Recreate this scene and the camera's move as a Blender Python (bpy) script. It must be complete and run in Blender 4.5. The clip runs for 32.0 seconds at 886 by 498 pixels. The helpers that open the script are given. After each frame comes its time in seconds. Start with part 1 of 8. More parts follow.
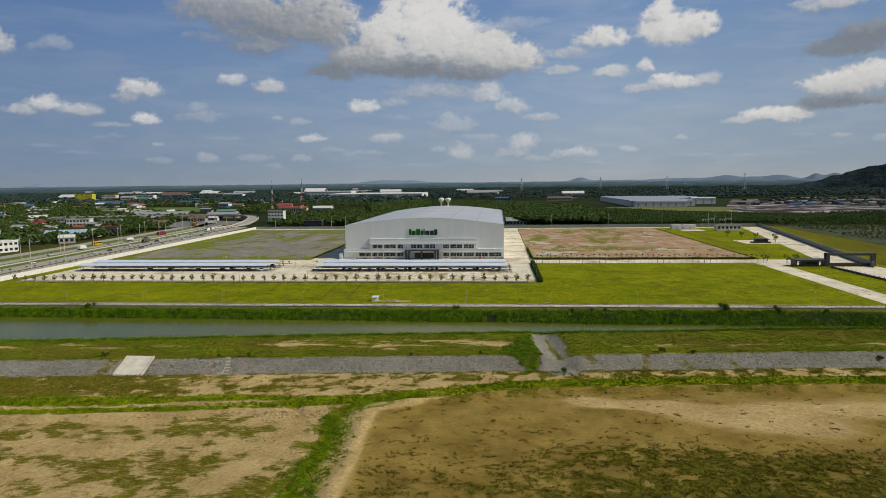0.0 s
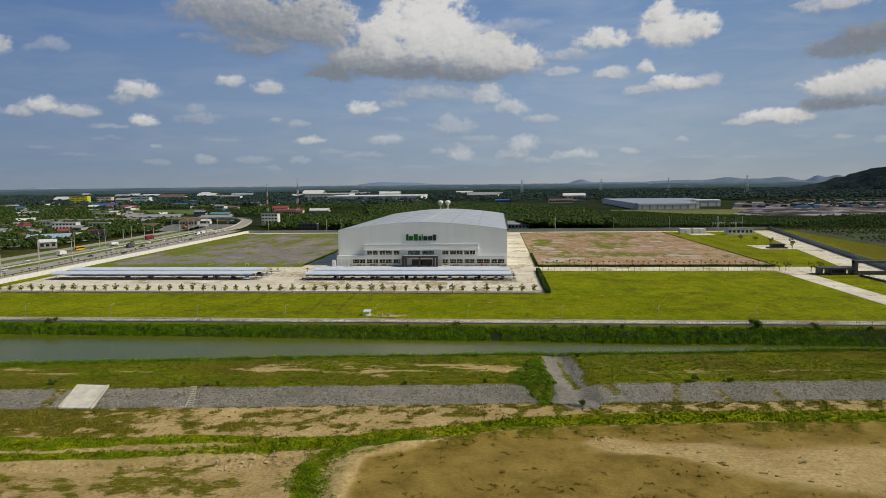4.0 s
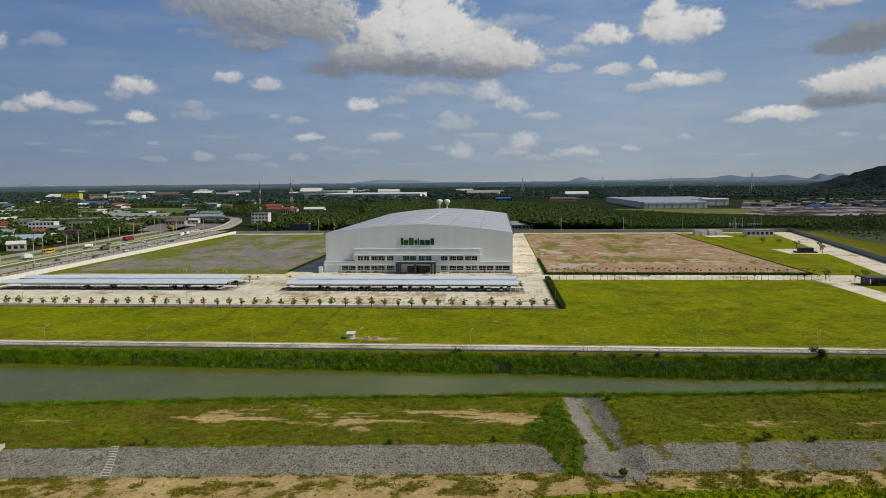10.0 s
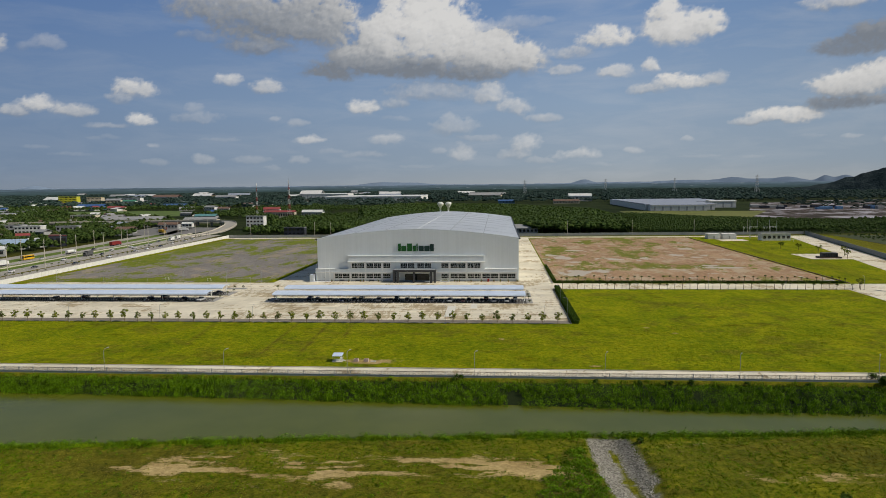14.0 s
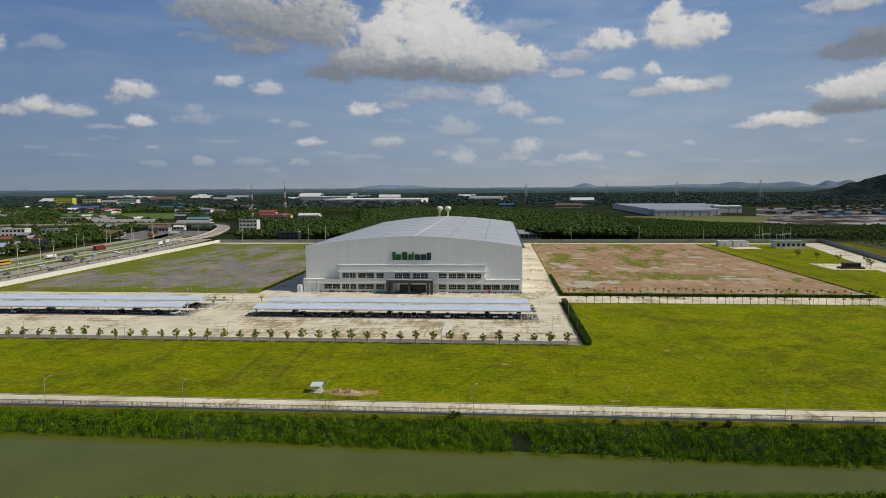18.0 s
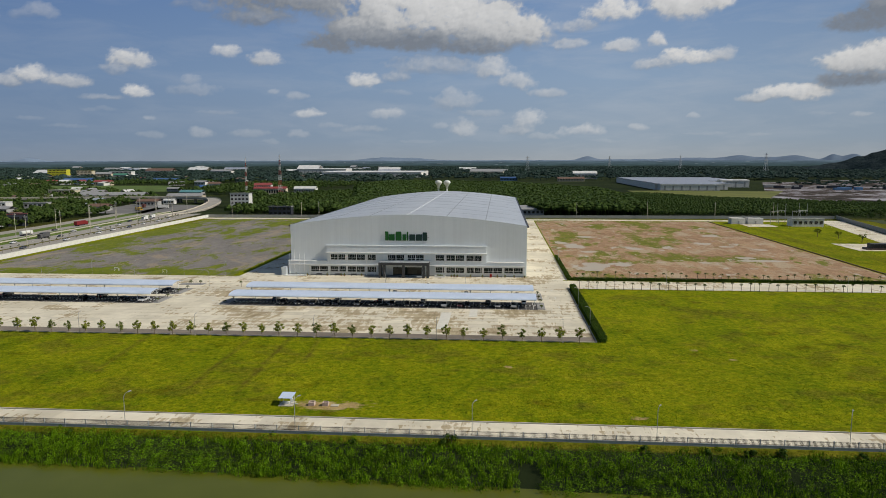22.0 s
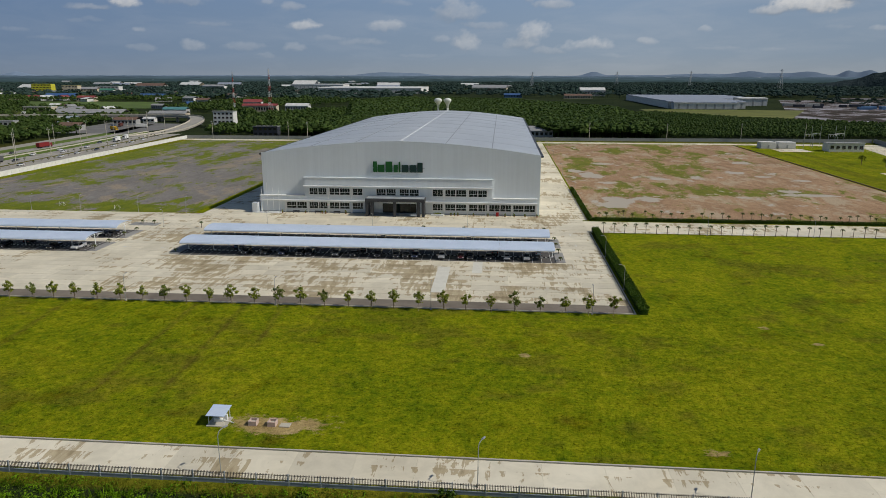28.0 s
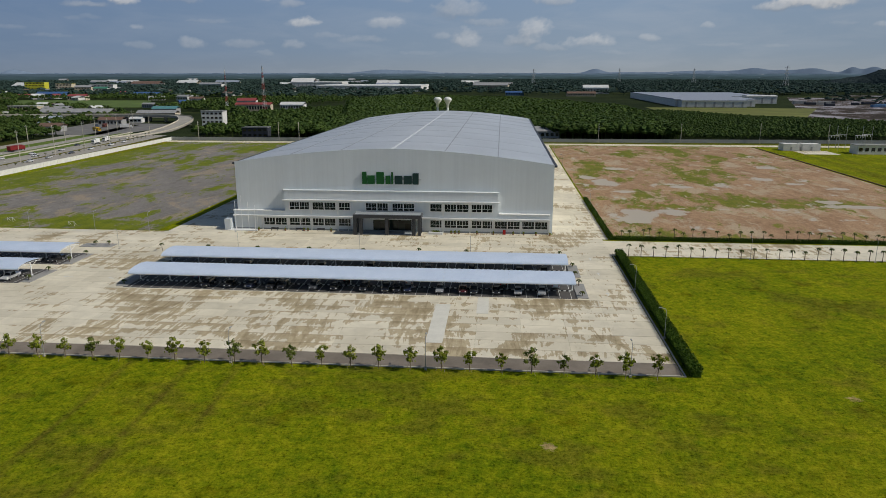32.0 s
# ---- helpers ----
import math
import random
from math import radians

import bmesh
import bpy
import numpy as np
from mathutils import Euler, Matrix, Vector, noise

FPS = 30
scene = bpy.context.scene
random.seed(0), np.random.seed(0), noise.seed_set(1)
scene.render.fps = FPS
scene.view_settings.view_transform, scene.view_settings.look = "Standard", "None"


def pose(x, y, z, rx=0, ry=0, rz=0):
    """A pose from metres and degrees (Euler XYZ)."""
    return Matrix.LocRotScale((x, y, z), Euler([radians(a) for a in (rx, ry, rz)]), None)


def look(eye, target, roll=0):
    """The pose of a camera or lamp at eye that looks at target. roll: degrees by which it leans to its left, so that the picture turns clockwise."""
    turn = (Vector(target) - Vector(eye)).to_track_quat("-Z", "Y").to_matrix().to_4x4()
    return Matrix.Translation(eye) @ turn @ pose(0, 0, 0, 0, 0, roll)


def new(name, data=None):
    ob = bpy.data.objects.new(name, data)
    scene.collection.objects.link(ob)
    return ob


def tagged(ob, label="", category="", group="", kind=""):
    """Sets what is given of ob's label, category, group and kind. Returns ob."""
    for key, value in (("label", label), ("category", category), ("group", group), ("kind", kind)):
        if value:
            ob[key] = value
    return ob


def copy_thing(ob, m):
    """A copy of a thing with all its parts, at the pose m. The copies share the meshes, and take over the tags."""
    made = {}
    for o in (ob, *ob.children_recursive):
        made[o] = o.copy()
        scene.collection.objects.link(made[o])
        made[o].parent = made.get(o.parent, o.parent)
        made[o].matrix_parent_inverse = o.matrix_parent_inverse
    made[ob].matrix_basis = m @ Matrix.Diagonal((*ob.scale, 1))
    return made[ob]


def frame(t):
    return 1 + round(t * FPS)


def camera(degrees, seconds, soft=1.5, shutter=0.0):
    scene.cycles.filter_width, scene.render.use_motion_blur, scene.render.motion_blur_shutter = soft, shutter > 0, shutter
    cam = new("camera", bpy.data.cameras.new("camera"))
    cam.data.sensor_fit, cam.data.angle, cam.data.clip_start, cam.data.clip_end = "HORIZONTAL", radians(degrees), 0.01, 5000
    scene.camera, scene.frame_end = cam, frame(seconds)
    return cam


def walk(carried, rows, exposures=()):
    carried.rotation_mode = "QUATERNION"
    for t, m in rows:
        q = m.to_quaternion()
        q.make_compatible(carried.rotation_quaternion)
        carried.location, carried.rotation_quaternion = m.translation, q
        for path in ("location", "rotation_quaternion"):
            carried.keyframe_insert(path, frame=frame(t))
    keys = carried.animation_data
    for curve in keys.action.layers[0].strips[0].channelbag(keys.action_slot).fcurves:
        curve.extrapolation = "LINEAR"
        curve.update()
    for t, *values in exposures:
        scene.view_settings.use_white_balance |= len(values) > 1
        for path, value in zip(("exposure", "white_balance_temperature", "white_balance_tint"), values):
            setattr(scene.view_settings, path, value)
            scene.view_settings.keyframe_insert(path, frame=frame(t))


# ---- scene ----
cam = camera(65.8, 32.0, 0.1)
PATH = [
    (0, (44.732, -431.067, 47.876), (44.575, -429.082, 47.682), -0.6),
    (0.5, (44.685, -427.554, 47.822), (44.531, -425.569, 47.632), -0.7),
    (1, (44.547, -424.153, 47.793), (44.393, -422.168, 47.604), -0.7),
    (1.5, (44.263, -420.893, 47.766), (44.109, -418.908, 47.577), -0.7),
    (2, (43.934, -417.673, 47.745), (43.78, -415.688, 47.556), -0.7),
    (2.5, (43.628, -414.466, 47.745), (43.473, -412.481, 47.557), -0.7),
    (3, (43.348, -411.265, 47.778), (43.194, -409.28, 47.59), -0.7),
    (3.5, (43.104, -408.034, 47.829), (42.948, -406.049, 47.641), -0.6),
    (5.5, (42.422, -394.691, 48.27), (42.267, -392.706, 48.078), -0.6),
    (6, (42.267, -391.341, 48.306), (42.11, -389.356, 48.112), -0.5),
    (6.5, (42.105, -388.015, 48.31), (41.95, -386.031, 48.117), -0.5),
    (7, (41.964, -384.722, 48.319), (41.809, -382.737, 48.127), -0.5),
    (7.5, (41.742, -381.476, 48.323), (41.586, -379.491, 48.131), -0.5),
    (8, (41.478, -378.214, 48.318), (41.323, -376.23, 48.125), -0.5),
    (8.5, (41.193, -374.923, 48.302), (41.037, -372.938, 48.108), -0.5),
    (9, (40.923, -371.584, 48.287), (40.767, -369.599, 48.093), -0.5),
    (9.5, (40.668, -368.24, 48.273), (40.513, -366.256, 48.079), -0.5),
    (10, (40.408, -364.886, 48.248), (40.253, -362.901, 48.053), -0.5),
    (10.5, (40.084, -361.579, 48.219), (39.928, -359.595, 48.024), -0.5),
    (11, (39.773, -358.375, 48.175), (39.617, -356.391, 47.981), -0.5),
    (11.5, (39.518, -355.202, 48.135), (39.361, -353.218, 47.939), -0.5),
    (12, (39.289, -352.061, 48.061), (39.132, -350.077, 47.866), -0.5),
    (12.5, (39.152, -348.774, 47.981), (38.994, -346.79, 47.787), -0.5),
    (13, (39.117, -345.321, 47.887), (38.959, -343.336, 47.693), -0.4),
    (13.5, (39.054, -341.985, 47.81), (38.895, -340.0, 47.62), -0.5),
    (14, (38.986, -338.825, 47.76), (38.826, -336.84, 47.572), -0.6),
    (14.5, (38.892, -335.795, 47.766), (38.732, -333.81, 47.579), -0.5),
    (16.5, (38.311, -323.671, 47.976), (38.15, -321.686, 47.795), -0.4),
    (17, (38.14, -320.554, 48.024), (37.98, -318.569, 47.844), -0.4),
    (17.5, (38.081, -317.404, 48.077), (37.919, -315.418, 47.897), -0.4),
    (18, (38.199, -314.254, 48.149), (38.038, -312.269, 47.97), -0.3),
    (18.5, (38.352, -311.112, 48.221), (38.191, -309.127, 48.041), -0.3),
    (19, (38.446, -307.961, 48.293), (38.284, -305.976, 48.111), -0.1),
    (19.5, (38.409, -304.756, 48.366), (38.246, -302.771, 48.187), -0.2),
    (20, (38.288, -301.518, 48.433), (38.126, -299.533, 48.253), -0.2),
    (20.5, (38.102, -298.237, 48.498), (37.938, -296.252, 48.317), -0.2),
    (21, (37.872, -294.877, 48.559), (37.709, -292.893, 48.362), -0.2),
    (21.5, (37.643, -291.437, 48.612), (37.48, -289.456, 48.386), -0.1),
    (22, (37.429, -287.93, 48.661), (37.267, -285.953, 48.403), -0.1),
    (22.5, (37.248, -284.362, 48.706), (37.085, -282.39, 48.416), -0.1),
    (23, (37.088, -280.75, 48.745), (36.926, -278.783, 48.423), -0.1),
    (23.5, (36.941, -277.135, 48.776), (36.779, -275.174, 48.421), -0.0),
    (24, (36.805, -273.507, 48.806), (36.642, -271.551, 48.421), -0.1),
    (24.5, (36.689, -269.862, 48.836), (36.527, -267.912, 48.421), 0.0),
    (25, (36.557, -266.228, 48.862), (36.395, -264.285, 48.416), 0.1),
    (25.5, (36.314, -262.651, 48.842), (36.151, -260.715, 48.369), 0.0),
    (27.5, (35.229, -248.498, 48.631), (35.066, -246.566, 48.14), 0.0),
    (28, (34.862, -244.967, 48.607), (34.701, -243.035, 48.115), 0.1),
    (28.5, (34.258, -241.471, 48.595), (34.096, -239.54, 48.101), 0.0),
    (29, (33.573, -237.914, 48.591), (33.412, -235.982, 48.098), 0.0),
    (29.5, (32.945, -234.261, 48.594), (32.784, -232.329, 48.1), 0.0),
    (30, (32.459, -230.439, 48.607), (32.299, -228.508, 48.113), 0.0),
    (30.5, (32.174, -226.448, 48.628), (32.013, -224.517, 48.133), -0.0),
    (31, (32.129, -222.265, 48.655), (31.968, -220.334, 48.158), -0.0),
    (31.5, (32.343, -217.899, 48.687), (32.18, -215.968, 48.19), 0.0),
    (32, (32.754, -213.419, 48.719), (32.591, -211.489, 48.22), 0.0),
]
walk(cam, [(t, look(e, g, r)) for t, e, g, r in PATH], ((0.0, 0.06, 6500, 10), (15.0, 0.02, 6480, 10), (25.0, 0.0, 6260, 10), (28.0, -0.16, 6170, 10), (32.0, -0.16, 6170, 10)))

# ---- light ----
SUN_EL, SUN_AZ = radians(43), radians(97)   # azimuth clockwise from +y
world = bpy.data.worlds.new("sky")
scene.world = world
world.use_nodes = True
_wt = world.node_tree
_sky = _wt.nodes.new("ShaderNodeTexSky")
_sky.sky_type = "NISHITA"
_sky.sun_disc = False
_sky.sun_elevation, _sky.sun_rotation = SUN_EL, SUN_AZ
_sky.air_density, _sky.dust_density, _sky.ozone_density = 1.0, 0.6, 1.5
_wt.links.new(_sky.outputs[0], _wt.nodes["Background"].inputs[0])
_wt.nodes["Background"].inputs[1].default_value = 0.06
sun = new("sun", bpy.data.lights.new("sun", "SUN"))
sun.data.energy, sun.data.angle, sun.data.color = 3.9, radians(0.55), (1.0, 0.92, 0.78)
sun.matrix_world = look((math.sin(SUN_AZ) * math.cos(SUN_EL) * 500, math.cos(SUN_AZ) * math.cos(SUN_EL) * 500, math.sin(SUN_EL) * 500), (0, 0, 0))


# ---- small tools ----
def vnoise(x, y, seed=0):
    """Smooth lattice noise, 0 to 1, over numpy arrays."""
    x, y = np.asarray(x, float), np.asarray(y, float)
    xi, yi = np.floor(x), np.floor(y)
    fx, fy = x - xi, y - yi
    fx, fy = fx * fx * (3 - 2 * fx), fy * fy * (3 - 2 * fy)

    def h(a, b):
        s = np.sin(a * 127.1 + b * 311.7 + seed * 74.7) * 43758.5453
        return s - np.floor(s)
    return (h(xi, yi) * (1 - fx) + h(xi + 1, yi) * fx) * (1 - fy) + (h(xi, yi + 1) * (1 - fx) + h(xi + 1, yi + 1) * fx) * fy


def fbm(x, y, seed=0, octaves=4):
    s, a, n = 0.0, 0.5, 0.0
    for k in range(octaves):
        s = s + a * vnoise(x * 2 ** k, y * 2 ** k, seed + k * 13)
        n += a
        a *= 0.55
    return s / n


def step(a, b, v):
    u = np.clip((v - a) / (b - a), 0, 1)
    return u * u * (3 - 2 * u)


class Geo:
    """Collects vertices and faces of one mesh."""

    def __init__(self):
        self.v, self.f = [], []

    def box(self, x0, x1, y0, y1, z0, z1):
        n = len(self.v)
        self.v += [(x0, y0, z0), (x1, y0, z0), (x1, y1, z0), (x0, y1, z0), (x0, y0, z1), (x1, y0, z1), (x1, y1, z1), (x0, y1, z1)]
        self.f += [(n, n + 3, n + 2, n + 1), (n + 4, n + 5, n + 6, n + 7), (n, n + 1, n + 5, n + 4), (n + 1, n + 2, n + 6, n + 5), (n + 2, n + 3, n + 7, n + 6), (n + 3, n, n + 4, n + 7)]
        return self

    def chamfer(self, x0, x1, y0, y1, z0, z1, c):
        """A box whose top edges are cut back by c."""
        n = len(self.v)
        self.v += [(x0, y0, z0), (x1, y0, z0), (x1, y1, z0), (x0, y1, z0), (x0, y0, z1 - c), (x1, y0, z1 - c), (x1, y1, z1 - c), (x0, y1, z1 - c),
                   (x0 + c, y0 + c, z1), (x1 - c, y0 + c, z1), (x1 - c, y1 - c, z1), (x0 + c, y1 - c, z1)]
        for a, b in ((0, 4), (4, 8)):
            for i in range(4):
                j = (i + 1) % 4
                self.f.append((n + a + i, n + a + j, n + b + j, n + b + i))
        self.f += [(n + 8, n + 9, n + 10, n + 11), (n + 3, n + 2, n + 1, n)]
        return self

    def tube(self, p0, p1, r0, r1=None, k=6, caps=True):
        r1 = r0 if r1 is None else r1
        a, b = Vector(p0), Vector(p1)
        d = (b - a).normalized()
        u = d.orthogonal().normalized()
        w = d.cross(u)
        n = len(self.v)
        for c, r in ((a, r0), (b, r1)):
            for i in range(k):
                t = 2 * math.pi * i / k
                self.v.append(tuple(c + (u * math.cos(t) + w * math.sin(t)) * r))
        for i in range(k):
            j = (i + 1) % k
            self.f.append((n + i, n + j, n + k + j, n + k + i))
        if caps:
            self.f += [tuple(n + k - 1 - i for i in range(k)), tuple(n + k + i for i in range(k))]
        return self

    def prism(self, pts, y0, y1, axis="y"):
        """Extrudes an outline of (a, z) from y0 to y1 along y, or along x."""
        n, k = len(self.v), len(pts)
        for y in (y0, y1):
            self.v += [(a, y, z) if axis == "y" else (y, a, z) for a, z in pts]
        flip = axis != "y"
        for i in range(k):
            j = (i + 1) % k
            q = (n + i, n + j, n + k + j, n + k + i)
            self.f.append(q[::-1] if flip else q)
        c0, c1 = tuple(n + k - 1 - i for i in range(k)), tuple(n + k + i for i in range(k))
        self.f += [c0[::-1], c1[::-1]] if flip else [c0, c1]
        return self

    def ring(self, rows):
        """Joins rows of equal length, each a closed loop, into a skin with capped ends."""
        n, k = len(self.v), len(rows[0])
        for r in rows:
            self.v += [tuple(p) for p in r]
        for a in range(len(rows) - 1):
            for i in range(k):
                j = (i + 1) % k
                self.f.append((n + a * k + i, n + a * k + j, n + (a + 1) * k + j, n + (a + 1) * k + i))
        self.f += [tuple(n + k - 1 - i for i in range(k)), tuple(n + (len(rows) - 1) * k + i for i in range(k))]
        return self

    def lathe(self, prof, x=0, y=0, k=16):
        return self.ring([[(x + r * math.cos(2 * math.pi * i / k), y + r * math.sin(2 * math.pi * i / k), z) for i in range(k)] for r, z in prof])

    def mesh(self, name, material=None, smooth=False):
        me = bpy.data.meshes.new(name)
        me.from_pydata(self.v, [], self.f)
        if material:
            me.materials.append(material)
        if smooth:
            me.polygons.foreach_set("use_smooth", [True] * len(me.polygons))
        return me


def part(name, geo, material, parent, label="", smooth=False, at=None):
    """Links a Geo or a ready mesh as one object under a thing or a part."""
    me = geo.mesh(name, material, smooth) if isinstance(geo, Geo) else geo
    ob = new(name, me)
    ob.parent = parent
    if at is not None:
        ob.matrix_basis = at
    return tagged(ob, label)


def thing(name, label, category, m=None, group="", kind=""):
    ob = tagged(new(name), label, category, group, kind)
    ob.empty_display_size = 0.3
    if m is not None:
        ob.matrix_basis = m
    return ob


def single(name, geo, material, label, category, group="", kind="", smooth=False, m=None):
    me = geo.mesh(name, material, smooth) if isinstance(geo, Geo) else geo
    ob = tagged(new(name, me), label, category, group, kind)
    if m is not None:
        ob.matrix_basis = m
    return ob


def fast_mesh(name, v, f, material, smooth=False, attrs=None):
    """A mesh from arrays: v (n, 3), f (m, 3 or 4)."""
    me = bpy.data.meshes.new(name)
    v, f = np.asarray(v, np.float32), np.asarray(f, np.int32)
    me.vertices.add(len(v))
    me.vertices.foreach_set("co", v.ravel())
    me.loops.add(f.size)
    me.loops.foreach_set("vertex_index", f.ravel())
    me.polygons.add(len(f))
    me.polygons.foreach_set("loop_start", np.arange(0, f.size, f.shape[1], dtype=np.int32))
    me.polygons.foreach_set("use_smooth", np.full(len(f), smooth))
    me.materials.append(material)
    me.update(calc_edges=True)
    for key, val in (attrs or {}).items():
        at = me.attributes.new(key, "FLOAT", "POINT")
        at.data.foreach_set("value", np.asarray(val, np.float32).ravel())
    return me


def grid_mesh(name, xs, ys, zf, material, attrs=None, smooth=True):
    gx, gy = np.meshgrid(xs, ys)
    gz = zf(gx, gy)
    nx, ny = len(xs), len(ys)
    i = np.arange(nx * ny).reshape(ny, nx)
    f = np.stack([i[:-1, :-1], i[:-1, 1:], i[1:, 1:], i[1:, :-1]], -1).reshape(-1, 4)
    a = {k: fn(gx, gy) for k, fn in (attrs or {}).items()}
    return fast_mesh(name, np.stack([gx, gy, gz], -1).reshape(-1, 3), f, material, smooth, a)


# ---- materials ----
class Mat:
    """A node material put together step by step."""

    def __init__(self, name, rough=0.8, metal=0.0, spec=0.3):
        self.m = bpy.data.materials.new(name)
        self.m.use_nodes = True
        self.t = self.m.node_tree
        self.b = self.t.nodes["Principled BSDF"]
        self.b.inputs["Roughness"].default_value = rough
        self.b.inputs["Metallic"].default_value = metal
        self.b.inputs["Specular IOR Level"].default_value = spec
        self.co = self.t.nodes.new("ShaderNodeTexCoord").outputs["Object"]

    def link(self, a, b):
        self.t.links.new(a, b)

    def noise(self, scale, detail=4.0, rough=0.6, stretch=None, distort=0.0):
        n = self.t.nodes.new("ShaderNodeTexNoise")
        n.inputs["Scale"].default_value, n.inputs["Detail"].default_value = scale, detail
        n.inputs["Roughness"].default_value, n.inputs["Distortion"].default_value = rough, distort
        co = self.co
        if stretch:
            mp = self.t.nodes.new("ShaderNodeMapping")
            mp.inputs["Scale"].default_value = stretch
            self.link(co, mp.inputs[0])
            co = mp.outputs[0]
        self.link(co, n.inputs["Vector"])
        return n.outputs["Fac"]

    def voronoi(self, scale, feature="F1", out="Distance"):
        n = self.t.nodes.new("ShaderNodeTexVoronoi")
        n.feature = feature
        n.inputs["Scale"].default_value = scale
        self.link(self.co, n.inputs["Vector"])
        return n.outputs[out]

    def wave(self, scale, axis="X", profile="SIN"):
        n = self.t.nodes.new("ShaderNodeTexWave")
        n.bands_direction, n.wave_profile = axis, profile
        n.inputs["Scale"].default_value = scale
        self.link(self.co, n.inputs["Vector"])
        return n.outputs["Fac"]

    def attr(self, name):
        n = self.t.nodes.new("ShaderNodeAttribute")
        n.attribute_name = name
        return n.outputs["Fac"]

    def random(self):
        return self.t.nodes.new("ShaderNodeObjectInfo").outputs["Random"]

    def island(self):
        return self.t.nodes.new("ShaderNodeNewGeometry").outputs["Random Per Island"]

    def ramp(self, fac, *stops):
        """Stops of (place, value or colour)."""
        n = self.t.nodes.new("ShaderNodeValToRGB")
        e = n.color_ramp.elements
        while len(e) < len(stops):
            e.new(0.5)
        for el, (p, c) in zip(e, stops):
            el.position = p
            el.color = (c, c, c, 1) if isinstance(c, (int, float)) else (*c, 1)
        self.link(fac, n.inputs[0])
        return n.outputs[0]

    def mix(self, fac, a, b, mode="MIX"):
        n = self.t.nodes.new("ShaderNodeMix")
        n.data_type, n.blend_type = "RGBA", mode
        for sock, val in ((n.inputs[0], fac), (n.inputs[6], a), (n.inputs[7], b)):
            if isinstance(val, (int, float)):
                sock.default_value = val if sock == n.inputs[0] else (val, val, val, 1)
            elif isinstance(val, tuple):
                sock.default_value = (*val, 1)
            else:
                self.link(val, sock)
        return n.outputs[2]

    def math(self, op, a, b=0.0, clamp=False):
        n = self.t.nodes.new("ShaderNodeMath")
        n.operation, n.use_clamp = op, clamp
        for sock, val in zip(n.inputs, (a, b)):
            if isinstance(val, (int, float)):
                sock.default_value = val
            else:
                self.link(val, sock)
        return n.outputs[0]

    def color(self, c):
        if isinstance(c, tuple):
            self.b.inputs["Base Color"].default_value = (*c, 1)
        else:
            self.link(c, self.b.inputs["Base Color"])
        return self

    def rough(self, r):
        self.link(r, self.b.inputs["Roughness"])
        return self

    def bump(self, h, dist=0.02, strength=0.6):
        n = self.t.nodes.new("ShaderNodeBump")
        n.inputs["Distance"].default_value, n.inputs["Strength"].default_value = dist, strength
        self.link(h, n.inputs["Height"])
        self.link(n.outputs[0], self.b.inputs["Normal"])
        return self


def plain(name, c, rough=0.6, metal=0.0, var=0.18, s1=0.6, s2=14.0, bump=0.0, spec=0.3):
    """A surface of one colour with stains and grain at two scales."""
    k = Mat(name, rough, metal, spec)
    lo, hi = tuple(v * (1 - var) for v in c), tuple(min(1, v * (1 + var * 0.6)) for v in c)
    a = k.ramp(k.noise(s1, 5, 0.65), (0.3, lo), (0.65, hi))
    b = k.ramp(k.noise(s2, 3), (0.3, 0.86), (0.7, 1.0))
    k.color(k.mix(1.0, a, b, "MULTIPLY"))
    if bump:
        k.bump(k.noise(s2 * 2, 3), bump)
    return k.m


def foliage(name, dark, light, rough=0.6, clump=0.12, lo=0.7, hi=1.15):
    k = Mat(name, rough, 0, 0.03)
    a = k.ramp(k.island(), (0.0, dark), (1.0, light))
    b = k.ramp(k.noise(clump, 4), (0.35, lo), (0.65, hi))
    k.color(k.mix(1.0, a, b, "MULTIPLY"))
    k.b.inputs["Subsurface Weight"].default_value = 0.0
    return k.m


def glass_dark(name, c=(0.02, 0.025, 0.03)):
    k = Mat(name, 0.06, 0, 0.6)
    k.color(k.ramp(k.random(), (0, tuple(v * 0.6 for v in c)), (1, tuple(v * 1.8 for v in c))))
    return k.m


def cladding(name, c, rough, streak, ribs):
    """Painted metal sheet with rain streaks and shallow ribs; ribs is the axis across them."""
    k = Mat(name, rough, 0.0, 0.3)
    lo = tuple(v * 0.9 for v in c)
    a = k.ramp(k.noise(0.06, 5, 0.65), (0.3, lo), (0.7, c))
    a = k.mix(1.0, a, k.ramp(k.noise(0.7, 5, 0.7, streak), (0.32, 0.95), (0.55, 1.0), (0.7, 1.02)), "MULTIPLY")
    a = k.mix(1.0, a, k.ramp(k.wave(0.33, ribs), (0.0, 0.985), (0.06, 1.0)), "MULTIPLY")
    k.color(a)
    k.bump(k.wave(1.3, ribs), 0.008, 0.3)
    return k.m


M_WALL = cladding("white cladding", (0.70, 0.735, 0.75), 0.5, (1.0, 1.0, 0.03), "X")
M_TRIM = plain("white trim paint", (0.80, 0.80, 0.78), 0.55, var=0.06, s1=0.3)
M_ROOF = plain("roof sheet", (0.52, 0.55, 0.58), 0.42, metal=0.25, var=0.10, s1=0.05)
M_SEAM = plain("roof seam", (0.30, 0.32, 0.34), 0.5, var=0.1)
M_GUTTER = plain("dark gutter", (0.035, 0.037, 0.04), 0.5)
M_GREY = plain("dark grey cladding", (0.06, 0.062, 0.066), 0.5, var=0.12)
M_GLASS = glass_dark("dark glass")
M_CONC = plain("concrete", (0.50, 0.46, 0.38), 0.85, var=0.2, s1=0.25, s2=6, bump=0.004)
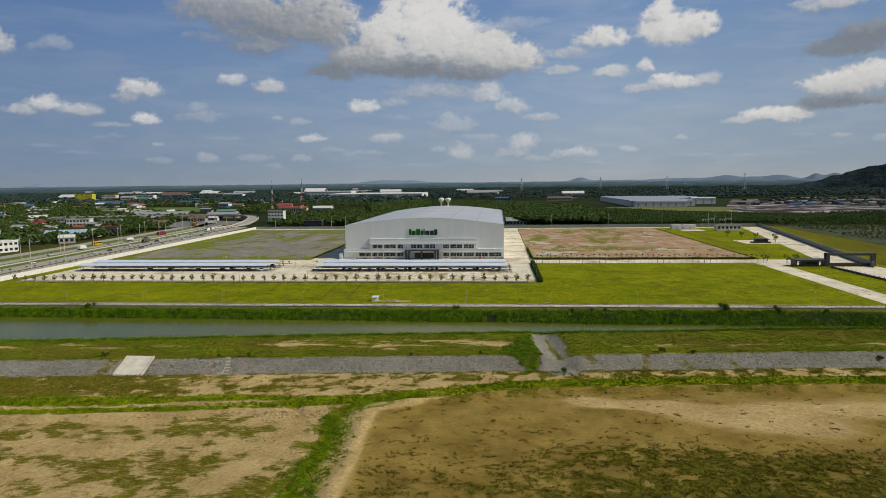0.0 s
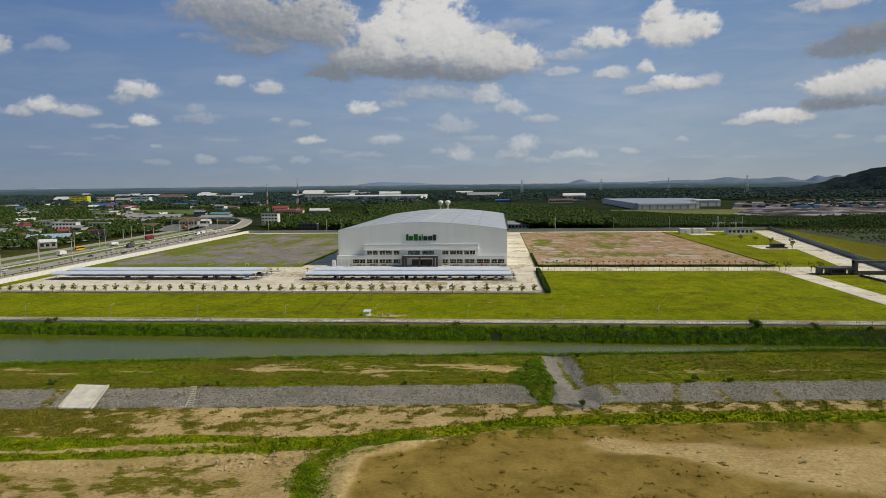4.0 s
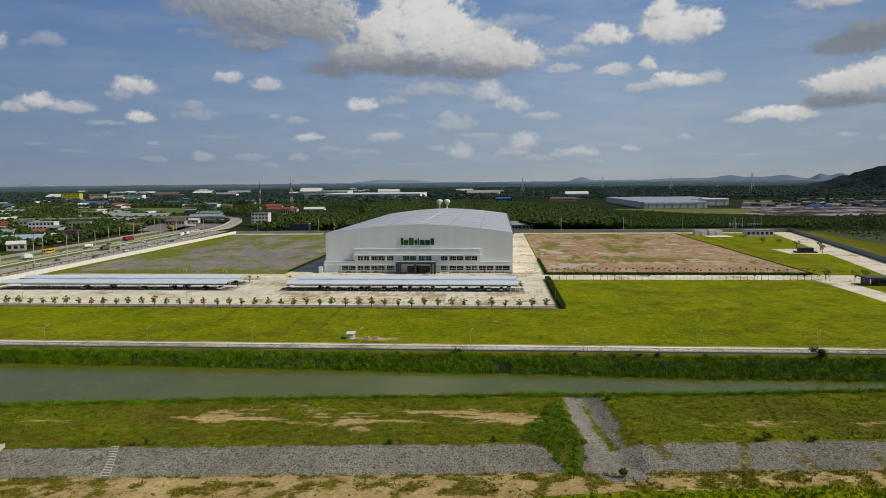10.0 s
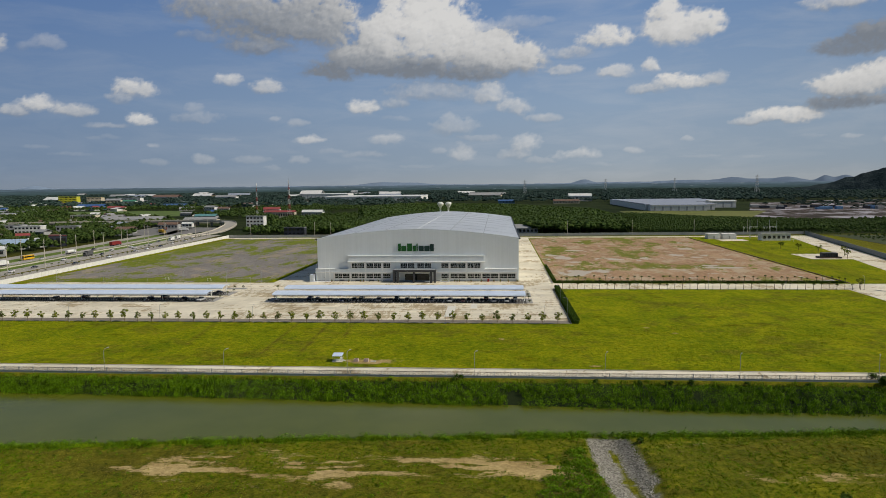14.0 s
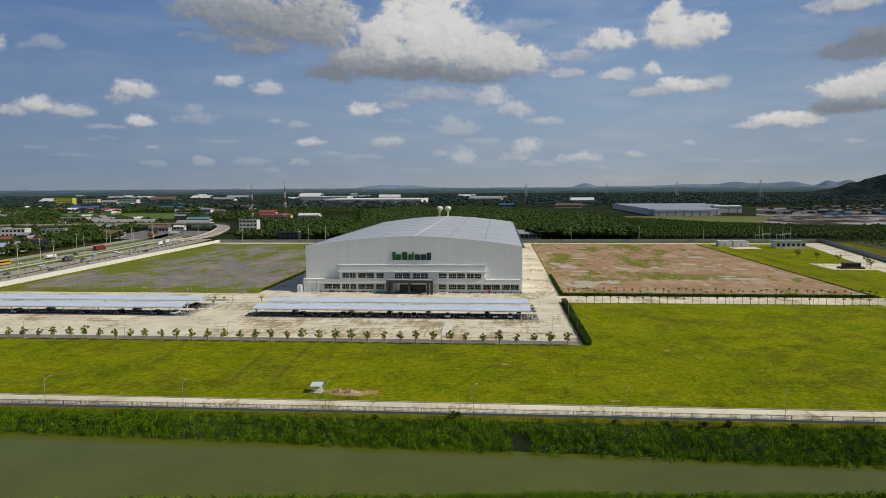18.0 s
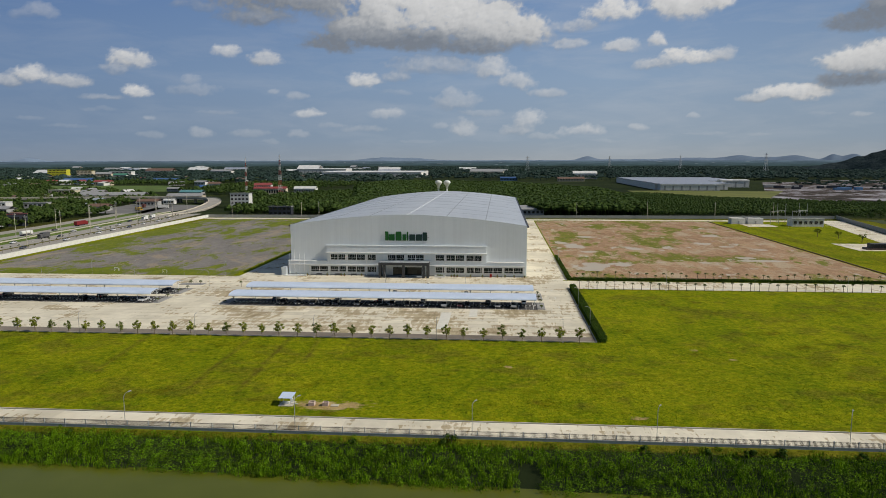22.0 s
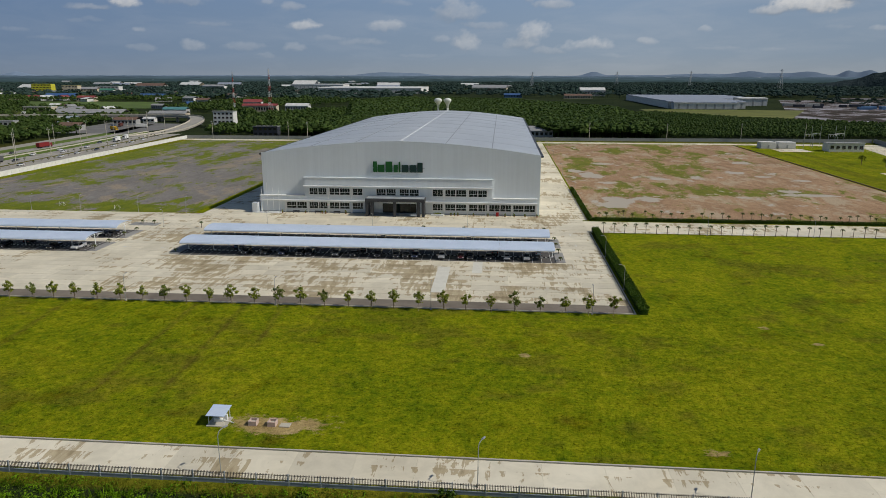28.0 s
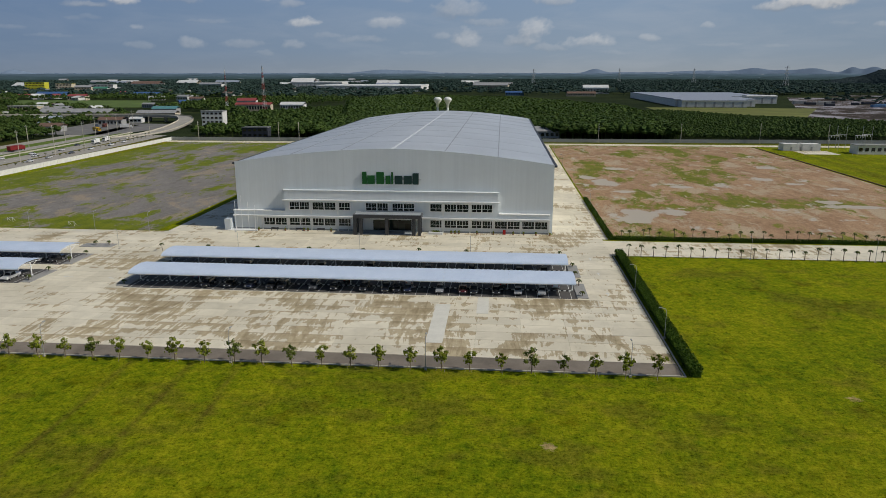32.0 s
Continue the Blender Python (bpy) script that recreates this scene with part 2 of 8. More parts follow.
M_STEEL = plain("galvanised steel", (0.45, 0.46, 0.47), 0.45, metal=0.6)
M_RAIL = plain("brown railing paint", (0.13, 0.105, 0.08), 0.6)
M_PANEL = plain("grey precast panel", (0.30, 0.325, 0.34), 0.8, var=0.15, s1=0.4)
M_BLACK = plain("black rubber", (0.02, 0.02, 0.02), 0.7)
M_TARMAC = plain("asphalt", (0.075, 0.075, 0.078), 0.85, var=0.25, s1=0.2, s2=8, bump=0.004)
M_WHITE = plain("white road paint", (0.75, 0.75, 0.72), 0.7)
M_BARK = plain("bark", (0.16, 0.12, 0.085), 0.9, var=0.3, s1=4, s2=30)
M_LEAF = foliage("young tree leaves", (0.085, 0.115, 0.010), (0.27, 0.30, 0.035))
M_LEAFY = foliage("yellow green leaves", (0.07, 0.10, 0.015), (0.20, 0.23, 0.05))
M_HEDGE = foliage("hedge leaves", (0.022, 0.05, 0.006), (0.085, 0.14, 0.018))
M_FOREST = foliage("plantation leaves", (0.030, 0.055, 0.013), (0.063, 0.095, 0.022), 0.6, 0.14, 0.6, 1.25)
M_REED = foliage("reed blades", (0.060, 0.115, 0.003), (0.19, 0.28, 0.007), 0.6, 0.35, 0.5, 1.25)
M_DRY = foliage("dry weeds", (0.11, 0.108, 0.010), (0.29, 0.255, 0.036))
M_PALM = foliage("palm fronds", (0.03, 0.05, 0.012), (0.10, 0.11, 0.03))
M_LAWN = foliage("lawn blades", (0.10, 0.14, 0.004), (0.21, 0.23, 0.010))
M_BANK = foliage("bank undergrowth", (0.048, 0.112, 0.003), (0.135, 0.235, 0.006), 0.6, 0.5, 0.45, 1.45)
M_WEED = foliage("dark mud weeds", (0.075, 0.070, 0.008), (0.18, 0.155, 0.020))
# bluer than the near trees: distance haze is mixed into this leaf colour
M_FARWOOD = foliage("distant leaves in haze blue", (0.022, 0.040, 0.032), (0.036, 0.057, 0.047), 0.6, 0.02, 0.6, 1.3)


# ---- far sky and hills ----
# clouds as (azimuth, elevation, half width, half height, thickness, tone), angles in degrees
CLOUD_BANK = [
    (-21.6, 13.4, 3.98, 1.94, 0.9, -0.16), (-18.2, 12.5, 4.98, 2.41, 1, -0.2), (-14.1, 12.6, 3.35, 2.73, 1, -0.1), (-23.7, 11.4, 1.85, 0.57, 0.5, -0.2), (-9.2, 11.4, 2.84, 2.50, 1.1, 0.1),
    (-5.9, 12.5, 4.22, 3.92, 1.2, 0.22), (-2.2, 10.7, 4.24, 2.52, 1.1, 0.12), (1.1, 9.9, 2.84, 1.75, 1, 0.02), (-11.1, 10.0, 2.83, 1.83, 1, -0.08), (-19.1, 10.9, 3.02, 1.09, 0.8, -0.2),
    (-8.3, 9.5, 6.88, 1.23, 1, -0.34), (-1.9, 9.0, 3.69, 0.88, 0.9, -0.3), (-12.9, 9.0, 2.72, 0.79, 0.9, -0.36), (-6.5, 16.1, 4.10, 2.04, 1, 0.2)]
CLOUDS_BELOW = [
    (-5.1, 7.5, 3.94, 0.99, 0.6, -0.05), (-0.5, 7.3, 1.48, 1.34, 0.75, 0.1), (1.5, 6.2, 1.57, 0.90, 0.7, 0.05), (3.7, 5.3, 1.64, 0.45, 0.6, 0), (-10.9, 6.3, 1.65, 0.76, 0.85, 0.1),
    (-8.4, 6.7, 1.02, 0.54, 0.6, 0), (-3.3, 4.7, 2.24, 1.01, 0.55, 0.02), (-1.4, 3.8, 1.86, 0.41, 0.45, 0), (-2.8, 2.5, 1.31, 0.83, 0.6, 0.1), (2.4, 3.2, 1.15, 1.01, 0.65, 0.12),
    (1.6, 2.4, 1.57, 0.60, 0.55, 0.05), (6.4, 2.2, 2.08, 0.68, 0.65, 0.12), (-15.5, 3.7, 1.35, 0.50, 0.7, 0.1), (-8.9, 3.7, 1.67, 0.55, 0.6, 0.08), (-11.2, 2.5, 2.40, 0.41, 0.4, 0),
    (-16.2, 5.0, 0.98, 0.36, 0.5, 0)]
CLOUDS_EAST = [
    (8.9, 11.3, 2.18, 1.01, 0.95, 0.12), (5.9, 10.4, 1.70, 0.64, 0.7, 0), (14.2, 11.6, 2.97, 1.63, 1.05, 0.16), (16.5, 11.7, 1.52, 1.21, 1, 0.1), (13.2, 13.0, 1.33, 1.13, 1, 0.15),
    (5.4, 9.0, 1.71, 0.57, 0.7, 0.02), (9.4, 8.7, 1.40, 0.78, 0.75, 0.05), (12.0, 9.1, 0.85, 0.76, 0.85, 0.1), (14.4, 7.7, 2.58, 0.81, 0.95, 0.12), (12.1, 7.2, 1.79, 0.56, 0.7, 0),
    (16.9, 7.8, 1.13, 0.75, 0.7, 0), (21.8, 4.8, 2.70, 0.78, 0.95, 0.12), (19.5, 4.5, 1.64, 0.46, 0.7, 0), (2.2, 12.8, 2.49, 0.63, 0.4, 0), (-0.9, 12.5, 1.01, 0.60, 0.5, 0.1),
    (3.5, 1.8, 1.20, 0.41, 0.45, 0)]
CLOUDS_RIM = [
    (26.2, 6.7, 2.92, 1.32, 1, 0.08), (28.2, 7.1, 2.04, 1.36, 1, 0.08), (26.4, 5.5, 3.26, 0.70, 0.9, -0.3), (26.2, 9.3, 2.90, 0.91, 0.9, -0.38), (28.0, 10.2, 2.30, 1.11, 1, -0.34),
    (25.2, 12.5, 2.60, 0.82, 0.8, 0), (14.9, 3.3, 0.54, 0.22, 0.5, 0.1), (26.2, 3.1, 0.76, 0.28, 0.5, 0.05), (10.9, 2.5, 0.96, 0.36, 0.55, 0.08), (19.6, 1.9, 1.09, 0.21, 0.35, 0),
    (16.0, 2.0, 1.85, 0.17, 0.3, 0), (29.2, 2.8, 1.30, 0.39, 0.5, 0), (-18.1, 5.4, 0.53, 0.27, 0.45, 0.05), (-23.6, 2.1, 1.13, 0.57, 0.5, 0.05), (-20.0, 2.1, 1.65, 0.45, 0.4, 0),
    (-27.1, 1.9, 1.28, 0.39, 0.4, 0)]
CLOUDS_WEST = [
    (-28.3, 7.3, 1.63, 0.86, 0.85, 0.05), (-29.4, 6.6, 1.15, 0.53, 0.6, 0), (-28.1, 5.1, 1.17, 0.63, 0.85, 0.12), (-30.3, 4.6, 1.51, 0.29, 0.55, -0.05), (-34.8, 5.9, 1.45, 0.74, 0.85, 0.08),
    (-32.6, 5.7, 1.52, 0.68, 0.75, 0), (-36.4, 5.4, 1.14, 0.58, 0.7, -0.02), (-33.9, 10.3, 1.33, 0.65, 0.5, 0), (-35.2, 9.9, 0.95, 0.53, 0.4, -0.05), (-37.7, 10.0, 1.10, 1.25, 0.8, 0),
    (-21.5, 8.3, 1.14, 0.64, 0.75, 0.08), (-18.5, 7.8, 1.31, 0.74, 0.75, 0.02), (-23.9, 5.3, 2.07, 0.60, 0.45, 0), (-24.1, 6.1, 0.83, 0.51, 0.45, 0.05), (-27.2, 3.2, 0.56, 0.21, 0.45, 0.1),
    (-18.5, 1.4, 0.88, 0.27, 0.35, 0)]
CLOUDS_LOW = [
    (-16.2, 2.1, 0.90, 0.45, 0.45, 0.05), (-13.5, 2.8, 1.37, 0.27, 0.35, 0), (-30.7, 3.7, 1.50, 0.21, 0.3, 0), (-33.0, 2.5, 1.45, 0.24, 0.3, 0), (-35.1, 3.0, 1.04, 0.24, 0.3, 0),
    (-6.5, 1.5, 1.87, 0.23, 0.3, 0), (8.7, 1.5, 1.78, 0.23, 0.3, 0.05), (-22.7, 3.7, 1.69, 0.22, 0.35, -0.05), (-4.7, 2.8, 0.75, 0.37, 0.4, 0.05), (-8.4, 5.4, 1.39, 0.32, 0.35, 0),
    (23.7, 3.3, 1.09, 0.20, 0.3, 0), (-38.9, 4.7, 1.27, 0.53, 0.6, 0)]
CLOUDS = CLOUD_BANK + CLOUDS_BELOW + CLOUDS_EAST + CLOUDS_RIM + CLOUDS_WEST + CLOUDS_LOW


def puffs(x, y, seed):
    """Billowing noise: round lumps with creases between them, about 0 to 1."""
    s, a, n = 0.0, 0.5, 0.0
    for k in range(5):
        c, q = math.cos(0.9 * k + 0.4), math.sin(0.9 * k + 0.4)
        f = 2.1 ** k
        m = vnoise((x * c - y * q) * f + 3.7 * k, (x * q + y * c) * f + 1.3 * k, seed + 7 * k)
        s = s + a * (0.55 * m + 0.45 * (1 - np.abs(2 * m - 1)))
        n += a
        a *= 0.58
    return s / n


def cloud_mass(az, el):
    """Thickness of cloud, its own tone, the height within it from -1 to 1, and how dense it may get."""
    wx, wy = 1.7 * (puffs(az * 0.5, el * 0.6, 203) - 0.5), 1.1 * (puffs(az * 0.6, el * 0.8, 207) - 0.5)
    d, tone, up, w, dense = np.full_like(az, -2.0), np.zeros_like(az), np.zeros_like(az), np.full_like(az, 1e-6), np.zeros_like(az)
    for a, e, hw, hh, k, t in CLOUDS:
        small = min(1.0, 0.25 + hh / 1.1)
        u, v = (az + wx * small - a) / (hw * 1.15), (el + wy * small - e) / (hh * 1.12)
        v = np.where(v < 0, v * 1.5, v)
        r = u * u + v * v
        b = 1.0 - r
        d = np.maximum(d, b) + 0.04 * np.clip(b, 0, 1)
        g = np.exp(-2.6 * r) + 1e-9
        tone, up, w, dense = tone + g * t, up + g * np.clip(v, -1.5, 1.5), w + g, dense + g * k
    lump = puffs(az * 0.8 + wx * 0.4, el * 1.15 + wy * 0.4, 211) - 0.54
    curl = puffs(az * 2.3 - wx, el * 3.2 + wy, 223) - 0.54
    return d + 1.35 * lump + 0.8 * curl, tone / w, up / w, dense / w


def cloud_field(az, el):
    """Cover of cloud and its brightness under a sun high to the east."""
    d, tone, up, dense = cloud_mass(az, el)
    near = cloud_mass(az + 0.22, el + 0.20)[0]
    far = cloud_mass(az + 0.8, el + 0.8)[0]
    soft = 0.75 + 0.5 * np.clip(0.3 - up, 0, 1) + 0.5 * (1 - np.clip(dense, 0, 1))
    cover = step(0.0, 1.0, (d + 0.06) / soft)
    lum = 0.50 + 0.17 * np.clip(d - near, -0.5, 0.5) + 0.16 * np.clip(d - far, -0.8, 0.8) + 0.20 * np.clip(up, -1, 1) + 1.7 * tone
    return cover * np.clip(1.15 * dense - 0.16, 0, 1), np.clip(lum, 0, 1)


SKY_R, SKY_AT = 4700.0, (40.0, -330.0, 48.0)


def sky_sheet():
    az = np.radians(np.concatenate([np.arange(-56, -42, 1.0), np.arange(-42, 36, 0.1), np.arange(36, 57, 1.0)]))
    el = np.radians(np.concatenate([np.arange(-0.4, 17, 0.1), np.arange(17, 27.1, 0.5)]))
    ga, ge = np.meshgrid(az, el)
    v = np.stack([SKY_AT[0] + SKY_R * np.sin(ga) * np.cos(ge), SKY_AT[1] + SKY_R * np.cos(ga) * np.cos(ge), SKY_AT[2] + SKY_R * np.sin(ge)], -1).reshape(-1, 3)
    nx, ny = len(az), len(el)
    i = np.arange(nx * ny).reshape(ny, nx)
    f = np.stack([i[:-1, :-1], i[1:, :-1], i[1:, 1:], i[:-1, 1:]], -1).reshape(-1, 4)
    d, s = cloud_field(np.degrees(ga), np.degrees(ge))
    k = Mat("sky and clouds")
    t = k.t
    n1 = k.noise(0.022, 6, 0.6, (1, 1, 1.3), 0.3)
    n2 = k.noise(0.0035, 6, 0.6, (0.5, 0.5, 2.4), 0.4)
    alpha = k.ramp(k.math("ADD", k.attr("cloud"), k.math("MULTIPLY", k.math("SUBTRACT", n1, 0.5), k.math("MULTIPLY", k.attr("cloud"), 0.7))), (0.05, 0.0), (0.45, 0.32), (0.95, 0.96))
    lum = k.math("ADD", k.attr("top"), k.math("MULTIPLY", k.math("SUBTRACT", n1, 0.5), 0.08))
    body = k.ramp(lum, (0.05, (0.185, 0.205, 0.235)), (0.34, (0.29, 0.305, 0.325)), (0.60, (0.475, 0.475, 0.47)), (0.95, (0.65, 0.64, 0.62)))
    blue = k.ramp(k.attr("height"), (0.0, (0.238, 0.275, 0.320)), (0.08, (0.208, 0.268, 0.350)), (0.32, (0.182, 0.262, 0.390)), (0.65, (0.122, 0.206, 0.378)), (1.0, (0.070, 0.150, 0.34)))
    veil = k.ramp(n2, (0.45, 0.0), (0.8, 0.25))
    blue = k.mix(veil, blue, (0.38, 0.41, 0.46))
    blue = k.mix(1.0, blue, k.ramp(k.attr("side"), (0.05, (0.84, 0.89, 0.95)), (0.45, (1.20, 1.17, 1.11)), (0.65, (1.38, 1.30, 1.18)), (0.95, (1.22, 1.16, 1.06))), "MULTIPLY")
    em = t.nodes.new("ShaderNodeEmission")
    k.link(k.mix(alpha, blue, body), em.inputs[0])
    em.inputs[1].default_value = 1.0
    k.link(em.outputs[0], t.nodes["Material Output"].inputs["Surface"])
    me = fast_mesh("backdrop_sky", v, f, k.m, True, {"cloud": d, "top": s, "height": np.degrees(ge) / 20.0, "side": (np.degrees(ga) + 40) / 75})
    ob = single("backdrop", me, None, "blue hazy sky with scattered grey based cumulus", "sky", kind="structure")
    ob.visible_shadow = False
    return ob


sky_sheet()
def hill_material():
    k = Mat("wooded hill", 0.95, 0, 0.0)
    # woodland green pushed towards blue-grey, haze put into the colour
    k.color(k.ramp(k.mix(0.5, k.noise(0.05, 5, 0.7), k.noise(0.008, 4)), (0.38, (0.012, 0.020, 0.024)), (0.62, (0.046, 0.062, 0.064))))
    k.bump(k.noise(0.06, 4, 0.7), 14.0, 0.9)
    return k.m


M_HILL = hill_material()
# pale blue stands for the air in between, painted as the hill's colour
M_HILLFAR = plain("far hill in haze blue", (0.165, 0.220, 0.300), 0.95, var=0.06, s1=0.003, s2=0.02)


def ridge_line(az):
    """Height in degrees of the far skyline."""
    g = lambda c, w, h: h * np.exp(-((az - c) / w) ** 2)
    return -0.02 + 0.8 * (g(-35.3, 0.7, 0.28) + g(-9.6, 1.7, 0.30) + g(-7.0, 1.6, 0.2) + g(7.0, 0.7, 0.36) + g(10, 3, 0.08) + g(15.0, 2.2, 0.22) + g(18.4, 1.3, 0.42) + g(20.4, 0.8, 0.2) + g(22.1, 1.1, 0.42) + g(24.5, 0.5, 0.45) + g(25.8, 0.8, 0.5))


def hills(name, r, az0, az1, fn, mat, label):
    az = np.arange(az0, az1, 0.12)
    h = fn(az) + (0.05 + 0.18 * (r < 4000)) * (fbm(az * 2.2, az * 0, 71) - 0.5)
    a = np.radians(az)
    v = []
    for rr, hh in ((r - 120, np.full_like(az, -1.2)), (r - 60, h * 0.35 - 0.35), (r, h)):
        v.append(np.stack([SKY_AT[0] + rr * np.sin(a), SKY_AT[1] + rr * np.cos(a), SKY_AT[2] + r * np.tan(np.radians(hh))], -1))
    n = len(az)
    f = [(k * n + i, k * n + i + 1, (k + 1) * n + i + 1, (k + 1) * n + i) for k in range(2) for i in range(n - 1)]
    single(name, fast_mesh(name, np.concatenate(v), f, mat, True), None, label, "hills", kind="structure")


hills("backdrop_hills", 4640, -52, 52, ridge_line, M_HILLFAR, "hazy pale blue hills along the horizon")


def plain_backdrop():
    """Woods, fields and pale roofs too far off to tell apart, under haze painted into a glowing colour."""
    k = Mat("far plain with painted haze", 0.95)
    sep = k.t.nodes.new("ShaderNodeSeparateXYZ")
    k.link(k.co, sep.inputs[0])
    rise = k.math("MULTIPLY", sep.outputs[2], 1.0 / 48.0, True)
    # haze as colour: paler and bluer the higher up, and given off as emission
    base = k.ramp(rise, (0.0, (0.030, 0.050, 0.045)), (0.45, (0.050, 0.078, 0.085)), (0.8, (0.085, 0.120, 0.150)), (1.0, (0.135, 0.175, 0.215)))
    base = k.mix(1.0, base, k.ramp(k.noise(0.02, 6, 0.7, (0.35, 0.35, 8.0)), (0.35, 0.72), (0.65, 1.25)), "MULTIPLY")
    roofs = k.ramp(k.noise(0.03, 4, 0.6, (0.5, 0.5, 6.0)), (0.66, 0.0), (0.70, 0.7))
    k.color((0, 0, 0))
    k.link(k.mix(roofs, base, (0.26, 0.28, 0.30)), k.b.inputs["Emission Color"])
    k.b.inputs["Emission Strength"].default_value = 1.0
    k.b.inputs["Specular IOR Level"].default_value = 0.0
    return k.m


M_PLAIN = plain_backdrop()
hills("backdrop_plain", 4560, -52, 52, lambda az: np.full_like(az, -0.06), M_PLAIN, "hazy dark blue wooded plain reaching the horizon")


def near_hill(az):
    return np.interp(az, [22.4, 24.6, 25.6, 26.9, 28.2, 29.4, 32, 37, 45, 52], [-0.6, -0.25, 0.10, 0.50, 0.86, 1.04, 1.15, 1.05, 0.6, 0.3])


hills("backdrop_wooded_hill", 3300, 22.4, 52, near_hill, M_HILL, "dark wooded hill at the edge of the plain")


# ---- ground and water ----
def far_edge(x):
    return np.interp(x, [-400, -108, -37, 29, 89, 142, 400], [-178, -181, -183, -186, -188.7, -189.3, -194])


def near_edge(x):
    return np.interp(x, [-400, -80, -40, 2, 44, 86, 139, 210, 400], [-250, -217, -212, -207, -203, -200.6, -194.6, -191.0, -188])


def rip_top(x):
    return -248.5 + 0.0795 * (np.clip(x, -300, 330) + 98)


def gully(x, y):
    """0 outside, 1 along the bottom of the spillway cut through the levee."""
    c = np.interp(y, [-250, -235, -222, -208], [64.0, 62.2, 60.9, 60.2])
    w = np.interp(y, [-252, -240, -222, -208], [6.0, 5.2, 5.6, 5.0])
    return np.clip(1.3 - np.abs(x - c) / w * 1.3, 0, 1) * step(-247, -243.5, y) * (1 - step(-207, -203, y))


def band_top(x):
    return np.interp(x, [-200, -78, -43, -27, -16, -4, 12, 22, 31, 39, 50.5, 62.5, 74.5, 92.5, 116, 146, 300], [-277, -271.5, -269.5, -267, -266.4, -267.8, -265.6, -261.7, -258.8, -255.4, -251.6, -249.4, -248.1, -246.1, -244.8, -243, -236])


def band_low(x):
    return np.interp(x, [-200, -68, -44.7, -30, -16, -6, 7, 23, 32, 39, 50, 61, 78, 95, 112, 143, 300], [-296, -285, -282.3, -280.6, -277.5, -277, -274, -269, -266, -263.5, -259.5, -257.3, -256.3, -254, -253, -251, -242])


def ground_z(x, y):
    f, n, r = far_edge(x), near_edge(x), rip_top(x)
    bump = fbm(x * 0.25, y * 0.25, 3) - 0.5
    wet = n < f - 0.5
    z = np.interp(y, [-174.6, -173.2], [-0.9, 0.0])
    bank = -0.9 - 2.3 * step(0, 1, (-175 - y) / np.maximum(-175 - f, 1)) + bump * 0.4
    z = np.where(y < -174.6, bank, z)
    z = np.where((y < f) & wet, -3.2 - 1.4 * np.clip((f - y) / 4, 0, 1), z)
    z = np.where((y < n) & wet, -3.3 + 1.4 * step(0, 5.5, n - y) + bump * 0.5, z)
    z = np.where((y < -195) & ~wet, -1.9 + bump * 0.5, z)
    u = (r - y) / 6.5
    z = np.where(u > 0, -1.9 - 3.0 * np.clip(u, 0, 1) + bump * 0.15, z)
    bl = band_low(x) + 1.6 * (fbm(x * 0.3, y * 0.1, 6) - 0.5)
    low = -4.9 - 0.9 * step(0.0, 1.1, bl - y - 1.5) + bump * 0.35
    z = np.where(u > 1, low, z)
    g = gully(x, y)
    z = np.where(g > 0, np.maximum(z - 1.5 * g, np.minimum(z, -5.0)), z)
    notch = np.exp(-((x + 3.5 + 0.3 * (y + 274)) / 1.1) ** 2 - ((y + 275) / 4.5) ** 2)
    return z + 0.7 * ridge_mask(x, y) - 0.9 * notch


def ridge_x(y):
    return np.interp(y, [-345, -313, -300, -285, -276, -271, -267], [16.5, 15.8, 15.6, 14.6, 14.8, 22.5, 31.0])


def ridge_mask(x, y):
    return np.exp(-((x - ridge_x(y)) / np.interp(y, [-290, -262], [1.9, 3.2])) ** 2) * (1 - step(-271, -267, y)) * (y < -240)


WHEEL_TRACKS = [(-30.6, -108, -29.0, -150), (-19.8, -107.5, -17.6, -152), (-60.2, -108, -56.0, -140), (-11.5, -108, -9.4, -130)]
BARE_SPOTS = [(4.6, -158.4, 8.6, 2.9), (64.4, -160.8, 1.8, 1.2), (88, -112, 1.4, 1.2), (95, -120, 1.2, 1.2), (40, -130, 1.2, 1.2)]


def rut(x, y, x0, y0, x1, y1, w):
    """1 along a straight rut."""
    t = np.clip(((x - x0) * (x1 - x0) + (y - y0) * (y1 - y0)) / ((x1 - x0) ** 2 + (y1 - y0) ** 2), 0, 1)
    return np.exp(-((x - x0 - (x1 - x0) * t) ** 2 + (y - y0 - (y1 - y0) * t) ** 2) / w ** 2)


